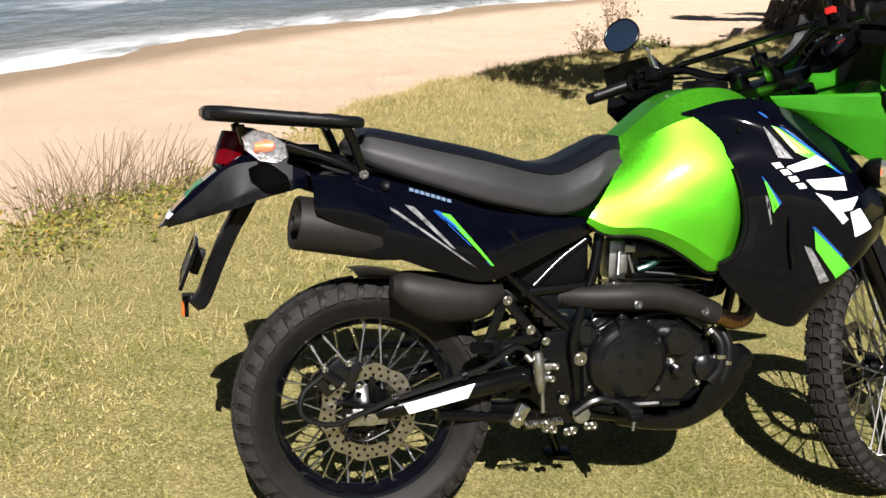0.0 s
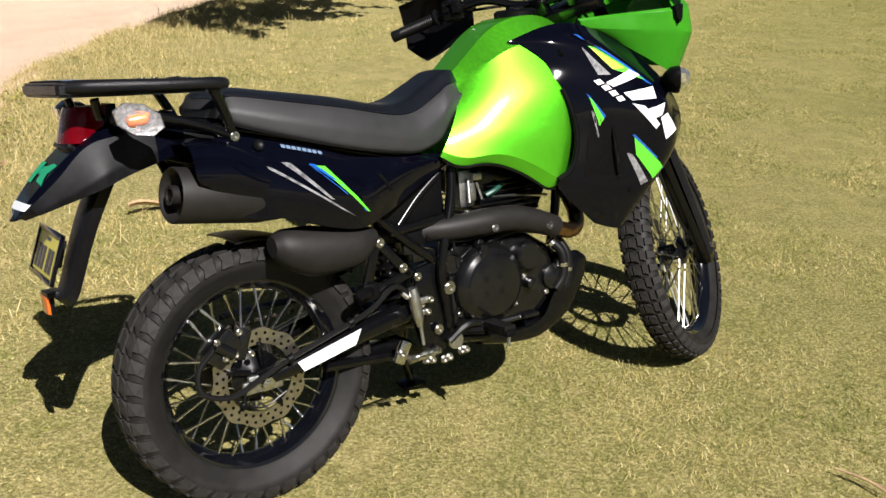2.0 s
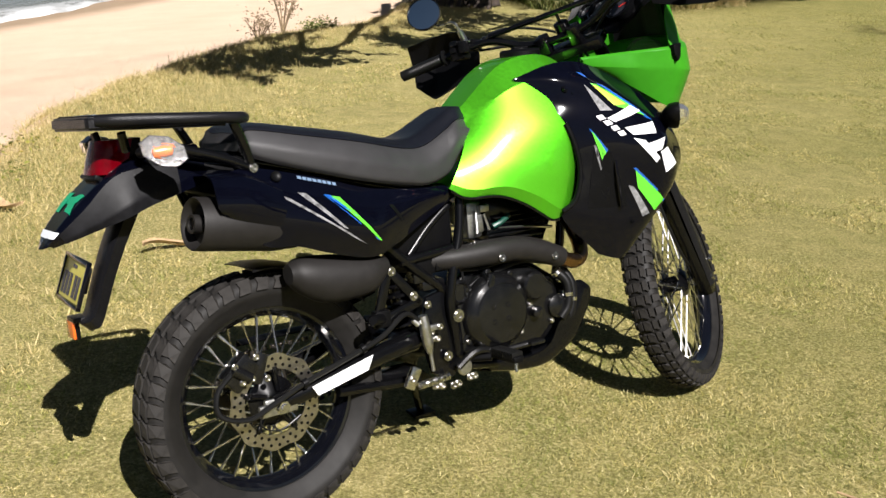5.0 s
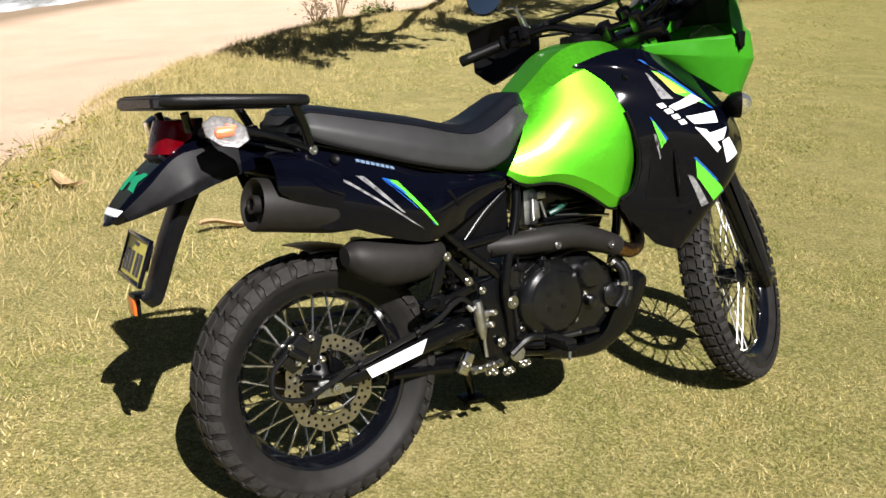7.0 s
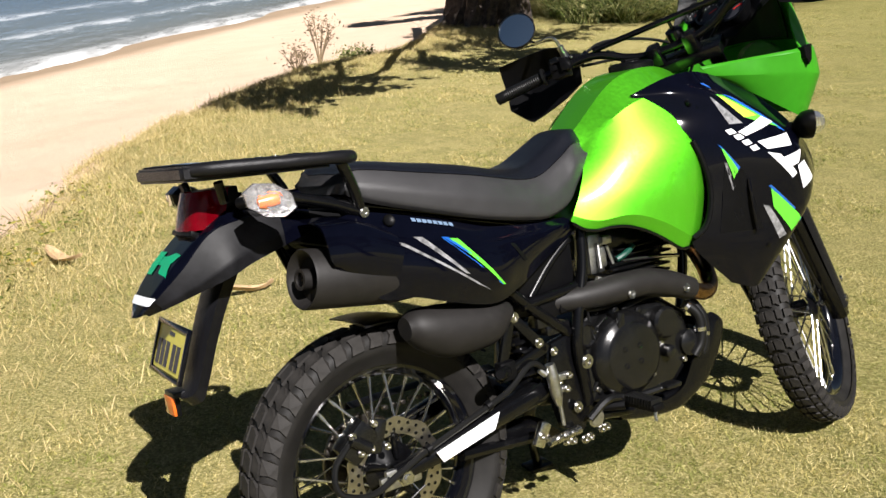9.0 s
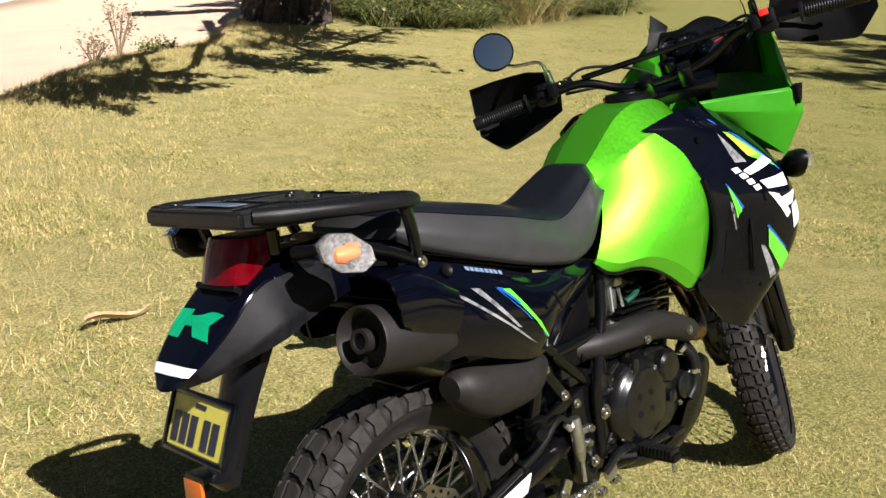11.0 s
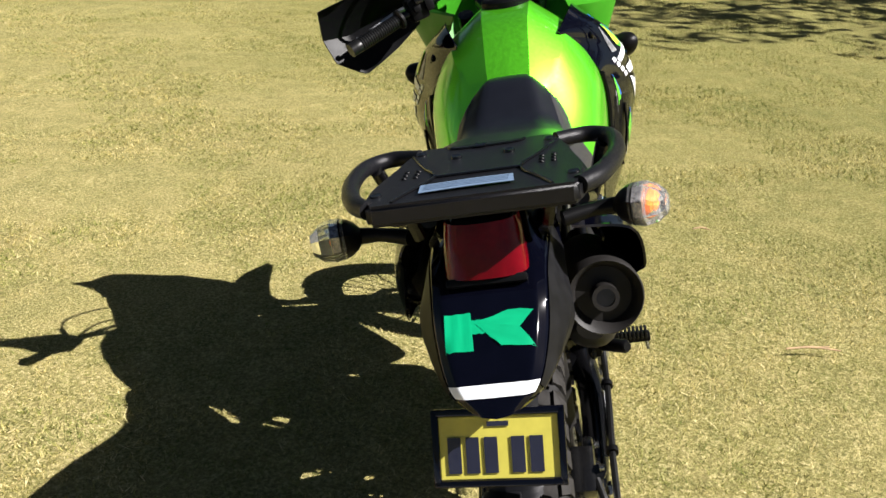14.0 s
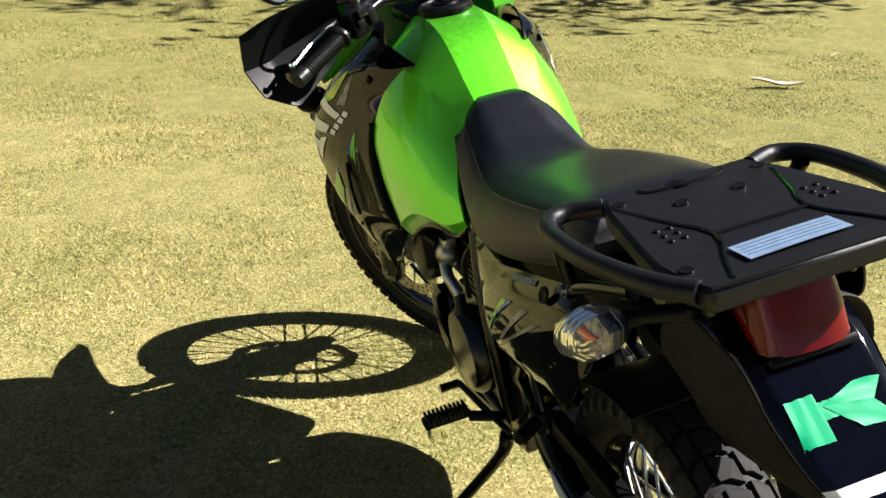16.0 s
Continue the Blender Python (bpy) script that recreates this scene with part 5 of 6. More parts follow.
def side_panel(s):
    S = sp if s < 0 else mirrored(sp)
    p = part("side_panel", shell(S, 0.004), NAVY, bike, "glossy dark navy side panel with green and grey stripes", crease=30)
    part("green_stripe", patch_on(S, [[(0.136, 0.808), (0.158, 0.803), (0.266, 0.685), (0.258, 0.687)]], 0.0030, 24, 4), LIME, p, "lime green stripe")
    part("blue_stripe", patch_on(S, [[(0.120, 0.814), (0.136, 0.810), (0.200, 0.752), (0.192, 0.755)]], 0.0026, 14, 4), BLUE, p, "blue edge of the stripe")
    part("blue_edging", patch_on(S, [[(0.118, 0.813), (0.122, 0.812), (0.258, 0.687), (0.254, 0.688)]], 0.0026, 20, 3), BLUE, p, "blue edging of the stripe")
    many("grey_stripe", [patch_on(S, [q], 0.0024, 24, 4) for q in ([(0.004, 0.827), (0.030, 0.817), (0.226, 0.681), (0.194, 0.699)], [(0.052, 0.827), (0.074, 0.822), (0.169, 0.728), (0.159, 0.731)])], GREY, p, "scratched silver-grey stripe")
    many("maker_mark", [patch_on(S, [[(0.069 + 0.0125 * i, 0.862 - 0.0036 * i), (0.079 + 0.0125 * i, 0.8595 - 0.0036 * i), (0.078 + 0.0125 * i, 0.8525 - 0.0036 * i), (0.068 + 0.0125 * i, 0.855 - 0.0036 * i)]], 0.0022, 3, 3) for i in range(8)], PALE, p, "small pale plain mark")
    part("panel_slot", patch_on(S, [[(0.300, 0.765), (0.312, 0.765), (0.345, 0.722), (0.335, 0.720)]], 0.0014), BLACK, p, "dark slot")
    part("panel_grommet", lathe([(0.0001, 0.001), (0.008, 0.001), (0.012, 0.004), (0.013, 0.0)], 16, (0.012, s * 0.176, 0.868), (0, s, 0.4)), BLACK, p)
    part("panel_bolt", bolt((0.528, s * 0.119, 0.764), (0, s, 0), 0.007, 0.004), SATIN, p)


both(side_panel)

# exhaust
MUF = Vector((-0.188, -0.156, 0.787))
MD = Vector((0.97, 0.10, -0.16)).normalized()
muf = part("muffler", lathe([(0.0145, 0.030), (0.0145, -0.004), (0.021, -0.004), (0.021, 0.022), (0.044, 0.024), (0.052, 0.004), (0.0575, 0.0), (0.060, 0.004), (0.060, 0.20), (0.052, 0.26), (0.020, 0.275)], 40, MUF, MD), EXHAUST, bike, "matt black muffler with a recessed end cap")
part("muffler_bore", lathe([(0.0001, 0.02), (0.014, 0.02), (0.0143, 0.0)], 20, MUF, MD), SATIN, muf)
MH = [
    [(-0.155, -0.118, 0.898), (-0.155, -0.208, 0.884), (-0.150, -0.224, 0.822), (-0.135, -0.208, 0.800)],
    [(-0.06, -0.115, 0.888), (-0.06, -0.196, 0.872), (-0.055, -0.213, 0.805), (-0.045, -0.190, 0.745)],
    [(0.05, -0.12, 0.84), (0.05, -0.185, 0.82), (0.05, -0.195, 0.76), (0.05, -0.175, 0.70)],
]
part("muffler_shroud", shell(surface(MH, 16, 16), 0.004), NAVY, bike, "glossy dark cover above the muffler")
SH = []
for x, zt_, zb, w in ((0.040, 0.655, 0.605, 0.03), (0.07, 0.668, 0.575, 0.05), (0.13, 0.665, 0.546, 0.06), (0.20, 0.655, 0.542, 0.062), (0.262, 0.645, 0.552, 0.055), (0.305, 0.632, 0.592, 0.03)):
    ang = np.linspace(0, 2 * np.pi, 16, endpoint=False)
    SH.append([(x, -0.128 - w * math.cos(a) * (0.85 if math.cos(a) > 0 else 1.0), (zt_ + zb) / 2 + (zt_ - zb) / 2 * math.sin(a)) for a in ang])
part("exhaust_chamber", skin(surface(np.array(SH), 24, 16, hard_v=True), wrap_v=True, cap=True), EXHAUST, bike, "matt black exhaust chamber")
head_pipe = part("header_shield", merge(tube([(0.30, -0.06, 0.600), (0.42, -0.07, 0.590), (0.53, -0.118, 0.590), (0.63, -0.138, 0.592), (0.72, -0.140, 0.588), (0.80, -0.142, 0.567), (0.87, -0.140, 0.540)], [0.022, 0.024, 0.031, 0.035, 0.034, 0.033, 0.030], 16)), EXHAUST, bike, "matt black exhaust heat shield")
part("header_pipe", (tube([(0.86, -0.138, 0.542), (0.93, -0.130, 0.518), (0.985, -0.100, 0.530), (1.000, -0.065, 0.580), (0.975, -0.040, 0.640), (0.91, -0.03, 0.665)], 0.022, 14)), BRONZE, head_pipe, "bronze heat-tinted header pipe")
many("shield_bolt", [bolt((0.642, -0.172, 0.578), (0, -1, 0.15), 0.0085, 0.006), bolt((0.825, -0.172, 0.554), (0, -1, 0.15), 0.0085, 0.006)], BOLT, head_pipe)

# ---- motorcycle: front half ----
# radiator shrouds
SR = [
    [(0.760, -0.120, 1.042), (0.764, -0.122, 1.036), (0.768, -0.123, 1.028), (0.772, -0.126, 1.022)],
    [(0.865, -0.150, 1.074), (0.860, -0.180, 1.035), (0.850, -0.180, 1.000), (0.815, -0.158, 0.985)],
    [(0.960, -0.160, 1.074), (0.965, -0.225, 1.010), (0.935, -0.230, 0.950), (0.858, -0.206, 0.922)],
    [(1.065, -0.180, 1.030), (1.055, -0.265, 0.950), (1.000, -0.270, 0.880), (0.886, -0.219, 0.845)],
    [(1.170, -0.215, 0.950), (1.130, -0.292, 0.870), (1.050, -0.285, 0.815), (0.898, -0.219, 0.787)],
    [(1.245, -0.235, 0.860), (1.170, -0.292, 0.795), (1.080, -0.280, 0.750), (0.893, -0.216, 0.737)],
    [(1.270, -0.235, 0.762), (1.180, -0.280, 0.715), (1.080, -0.265, 0.685), (0.877, -0.209, 0.695)],
    [(1.190, -0.220, 0.655), (1.130, -0.250, 0.625), (1.040, -0.240, 0.615), (0.845, -0.192, 0.655)],
    [(1.085, -0.190, 0.525), (1.060, -0.200, 0.515), (1.030, -0.198, 0.515), (0.975, -0.185, 0.535)],
]
sr = surface(SR, 90, 40)


def shroud(s):
    S = sr if s < 0 else mirrored(sr)
    p = part("radiator_shroud", shell(S, 0.004), NAVY, bike, "glossy dark navy radiator shroud with white and green graphics", crease=35)
    put = lambda name, quads, lift, mt, label, nu=8, nv=6: many(name, [patch_on(S, [q], lift, nu, nv) for q in quads], mt, p, label)
    put("white_mark", [
        [(0.973, 0.917), (1.043, 0.946), (1.073, 0.928), (0.989, 0.905)], [(1.014, 0.888), (1.108, 0.896), (1.112, 0.864), (1.036, 0.866)], [(1.036, 0.858), (1.072, 0.848), (1.122, 0.795), (1.110, 0.783)],
        [(1.078, 0.838), (1.146, 0.850), (1.128, 0.818), (1.100, 0.812)], [(1.124, 0.812), (1.152, 0.822), (1.200, 0.772), (1.148, 0.751)]], 0.0022, WHITE, "white slanted block")
    put("small_white_mark", [[(0.942 + 0.0165 * i, 0.925 - 0.0157 * i), (0.959 + 0.0165 * i, 0.928 - 0.0157 * i), (0.968 + 0.0165 * i, 0.916 - 0.0157 * i), (0.951 + 0.0165 * i, 0.913 - 0.0157 * i)] for i in range(4)], 0.002, WHITE, "small white slanted block", 4, 4)
    put("blue_flash", [[(0.925, 1.046), (0.934, 1.045), (1.110, 0.900), (1.089, 0.908)], [(0.919, 0.894), (0.924, 0.891), (0.966, 0.832), (0.962, 0.824)], [(1.040, 0.774), (1.046, 0.776), (1.164, 0.672), (1.160, 0.666)]], 0.0014, BLUE, "blue flash", 20, 4)
    put("green_flash", [[(0.946, 1.014), (0.962, 1.010), (1.089, 0.912), (1.003, 0.947)], [(0.925, 0.885), (0.931, 0.880), (0.962, 0.826), (0.951, 0.806)], [(1.046, 0.768), (1.158, 0.672), (1.124, 0.645), (1.058, 0.720)]], 0.0018, LIME, "lime green flash", 20, 5)
    put("yellow_flash", [[(0.950, 1.008), (0.962, 1.005), (1.030, 0.950), (0.996, 0.950)]], 0.0024, YELLOWLIME, "yellow-green flash", 10, 4)
    put("grey_flash", [[(0.928, 1.012), (0.936, 1.004), (0.989, 0.937), (0.957, 0.939)], [(0.929, 0.850), (0.935, 0.846), (0.955, 0.786), (0.949, 0.776)], [(1.030, 0.728), (1.048, 0.722), (1.108, 0.640), (1.086, 0.632)]], 0.0013, GREY, "scratched silver-grey flash", 16, 4)
    back = S[22:80, -1]
    part("inner_panel", skin(np.stack([back + np.array([0.004, 0, 0]), back * np.array([1, 0.8, 1]) + np.array([0.022, 0, 0]), back * np.array([1, 0.45, 1]) + np.array([0.03, 0, 0])], 1), 0.003), BLACK, p, "black panel behind the shroud")
    part("edge_strip", tube([tuple(q + np.array([-0.004, 0, 0.002])) for q in S[24:78:5, -1]], 0.0075, 8), BLACK, p, "black strip along the shroud's rear edge")
    # no opening: the vent's inner shade is put into a flat black film
    part("vent", patch_on(S, [[(0.930, 0.838), (0.978, 0.822), (1.036, 0.668), (0.915, 0.675)]], 0.0010, 12, 8), BLACK, p, "flat matt black patch for the shaded vent opening")
    part("vent_rib", tube([(0.985, s * 0.262, 0.800), (0.992, s * 0.262, 0.735), (1.010, s * 0.252, 0.665)], 0.004, 8), NAVY, p)
    many("shroud_bolt", [bolt((0.877, s * 0.193, 1.004), (0.1, s, 0.5), 0.008, 0.005), bolt((0.895, s * 0.200, 0.990), (0.1, s, 0.5), 0.004, 0.005), bolt((1.055, s * 0.244, 0.622), (0.1, s, 0.1), 0.005, 0.004)], SATIN, p)


both(shroud)
part("radiator", merge(box((1.00, 0.12, 0.80), (0.04, 0.16, 0.24), 0.006), *[box((0.978, 0.12, 0.69 + 0.011 * i), (0.006, 0.15, 0.003), 0) for i in range(21)]), ENGINE, bike, "black radiator behind the shroud")

# fairing
FA = [
    [(0.990, -0.138, 1.086), (0.992, -0.143, 1.080), (1.010, -0.150, 1.060), (1.060, -0.160, 1.040)],
    [(1.095, -0.200, 1.092), (1.100, -0.212, 1.086), (1.115, -0.222, 1.046), (1.140, -0.205, 0.985)],
    [(1.205, -0.268, 1.098), (1.218, -0.280, 1.090), (1.240, -0.280, 1.032), (1.225, -0.238, 0.930)],
    [(1.318, -0.214, 1.108), (1.330, -0.222, 1.100), (1.340, -0.224, 1.027), (1.310, -0.195, 0.920)],
    [(1.392, -0.108, 1.135), (1.400, -0.112, 1.128), (1.408, -0.112, 1.032), (1.375, -0.100, 0.930)],
    [(1.414, 0.0, 1.140), (1.422, 0.0, 1.133), (1.428, 0.0, 1.032), (1.395, 0.0, 0.935)],
]
half = 0.2 * surface(FA, 50, 28) + 0.8 * surface(FA, 50, 28, hard_v=True)
fa = np.concatenate([half, mirrored(half)[-2::-1]], 0)
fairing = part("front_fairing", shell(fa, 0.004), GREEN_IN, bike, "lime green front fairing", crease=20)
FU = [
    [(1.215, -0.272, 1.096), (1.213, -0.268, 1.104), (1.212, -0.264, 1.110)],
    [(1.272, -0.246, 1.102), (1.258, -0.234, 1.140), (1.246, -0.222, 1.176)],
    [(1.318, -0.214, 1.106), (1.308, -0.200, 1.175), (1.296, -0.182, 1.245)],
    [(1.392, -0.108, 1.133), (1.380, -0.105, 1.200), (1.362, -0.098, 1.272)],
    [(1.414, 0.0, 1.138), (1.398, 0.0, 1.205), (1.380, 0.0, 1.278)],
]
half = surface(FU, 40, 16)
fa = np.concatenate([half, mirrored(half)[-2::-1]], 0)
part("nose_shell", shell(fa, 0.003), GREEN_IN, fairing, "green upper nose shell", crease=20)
mid_u = [i for i in range(fa.shape[0]) if abs(fa[i, 0, 1]) < 0.125]
inner = fa[mid_u[0]:mid_u[-1] + 1] * np.array([1, 0.93, 1]) + np.array([-0.014, 0, 0.002])
part("fairing_liner", skin(inner, 0.003), BLACK, fairing, "black inner lining of the fairing")
part("headlamp", merge(lathe([(0.0001, 0.022), (0.05, 0.018), (0.085, 0.004), (0.09, -0.02)], 28, (1.405, 0.0, 1.05), (1, 0, 0.1))), CLEAR, fairing, "round headlamp lens")
many("fairing_clip", [*[prism([(1.202, 1.100), (1.232, 1.106), (1.228, 1.066), (1.216, 1.054), (1.210, 1.070), (1.206, 1.072)], s * 0.272, s * 0.292, 0.003) for s in (-1, 1)]], BLACK, fairing, "black fairing clip")
WS = []
for a in np.linspace(-1, 1, 9):
    y = 0.150 * math.sin(a * 1.35)
    x = 1.215 + 0.115 * math.cos(a * 1.35)
    WS.append([(x, y, 1.265 + 0.015 * math.cos(a * 1.5)), (x - 0.02, y * 0.98, 1.315), (x - 0.055, y * 0.92, 1.350 + 0.028 * math.cos(a * 1.57)), (x - 0.08, y * 0.82, 1.358 + 0.050 * math.cos(a * 1.57))])
screen = part("windscreen", skin(surface(WS, 40, 16), 0.003), SCREEN, bike, "clear low windscreen")
screen.visible_shadow = False
rim_pts = surface(WS, 40, 16)
part("screen_edge", tube([tuple(p) for p in rim_pts[::3, -1]] + [tuple(rim_pts[-1, -1])], 0.0009, 6), SATIN, screen)
# dash
DG = np.array([[(1.19, y * 0.6, 1.155), (1.235, y * 0.8, 1.20), (1.275, y, 1.265), (1.285, y * 0.95, 1.30 - 0.35 * abs(y))] for y in (-0.145, -0.10, 0.0, 0.10, 0.145)])
dash = part("dashboard", skin(surface(DG, 24, 16), 0.006), BLACK, bike, "black instrument panel")
for y, r in ((-0.055, 0.040), (0.030, 0.036), (0.085, 0.024)):
    c = Vector((1.238, y, 1.225))
    nrm = Vector((-0.78, 0, 0.62))
    part("gauge_ring", lathe([(r, -0.02), (r + 0.006, -0.02), (r + 0.006, 0.012), (r, 0.014), (r, 0.002)], 30, c, nrm), SATIN, dash)
    part("gauge_face", lathe([(0.0001, 0.003), (r, 0.003), (r, -0.01)], 30, c, nrm), DIAL, dash, "dark dial")
    fm = frame_to(c, nrm)
    ticks = [box((math.cos(t) * r * 0.82, math.sin(t) * r * 0.82, 0.0036), (r * 0.12, 0.0018, 0.0006), 0, Matrix.Rotation(t, 4, 'Z')) for t in np.linspace(-0.6, 3.8, 11)]
    part("gauge_marks", merge(*ticks), WHITE, dash, m=fm)
    part("gauge_needle", box((r * 0.3, 0.0, 0.005), (r * 0.7, 0.003, 0.001), 0), NEEDLE, dash, m=fm @ Matrix.Rotation(0.6, 4, 'Z'))
many("screen_mount", [*[skin(surface(np.array([[(1.20, s * 0.145, 1.20), (1.24, s * 0.152, 1.255), (1.255, s * 0.152, 1.318)], [(1.285, s * 0.135, 1.24), (1.30, s * 0.13, 1.275), (1.300, s * 0.125, 1.285)]]), 8, 10), 0.004) for s in (-1, 1)]], BLACK, dash)
part("ignition", merge(lathe([(0.022, -0.05), (0.022, 0.0), (0.016, 0.004), (0.005, 0.004), (0.005, 0.03)], 18, st(0.045, -0.012, 0.02), tuple(AX))), SATIN, bike, "black ignition lock", m=STEER)

# handlebar and controls, turned to the left
bar = part("handlebar", merge(tube([st(-0.025, -0.465, 0.055), st(0.0, -0.30, 0.055), st(0.018, -0.20, 0.048), st(0.022, -0.12, 0.005), st(0.02, -0.05, -0.012), st(0.02, 0.05, -0.012), st(0.022, 0.12, 0.005), st(0.018, 0.20, 0.048), st(0.0, 0.30, 0.055), st(-0.025, 0.465, 0.055)], 0.0112, 12, 90)), SATIN, bike, "black handlebar turned to the left", m=STEER)
part("crossbar", merge(tube([st(0.018, -0.195, 0.062), st(0.018, 0.195, 0.062)], 0.008, 10)), SATIN, bar, m=STEER)
part("bar_clamp", merge(*[box(st(0.02, s * 0.05, -0.018), (0.045, 0.035, 0.055), 0.008, Matrix.Rotation(-RAKE, 4, 'Y')) for s in (-1, 1)], box(st(0.035, 0, -0.06), (0.085, 0.235, 0.03), 0.010, Matrix.Rotation(-RAKE, 4, 'Y'))), SATIN, bar, "black triple clamp", m=STEER)


def control(s):
    e, i_ = Vector(st(-0.030, s * 0.476, 0.055)), Vector(st(-0.004, s * 0.335, 0.055))
    inw = 0.034 if s < 0 else 0.004
    d = (i_ - e).normalized()
    ribs = [(0.0165, 0.0), (0.0165, 0.012)]
    for k in range(18):
        ribs += [(0.0155, 0.014 + k * 0.0062), (0.0172, 0.0165 + k * 0.0062), (0.0172, 0.0182 + k * 0.0062)]
    part("grip", merge(lathe([(0.012, -0.014), (0.0165, -0.014), (0.0165, -0.002)] + ribs + [(0.0155, 0.126), (0.024, 0.130), (0.024, 0.136)], 20, e, d)), HOSE, bar, "ribbed black rubber grip", m=STEER)
    sw = part("switch_housing", merge(box(st(0.004, s * (0.300 - inw), 0.056), (0.050, 0.046, 0.056), 0.010), box(st(-0.012, s * (0.274 - inw), 0.068), (0.032, 0.022, 0.036), 0.006), box(st(0.028, s * (0.262 - inw), 0.052), (0.05, 0.030, 0.032), 0.006), box(st(-0.018, s * (0.306 - inw), 0.070), (0.02, 0.018, 0.016), 0.003)), BLACK, bar, "black switch housing", m=STEER)
    part("switch_button", box(st(-0.014, s * (0.297 - inw), 0.088), (0.016, 0.022, 0.016), 0.003), REDSW if s < 0 else SATIN, sw, "red stop switch" if s < 0 else "", m=STEER)
    many("perch_bolt", [*[bolt(st(0.0, s * (0.256 - inw + 0.02 * j), 0.075), tuple(AX), 0.004, 0.004) for j in range(2)]], BOLT, sw, m=STEER)
    part("lever", tube([st(0.03, s * 0.250, 0.044), st(0.052, s * 0.30, 0.036), st(0.050, s * 0.37, 0.030), st(0.034, s * 0.435, 0.026), st(0.036, s * 0.450, 0.026)], [0.008, 0.0065, 0.006, 0.0055, 0.007], 8), SILVER, bar, "silver hand lever", m=STEER)
    # hand guard: an angled shell ahead of the grip
    HG = [[st(0.058, s * 0.290, 0.096), st(0.078, s * 0.270, 0.030), st(0.050, s * 0.280, -0.022)],
          [st(0.088, s * 0.345, 0.100), st(0.098, s * 0.345, 0.015), st(0.036, s * 0.350, -0.048)],
          [st(0.106, s * 0.435, 0.098), st(0.102, s * 0.448, 0.000), st(0.018, s * 0.455, -0.066)],
          [st(0.105, s * 0.506, 0.097), st(0.092, s * 0.518, 0.025), st(0.048, s * 0.514, -0.020)]]
    part("hand_guard", skin(0.3 * surface(HG, 30, 15) + 0.7 * surface(HG, 30, 15, True, True), 0.004 * s), BLACK, bar, "satin black hand guard", m=STEER, crease=30)
    many("guard_bracket", [tube([st(0.012, s * 0.235, 0.05), st(0.06, s * 0.236, 0.05), st(0.10, s * 0.255, 0.035)], 0.008, 8), lathe([(0.012, 0), (0.012, 0.02)], 12, st(-0.012, s * 0.470, 0.05), (0, s, 0))], SATIN, bar, m=STEER)
    # mirror
    mc = Vector(st(0.110, 0.404, 0.174) if s > 0 else st(0.126, -0.385, 0.182))
    foot = Vector(st(0.020, s * (0.278 - inw), 0.060))
    nrm = (STEER.to_3x3().inverted() @ BIKE.to_3x3().inverted() @ Vector(MIRN[s])).normalized()
    stem = part("mirror", merge(tube([foot, foot + AX * 0.050], [0.011, 0.009], 10), tube([foot + AX * 0.050, foot + AX * 0.066 + (mc - foot) * 0.10, mc - nrm * 0.022 + (foot - mc) * 0.30, mc - nrm * 0.022], 0.0046, 8)), SILVER if s > 0 else SATIN, bar, "round mirror on a thin stalk", m=STEER)
    part("mirror_shell", lathe([(0.0001, -0.0015), (0.0500, -0.0015), (0.0505, 0.004), (0.0535, 0.002), (0.0535, -0.006), (0.046, -0.018), (0.030, -0.026), (0.0001, -0.028)], 40, mc, nrm), SATIN, stem, "black mirror shell", m=STEER)
    part("mirror_glass", lathe([(0.0001, 0.0022), (0.030, 0.0019), (0.0498, 0.001), (0.0498, -0.001)], 40, mc, nrm), MIRROR, stem, "round mirror glass reflecting sky", m=STEER)


MIRN = {-1: (-0.62, -0.58, 0.53), 1: (-0.413, -0.774, 0.478)}
both(control)
cables = [[st(0.05, -0.26, 0.045), st(0.16, -0.20, 0.02), st(0.20, -0.05, -0.06), st(0.14, 0.04, -0.16)], [st(0.05, 0.26, 0.045), st(0.15, 0.20, 0.03), st(0.18, 0.06, -0.05), st(0.10, -0.04, -0.15)],
          [st(0.03, 0.25, 0.03), st(0.10, 0.16, -0.02), st(0.11, 0.05, -0.09)], [st(0.03, -0.25, 0.035), st(0.11, -0.14, -0.01), st(0.10, -0.03, -0.10)]]
many("control_cable", [*[tube(c, 0.0042, 8) for c in cables]], HOSE, bar, "black control cable", m=STEER)

# fork
up = Vector(FRONT)


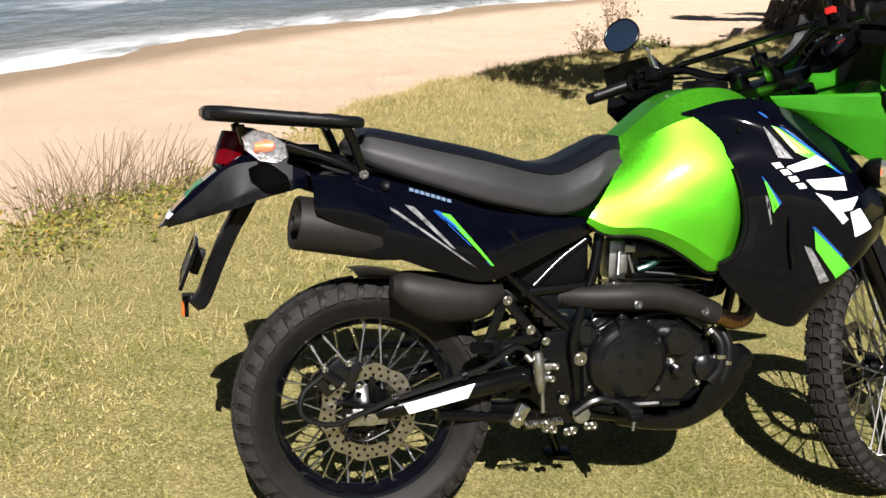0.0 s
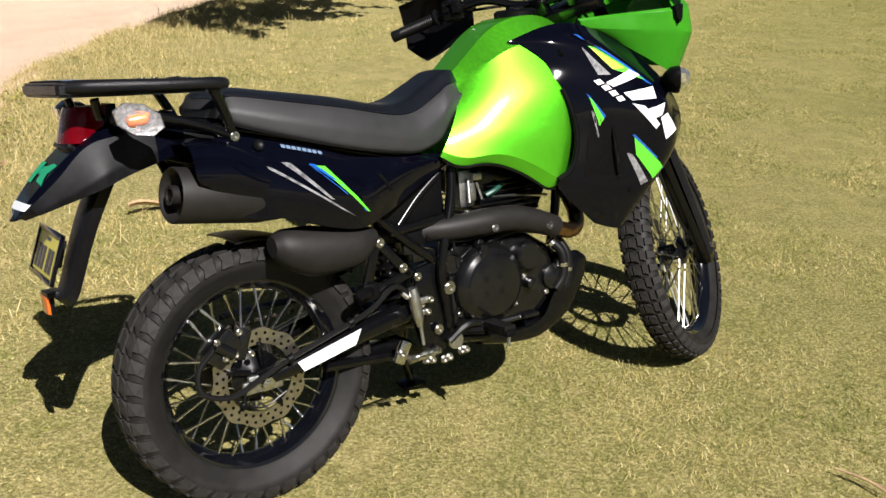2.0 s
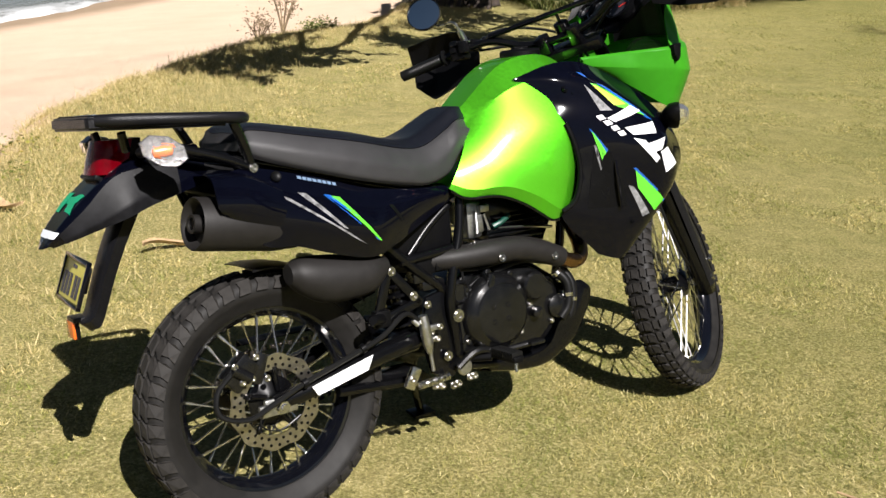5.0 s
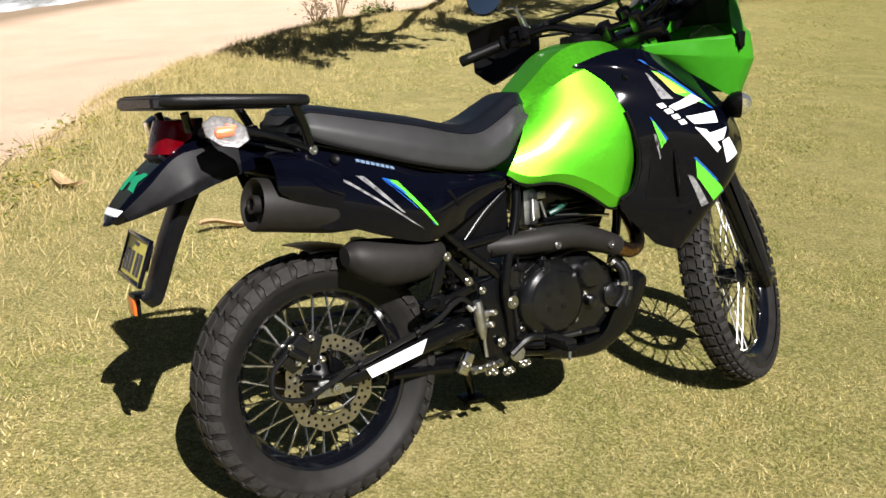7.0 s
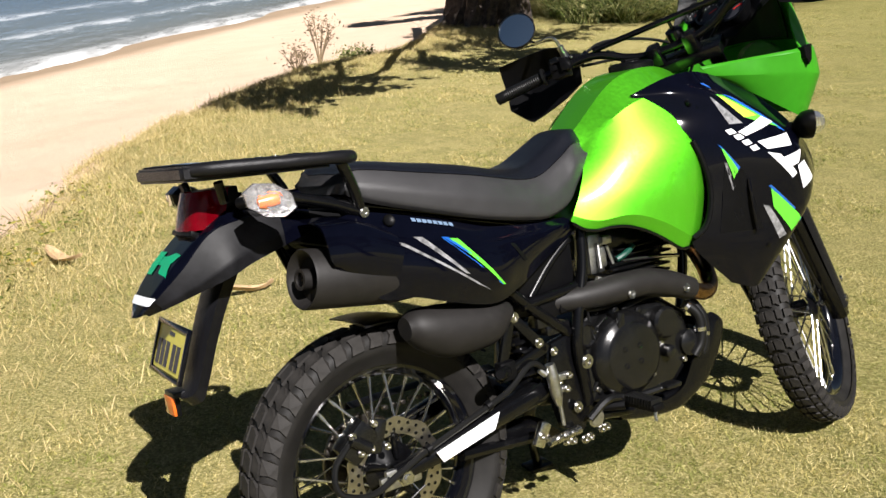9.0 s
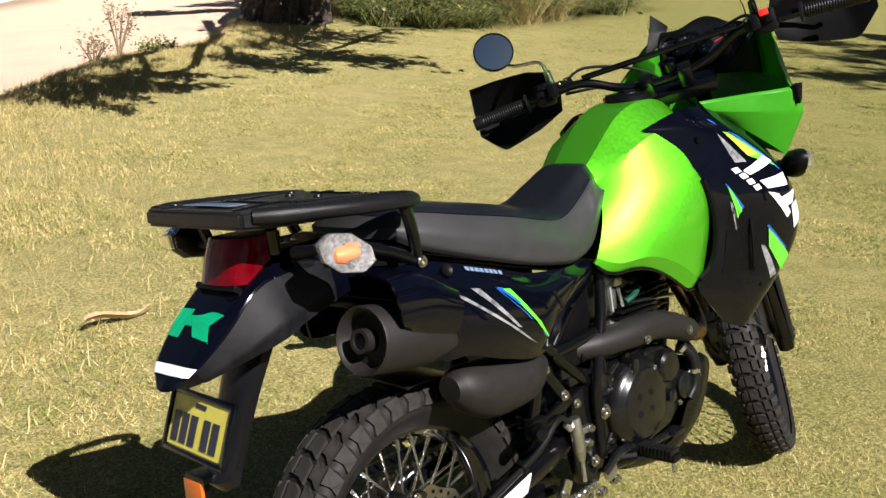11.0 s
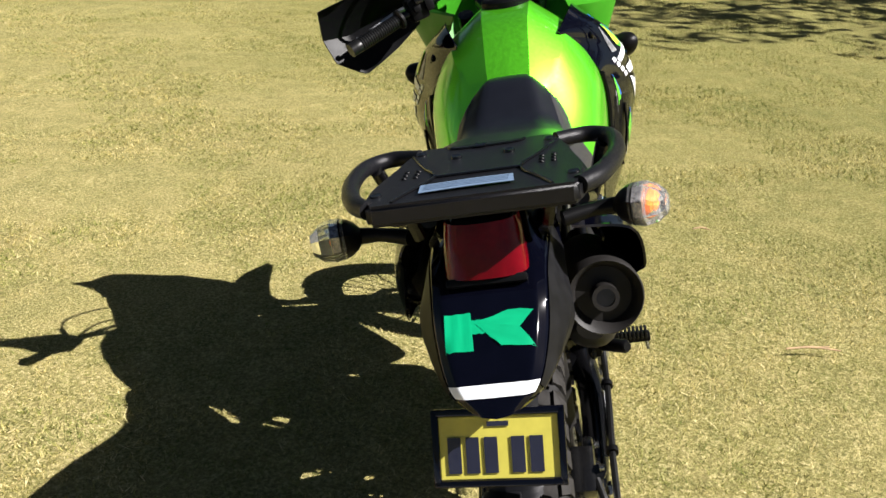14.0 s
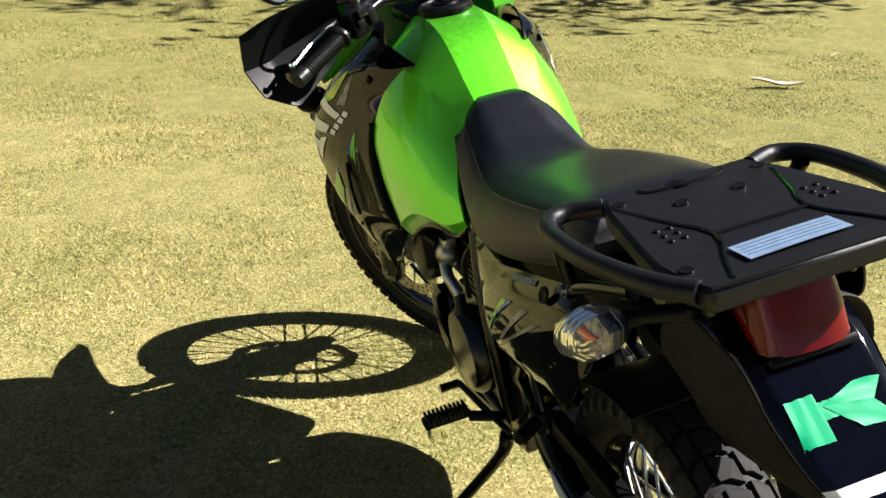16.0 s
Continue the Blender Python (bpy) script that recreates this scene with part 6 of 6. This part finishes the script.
def fork_leg(s):
    y = s * 0.098
    b = Vector((FRONT.x, y, FRONT.z))
    leg = part("fork_leg", merge(tube([b - AX * 0.055, b + AX * 0.03, b + AX * 0.20, b + AX * 0.40], [0.024, 0.033, 0.030, 0.030], 14), tube([b + AX * 0.40, b + AX * 0.87], 0.0205, 14), box(tuple(b - AX * 0.01 + FX * 0.0), (0.060, 0.050, 0.085), 0.014, Matrix.Rotation(-RAKE, 4, 'Y'))), SATIN, bike, "black front fork leg", m=STEER_W)
    GG = [[tuple(b + AX * a + FX * (0.034 * math.cos(t)) + Vector((0, s * 0.045 * math.sin(t) * w, 0))) for t in np.linspace(-0.5, 2.4, 7)] for a, w in ((-0.02, 0.75), (0.10, 0.85), (0.24, 0.95), (0.36, 1.0), (0.44, 0.9))]
    part("fork_guard", skin(surface(GG, 20, 14), 0.003 * s), GUARD, leg, "black plastic fork guard", m=STEER_W)
    many("fork_bolt", [bolt(tuple(b + AX * 0.055 + FX * 0.022 + Vector((0, s * 0.036, 0))), (0.3, s, 0), 0.008, 0.006), bolt(tuple(b + Vector((0, s * 0.028, 0))), (0, s, 0), 0.012, 0.01)], BOLT, leg, m=STEER_W)


both(fork_leg)
part("front_axle", tube([(FRONT.x, -0.115, FRONT.z), (FRONT.x, 0.115, FRONT.z)], 0.010, 10), STEEL, bike, m=STEER_W)
part("front_caliper", merge(box((FRONT.x - 0.085, 0.075, FRONT.z + 0.085), (0.05, 0.05, 0.09), 0.010), tube([(FRONT.x - 0.05, 0.09, FRONT.z + 0.06), (FRONT.x - 0.01, 0.098, FRONT.z + 0.02)], 0.012, 8)), ENGINE, bike, "black front brake caliper", m=STEER_W)
many("front_brake_hose", [tube([(FRONT.x - 0.10, 0.09, FRONT.z + 0.12), (FRONT.x - 0.16, 0.10, FRONT.z + 0.25), (FRONT.x - 0.14, 0.09, FRONT.z + 0.42), (FRONT.x - 0.22, 0.07, FRONT.z + 0.60)], 0.005, 8), tube([(FRONT.x - 0.02, -0.08, FRONT.z + 0.03), (FRONT.x - 0.14, -0.09, FRONT.z + 0.12), (FRONT.x - 0.20, -0.085, FRONT.z + 0.28), (FRONT.x - 0.20, -0.07, FRONT.z + 0.50)], 0.005, 8)], HOSE, bike, "black front brake hose", m=STEER_W)
FG = np.array([[(x + 0.02 * (abs(v) > 0.9), w * v, z - drop * abs(v) ** 2.2) for v in (-1.0, -0.75, -0.35, 0.0, 0.35, 0.75, 1.0)]
               for x, z, w, drop in ((1.20, 0.835, 0.060, 0.05), (1.32, 0.872, 0.085, 0.06), (1.45, 0.872, 0.090, 0.06), (1.57, 0.843, 0.072, 0.05), (1.66, 0.803, 0.040, 0.03), (1.710, 0.775, 0.004, 0.004))])
part("front_mudguard", skin(surface(FG, 36, 16), 0.004), BLACK, bike, "black raised front mudguard with a pointed tip", m=STEER_W)

# engine
eng = part("crankcase", merge(prism([(0.50, 0.50), (0.58, 0.545), (0.80, 0.535), (0.90, 0.47), (0.91, 0.36), (0.84, 0.30), (0.69, 0.285), (0.50, 0.31), (0.46, 0.40)], -0.095, 0.10, 0.015, 3), prism([(0.52, 0.49), (0.60, 0.53), (0.78, 0.525), (0.86, 0.46), (0.87, 0.37), (0.80, 0.315), (0.68, 0.30), (0.53, 0.33)], -0.122, -0.09, 0.010, 3)), ENGINE, bike, "black engine crankcase")
cover = part("clutch_cover", merge(lathe([(0.108, 0.0), (0.108, 0.014), (0.102, 0.024), (0.094, 0.034), (0.084, 0.038), (0.080, 0.044), (0.072, 0.046), (0.0001, 0.047)], 56, (0.640, -0.118, 0.425), (0, -1, 0)), prism([(0.600, 0.462), (0.622, 0.462), (0.626, 0.536), (0.604, 0.540)], -0.158, -0.120, 0.006)), ENGINE, eng, "round black clutch cover")
many("cover_dimple", [lathe([(0.0075, 0.0), (0.0060, 0.003), (0.0045, 0.0005), (0.0001, 0.0005)], 14, (0.632 + 0.032 * math.cos(t), -0.1648, 0.428 + 0.030 * math.sin(t)), (0, -1, 0)) for t in (0.7, 2.4, 3.9, 5.6)], ENGINE, cover)
part("cover_pod", lathe([(0.034, 0.0), (0.034, 0.012), (0.026, 0.018), (0.022, 0.013), (0.0001, 0.013)], 28, (0.528, -0.112, 0.498), (0, -1, 0)), ENGINE, eng)
many("cover_lug", [*[lathe([(0.010, 0.0), (0.010, 0.012), (0.006, 0.014)], 10, (0.64 + 0.112 * math.cos(t), -0.115, 0.425 + 0.112 * math.sin(t)), (0, -1, 0)) for t in np.arange(9) * 0.698 + 0.3]], ENGINE, eng)
many("case_bolt", [*[bolt(p, (0, -1, 0), 0.0055, 0.006) for p in ((0.728, -0.124, 0.352), (0.765, -0.124, 0.42), (0.77, -0.124, 0.50), (0.545, -0.124, 0.36), (0.84, -0.124, 0.36), (0.62, -0.124, 0.305))]], BOLT, eng, "bright cover bolt")
part("left_cover", lathe([(0.10, 0.0), (0.10, 0.03), (0.088, 0.045), (0.0001, 0.050)], 40, (0.70, 0.10, 0.41), (0, 1, 0)), ENGINE, eng, "round black generator cover")
part("oil_filter_cover", lathe([(0.040, 0.0), (0.040, 0.025), (0.034, 0.032), (0.0001, 0.034)], 24, (0.772, -0.118, 0.475), (0, -1, 0)), ENGINE, eng)
part("water_pump", merge(lathe([(0.034, 0.0), (0.034, 0.022), (0.02, 0.03), (0.0001, 0.032)], 20, (0.862, -0.11, 0.40), (0, -1, 0)), lathe([(0.016, 0), (0.016, 0.03), (0.010, 0.034)], 14, (0.775, -0.118, 0.40), (0, -1, 0))), ENGINE, eng)
cyl = [box((0.745 - 0.10 * 0 + 0.03 * k / 9, 0.0, 0.545 + 0.016 * k), (0.20, 0.19, 0.006), 0.002) for k in range(8)]
part("cylinder", box((0.75, 0, 0.60), (0.16, 0.15, 0.14), 0.01), ENGINE, eng, "black finned cylinder")
many("cooling_fin", cyl, ENGINE, eng)
part("cylinder_head", merge(box((0.77, 0, 0.695), (0.22, 0.17, 0.07), 0.016), box((0.79, 0, 0.735), (0.16, 0.13, 0.03), 0.012)), SATIN, eng, "black cylinder head")
many("cooling_fin", [box((0.745, -0.090, 0.625 + 0.016 * k), (0.13, 0.02, 0.004), 0.001) for k in range(4)], SATIN, eng)
part("head_pipe_clip", merge(tube([(0.69, -0.10, 0.645), (0.80, -0.105, 0.635), (0.88, -0.10, 0.622)], 0.005, 8)), STEEL, eng)
part("carburettor", merge(box((0.625, -0.055, 0.675), (0.05, 0.06, 0.10), 0.012), tube([(0.60, -0.02, 0.69), (0.69, -0.01, 0.70)], 0.030, 14), box((0.635, -0.082, 0.665), (0.026, 0.024, 0.05), 0.006), tube([(0.625, -0.09, 0.70), (0.62, -0.098, 0.64)], 0.005, 8), box((0.650, -0.085, 0.705), (0.03, 0.03, 0.02), 0.004), tube([(0.61, -0.09, 0.615), (0.64, -0.10, 0.60)], 0.008, 8), tube([(0.645, -0.10, 0.69), (0.66, -0.10, 0.645)], 0.004, 8)), ALU, bike, "bright cast carburettor")
part("breather_hose", merge(tube([(0.672, -0.10, 0.652), (0.70, -0.104, 0.662), (0.73, -0.10, 0.676)], 0.0075, 8)), TEALHOSE, bike, "green-black breather hose")
many("engine_hose", [tube([(0.87, -0.115, 0.500), (0.895, -0.135, 0.46), (0.890, -0.140, 0.40), (0.865, -0.135, 0.365)], 0.014, 10), tube([(0.905, -0.10, 0.50), (0.925, -0.12, 0.45), (0.915, -0.125, 0.38), (0.885, -0.115, 0.33)], 0.014, 10), tube([(0.66, -0.105, 0.53), (0.75, -0.115, 0.545), (0.83, -0.11, 0.53)], 0.007, 8), tube([(0.545, -0.115, 0.555), (0.60, -0.12, 0.55), (0.70, -0.115, 0.556)], 0.005, 8), tube([(0.56, -0.10, 0.62), (0.545, -0.125, 0.50), (0.575, -0.13, 0.43), (0.53, -0.125, 0.36)], 0.0032, 6)], HOSE, bike, "black coolant hose")
many("hose_clamp", [*[lathe([(0.0145, -0.005), (0.0165, -0.005), (0.0165, 0.005), (0.0145, 0.005)], 14, p, d) for p, d in (((0.893, -0.138, 0.43), (0.0, 0, 1)), ((0.919, -0.124, 0.41), (0.1, 0, 1)), ((0.872, -0.118, 0.49), (0.5, -0.4, -0.7)))]], STEEL, bike, "steel hose clamp")
# skid plate
SK = []
for x, z, w in ((0.985, 0.438, 0.115), (1.000, 0.415, 0.125), (0.975, 0.360, 0.13), (0.930, 0.298, 0.13), (0.870, 0.258, 0.125), (0.81, 0.236, 0.12), (0.72, 0.238, 0.11), (0.64, 0.252, 0.10)):
    e = 0.075 if x > 0.9 else 0.05
    SK.append([(x - e * 0.9, -w, z + e * 0.75 if x < 0.95 else z + e * 0.2), (x - e * 0.4, -w, z + 0.016), (x, -w * 0.85, z), (x, 0, z - 0.012), (x, w * 0.85, z), (x - e * 0.4, w, z + 0.016), (x - e * 0.9, w, z + e * 0.75 if x < 0.95 else z + e * 0.2)])
part("skid_plate", skin(surface(SK, 40, 30), 0.004), SATIN, bike, "black plastic skid plate")

# chassis tubes and foot controls
frame_t = [
    [(0.562, -0.108, 0.745), (0.545, -0.118, 0.655), (0.512, -0.125, 0.560), (0.497, -0.125, 0.475), (0.510, -0.118, 0.395), (0.52, -0.11, 0.33)],
    [(0.562, 0.108, 0.745), (0.545, 0.118, 0.655), (0.512, 0.125, 0.560), (0.497, 0.125, 0.475), (0.510, 0.118, 0.395), (0.52, 0.11, 0.33)],
    [(0.50, -0.105, 0.505), (0.40, -0.110, 0.585), (0.31, -0.112, 0.665), (0.22, -0.110, 0.74)],
    [(0.50, 0.105, 0.505), (0.40, 0.110, 0.585), (0.31, 0.112, 0.665), (0.22, 0.110, 0.74)],
    [(0.36, -0.11, 0.605), (0.45, -0.112, 0.612), (0.53, -0.112, 0.618)],
    [(0.545, -0.085, 0.735), (0.47, -0.085, 0.680), (0.40, -0.090, 0.615)],
    [(0.93, 0.0, 0.98), (0.98, 0.0, 0.75), (1.00, 0.0, 0.60), (0.96, 0.0, 0.42)],
    [(0.96, -0.09, 0.42), (0.88, -0.10, 0.29), (0.70, -0.10, 0.27), (0.50, -0.10, 0.30)], [(0.96, 0.09, 0.42), (0.88, 0.10, 0.29), (0.70, 0.10, 0.27), (0.50, 0.10, 0.30)],
    [(0.55, -0.10, 0.76), (0.3, -0.10, 0.82), (0.0, -0.10, 0.90), (-0.2, -0.09, 0.95)], [(0.55, 0.10, 0.76), (0.3, 0.10, 0.82), (0.0, 0.10, 0.90), (-0.2, 0.09, 0.95)],
]
frame_o = part("frame", merge(*[tube(c, 0.0135, 10) for c in frame_t], prism([(0.43, 0.50), (0.53, 0.52), (0.54, 0.33), (0.50, 0.27), (0.44, 0.29), (0.41, 0.40)], -0.112, -0.088, 0.005), prism([(0.43, 0.50), (0.53, 0.52), (0.54, 0.33), (0.50, 0.27), (0.44, 0.29), (0.41, 0.40)], 0.088, 0.112, 0.005)), SATIN, bike, "satin black steel frame")
many("frame_bolt", [*[bolt(p, (0, -1, 0), r, 0.007) for p, r in (((0.322, -0.128, 0.590), 0.009), ((0.385, -0.124, 0.515), 0.009), ((0.425, -0.124, 0.485), 0.008), ((0.512, -0.135, 0.440), 0.013), ((0.430, -0.125, 0.41), 0.006), ((0.478, -0.122, 0.335), 0.010), ((0.36, -0.12, 0.30), 0.009))]], BOLT, frame_o, "bright frame bolt")
part("pivot_cap", lathe([(0.023, 0.0), (0.023, 0.004), (0.019, 0.008), (0.0001, 0.009)], 24, (0.523, -0.128, 0.297), (0, -1, 0)), ALU, frame_o, "grey pivot cap")


def hanger(s):
    P = [(0.317, 0.596), (0.400, 0.498), (0.272, 0.462)]
    bars = []
    for i, j in ((0, 1), (1, 2), (2, 0)):
        (x0, z0), (x1, z1) = P[i], P[j]
        L = math.hypot(x1 - x0, z1 - z0)
        bars.append(box(((x0 + x1) / 2, -0.119, (z0 + z1) / 2), (L + 0.022, 0.013, 0.026), 0.006, Matrix.Rotation(-math.atan2(z1 - z0, x1 - x0), 4, 'Y')))
    b = merge(*bars)
    if s > 0:
        b.transform(Matrix.Diagonal((1, -1, 1, 1)))
        bmesh.ops.reverse_faces(b, faces=b.faces)
    h = part("peg_hanger", b, SATIN, bike, "black triangular footpeg hanger")
    part("passenger_peg", merge(lathe([(0.010, 0.0), (0.014, 0.01), (0.014, 0.085), (0.010, 0.09)], 12, (0.285, s * 0.125, 0.475), (-0.55, s * 0.55, 0.15)), box((0.285, s * 0.122, 0.475), (0.045, 0.03, 0.045), 0.008)), BLACK, h, "folded black passenger peg")
    yo = 0.028 if s > 0 else 0.0
    rub = [box((0.615, s * (0.155 + yo + 0.0095 * i), 0.327), (0.036, 0.0065, 0.020), 0.002) for i in range(10)]
    peg = part("footpeg", merge(box((0.615, s * (0.198 + yo), 0.317), (0.034, 0.105, 0.018), 0.006), tube([(0.56, s * 0.11, 0.31), (0.60, s * (0.150 + yo), 0.312)], 0.012, 8)), BLACK, bike, "ribbed black rubber footpeg")
    many("rubber_rib", rub, HOSE, peg)
    part("peg_tip", tube([(0.612, s * (0.240 + yo), 0.315), (0.608, s * (0.243 + yo), 0.285)], [0.005, 0.004], 8), SILVER, peg, "bright feeler under the peg")


both(hanger)
part("brake_pedal", merge(tube([(0.50, -0.132, 0.30), (0.56, -0.140, 0.335), (0.64, -0.150, 0.322), (0.72, -0.165, 0.325)], [0.010, 0.011, 0.009, 0.009], 8), box((0.735, -0.17, 0.328), (0.05, 0.035, 0.012), 0.004)), ENGINE, bike, "black brake pedal")
mc_ = part("brake_cylinder", merge(tube([(0.400, -0.135, 0.462), (0.404, -0.135, 0.43), (0.410, -0.135, 0.385), (0.414, -0.135, 0.360)], [0.012, 0.015, 0.014, 0.008], 12), tube([(0.416, -0.135, 0.36), (0.420, -0.135, 0.31)], 0.005, 8), box((0.428, -0.135, 0.425), (0.045, 0.012, 0.016), 0.004), box((0.418, -0.135, 0.395), (0.045, 0.012, 0.014), 0.004), tube([(0.385, -0.135, 0.44), (0.372, -0.13, 0.455)], 0.007, 8)), ALU, bike, "bright aluminium brake cylinder")
many("cylinder_bolt", [bolt(p, (0, -1, 0), 0.0065, 0.008) for p in ((0.446, -0.142, 0.425), (0.436, -0.142, 0.395))], BOLT, mc_)
spring_pts = [(0.375 + 0.10 * t, -0.125 + 0.009 * math.cos(t * 88), 0.277 + 0.006 * t + 0.009 * math.sin(t * 88)) for t in np.linspace(0, 1, 120)]
part("return_spring", tube(spring_pts, 0.0022, 5, 240), STEEL, bike, "bright coil spring")
part("linkage", box((0.365, -0.118, 0.30), (0.03, 0.015, 0.06), 0.005, Matrix.Rotation(radians(30), 4, 'Y')), STEEL, bike, "bright linkage arm")
many("linkage_bolt", [bolt(p, (0, -1, 0), 0.008, 0.01) for p in ((0.455, -0.115, 0.258), (0.435, -0.115, 0.262), (0.492, -0.115, 0.250), (0.508, -0.115, 0.252), (0.36, -0.122, 0.298), (0.545, -0.118, 0.262), (0.56, -0.118, 0.262))], BOLT, bike, "bright linkage bolt")
part("shock_absorber", merge(tube([(0.43, 0, 0.36), (0.40, 0, 0.62)], 0.022, 14), tube([(0.425 - 0.02 * t + 0.034 * math.cos(t * 44), 0.034 * math.sin(t * 44), 0.40 + 0.19 * t) for t in np.linspace(0, 1, 90)], 0.006, 6, 180)), SATIN, bike, "black shock absorber with coil spring")
part("airbox", merge(prism([(0.36, 0.68), (0.54, 0.735), (0.545, 0.62), (0.40, 0.605), (0.34, 0.64)], -0.095, 0.095, 0.012, 3), box((0.46, -0.098, 0.585), (0.10, 0.03, 0.05), 0.006), box((0.475, -0.116, 0.578), (0.02, 0.006, 0.025), 0.002)), BLACK, bike, "black plastic airbox")
part("electrics", merge(box((0.43, -0.09, 0.56), (0.06, 0.04, 0.04), 0.006), box((0.46, -0.09, 0.53), (0.07, 0.04, 0.025), 0.005)), ENGINE, bike, "black electrical box under the airbox")
part("swing_linkage", merge(prism([(0.22, 0.31), (0.44, 0.30), (0.50, 0.245), (0.30, 0.255)], -0.03, 0.03, 0.008), tube([(0.17, -0.07, 0.30), (0.42, -0.05, 0.27)], 0.014, 8)), SATIN, bike, "dark suspension linkage")
part("tail_tray", merge(prism([(-0.25, 0.935), (0.20, 0.86), (0.36, 0.80), (0.36, 0.74), (0.05, 0.79), (-0.22, 0.87)], -0.09, 0.09, 0.01)), BLACK, bike, "black tray under the seat")
# left side: coolant tank, thermostat, gear pedal, side stand
part("coolant_tank", merge(prism([(0.80, 0.69), (0.93, 0.68), (0.95, 0.55), (0.86, 0.52), (0.79, 0.58)], 0.095, 0.165, 0.014, 3), lathe([(0.018, 0.0), (0.018, 0.014), (0.0001, 0.016)], 16, (0.84, 0.13, 0.69), (0, 0, 1))), BLACK, bike, "black coolant tank beside the engine")
part("thermostat_housing", merge(lathe([(0.030, 0.0), (0.032, 0.010), (0.026, 0.028), (0.016, 0.034), (0.0001, 0.035)], 20, (0.775, 0.110, 0.615), (0, 1, 0.2)), box((0.765, 0.118, 0.648), (0.045, 0.030, 0.022), 0.006), tube([(0.775, 0.13, 0.60), (0.740, 0.135, 0.575), (0.715, 0.125, 0.540)], 0.013, 12)), ALU, bike, "bright cast thermostat housing")
many("left_hose", [tube([(0.97, 0.12, 0.70), (0.90, 0.155, 0.70), (0.82, 0.155, 0.665), (0.78, 0.135, 0.640)], 0.015, 10), tube([(0.715, 0.125, 0.540), (0.70, 0.130, 0.49), (0.74, 0.125, 0.44)], 0.013, 10), tube([(0.62, 0.09, 0.70), (0.66, 0.115, 0.64), (0.67, 0.115, 0.55)], 0.006, 8)], HOSE, bike, "black coolant hose")
part("gear_pedal", merge(tube([(0.50, 0.125, 0.31), (0.58, 0.145, 0.325), (0.70, 0.165, 0.335)], 0.0075, 8), lathe([(0.010, 0), (0.010, 0.045)], 10, (0.70, 0.165, 0.335), (0, 1, 0))), SATIN, bike, "black gear pedal")
ST_FOOT = BIKE.inverted() @ Vector((0.30, 2.88, 0.012))
part("side_stand", merge(tube([(0.52, 0.125, 0.29), (0.525, 0.15, 0.24), tuple(ST_FOOT)], [0.017, 0.013, 0.012], 10), box(tuple(ST_FOOT), (0.075, 0.055, 0.010), 0.004, Matrix.Rotation(radians(11), 4, 'X')), tube([(0.54, 0.125, 0.30), (0.535, 0.145, 0.235)], 0.006, 8)), SATIN, bike, "black side stand holding the motorcycle up")
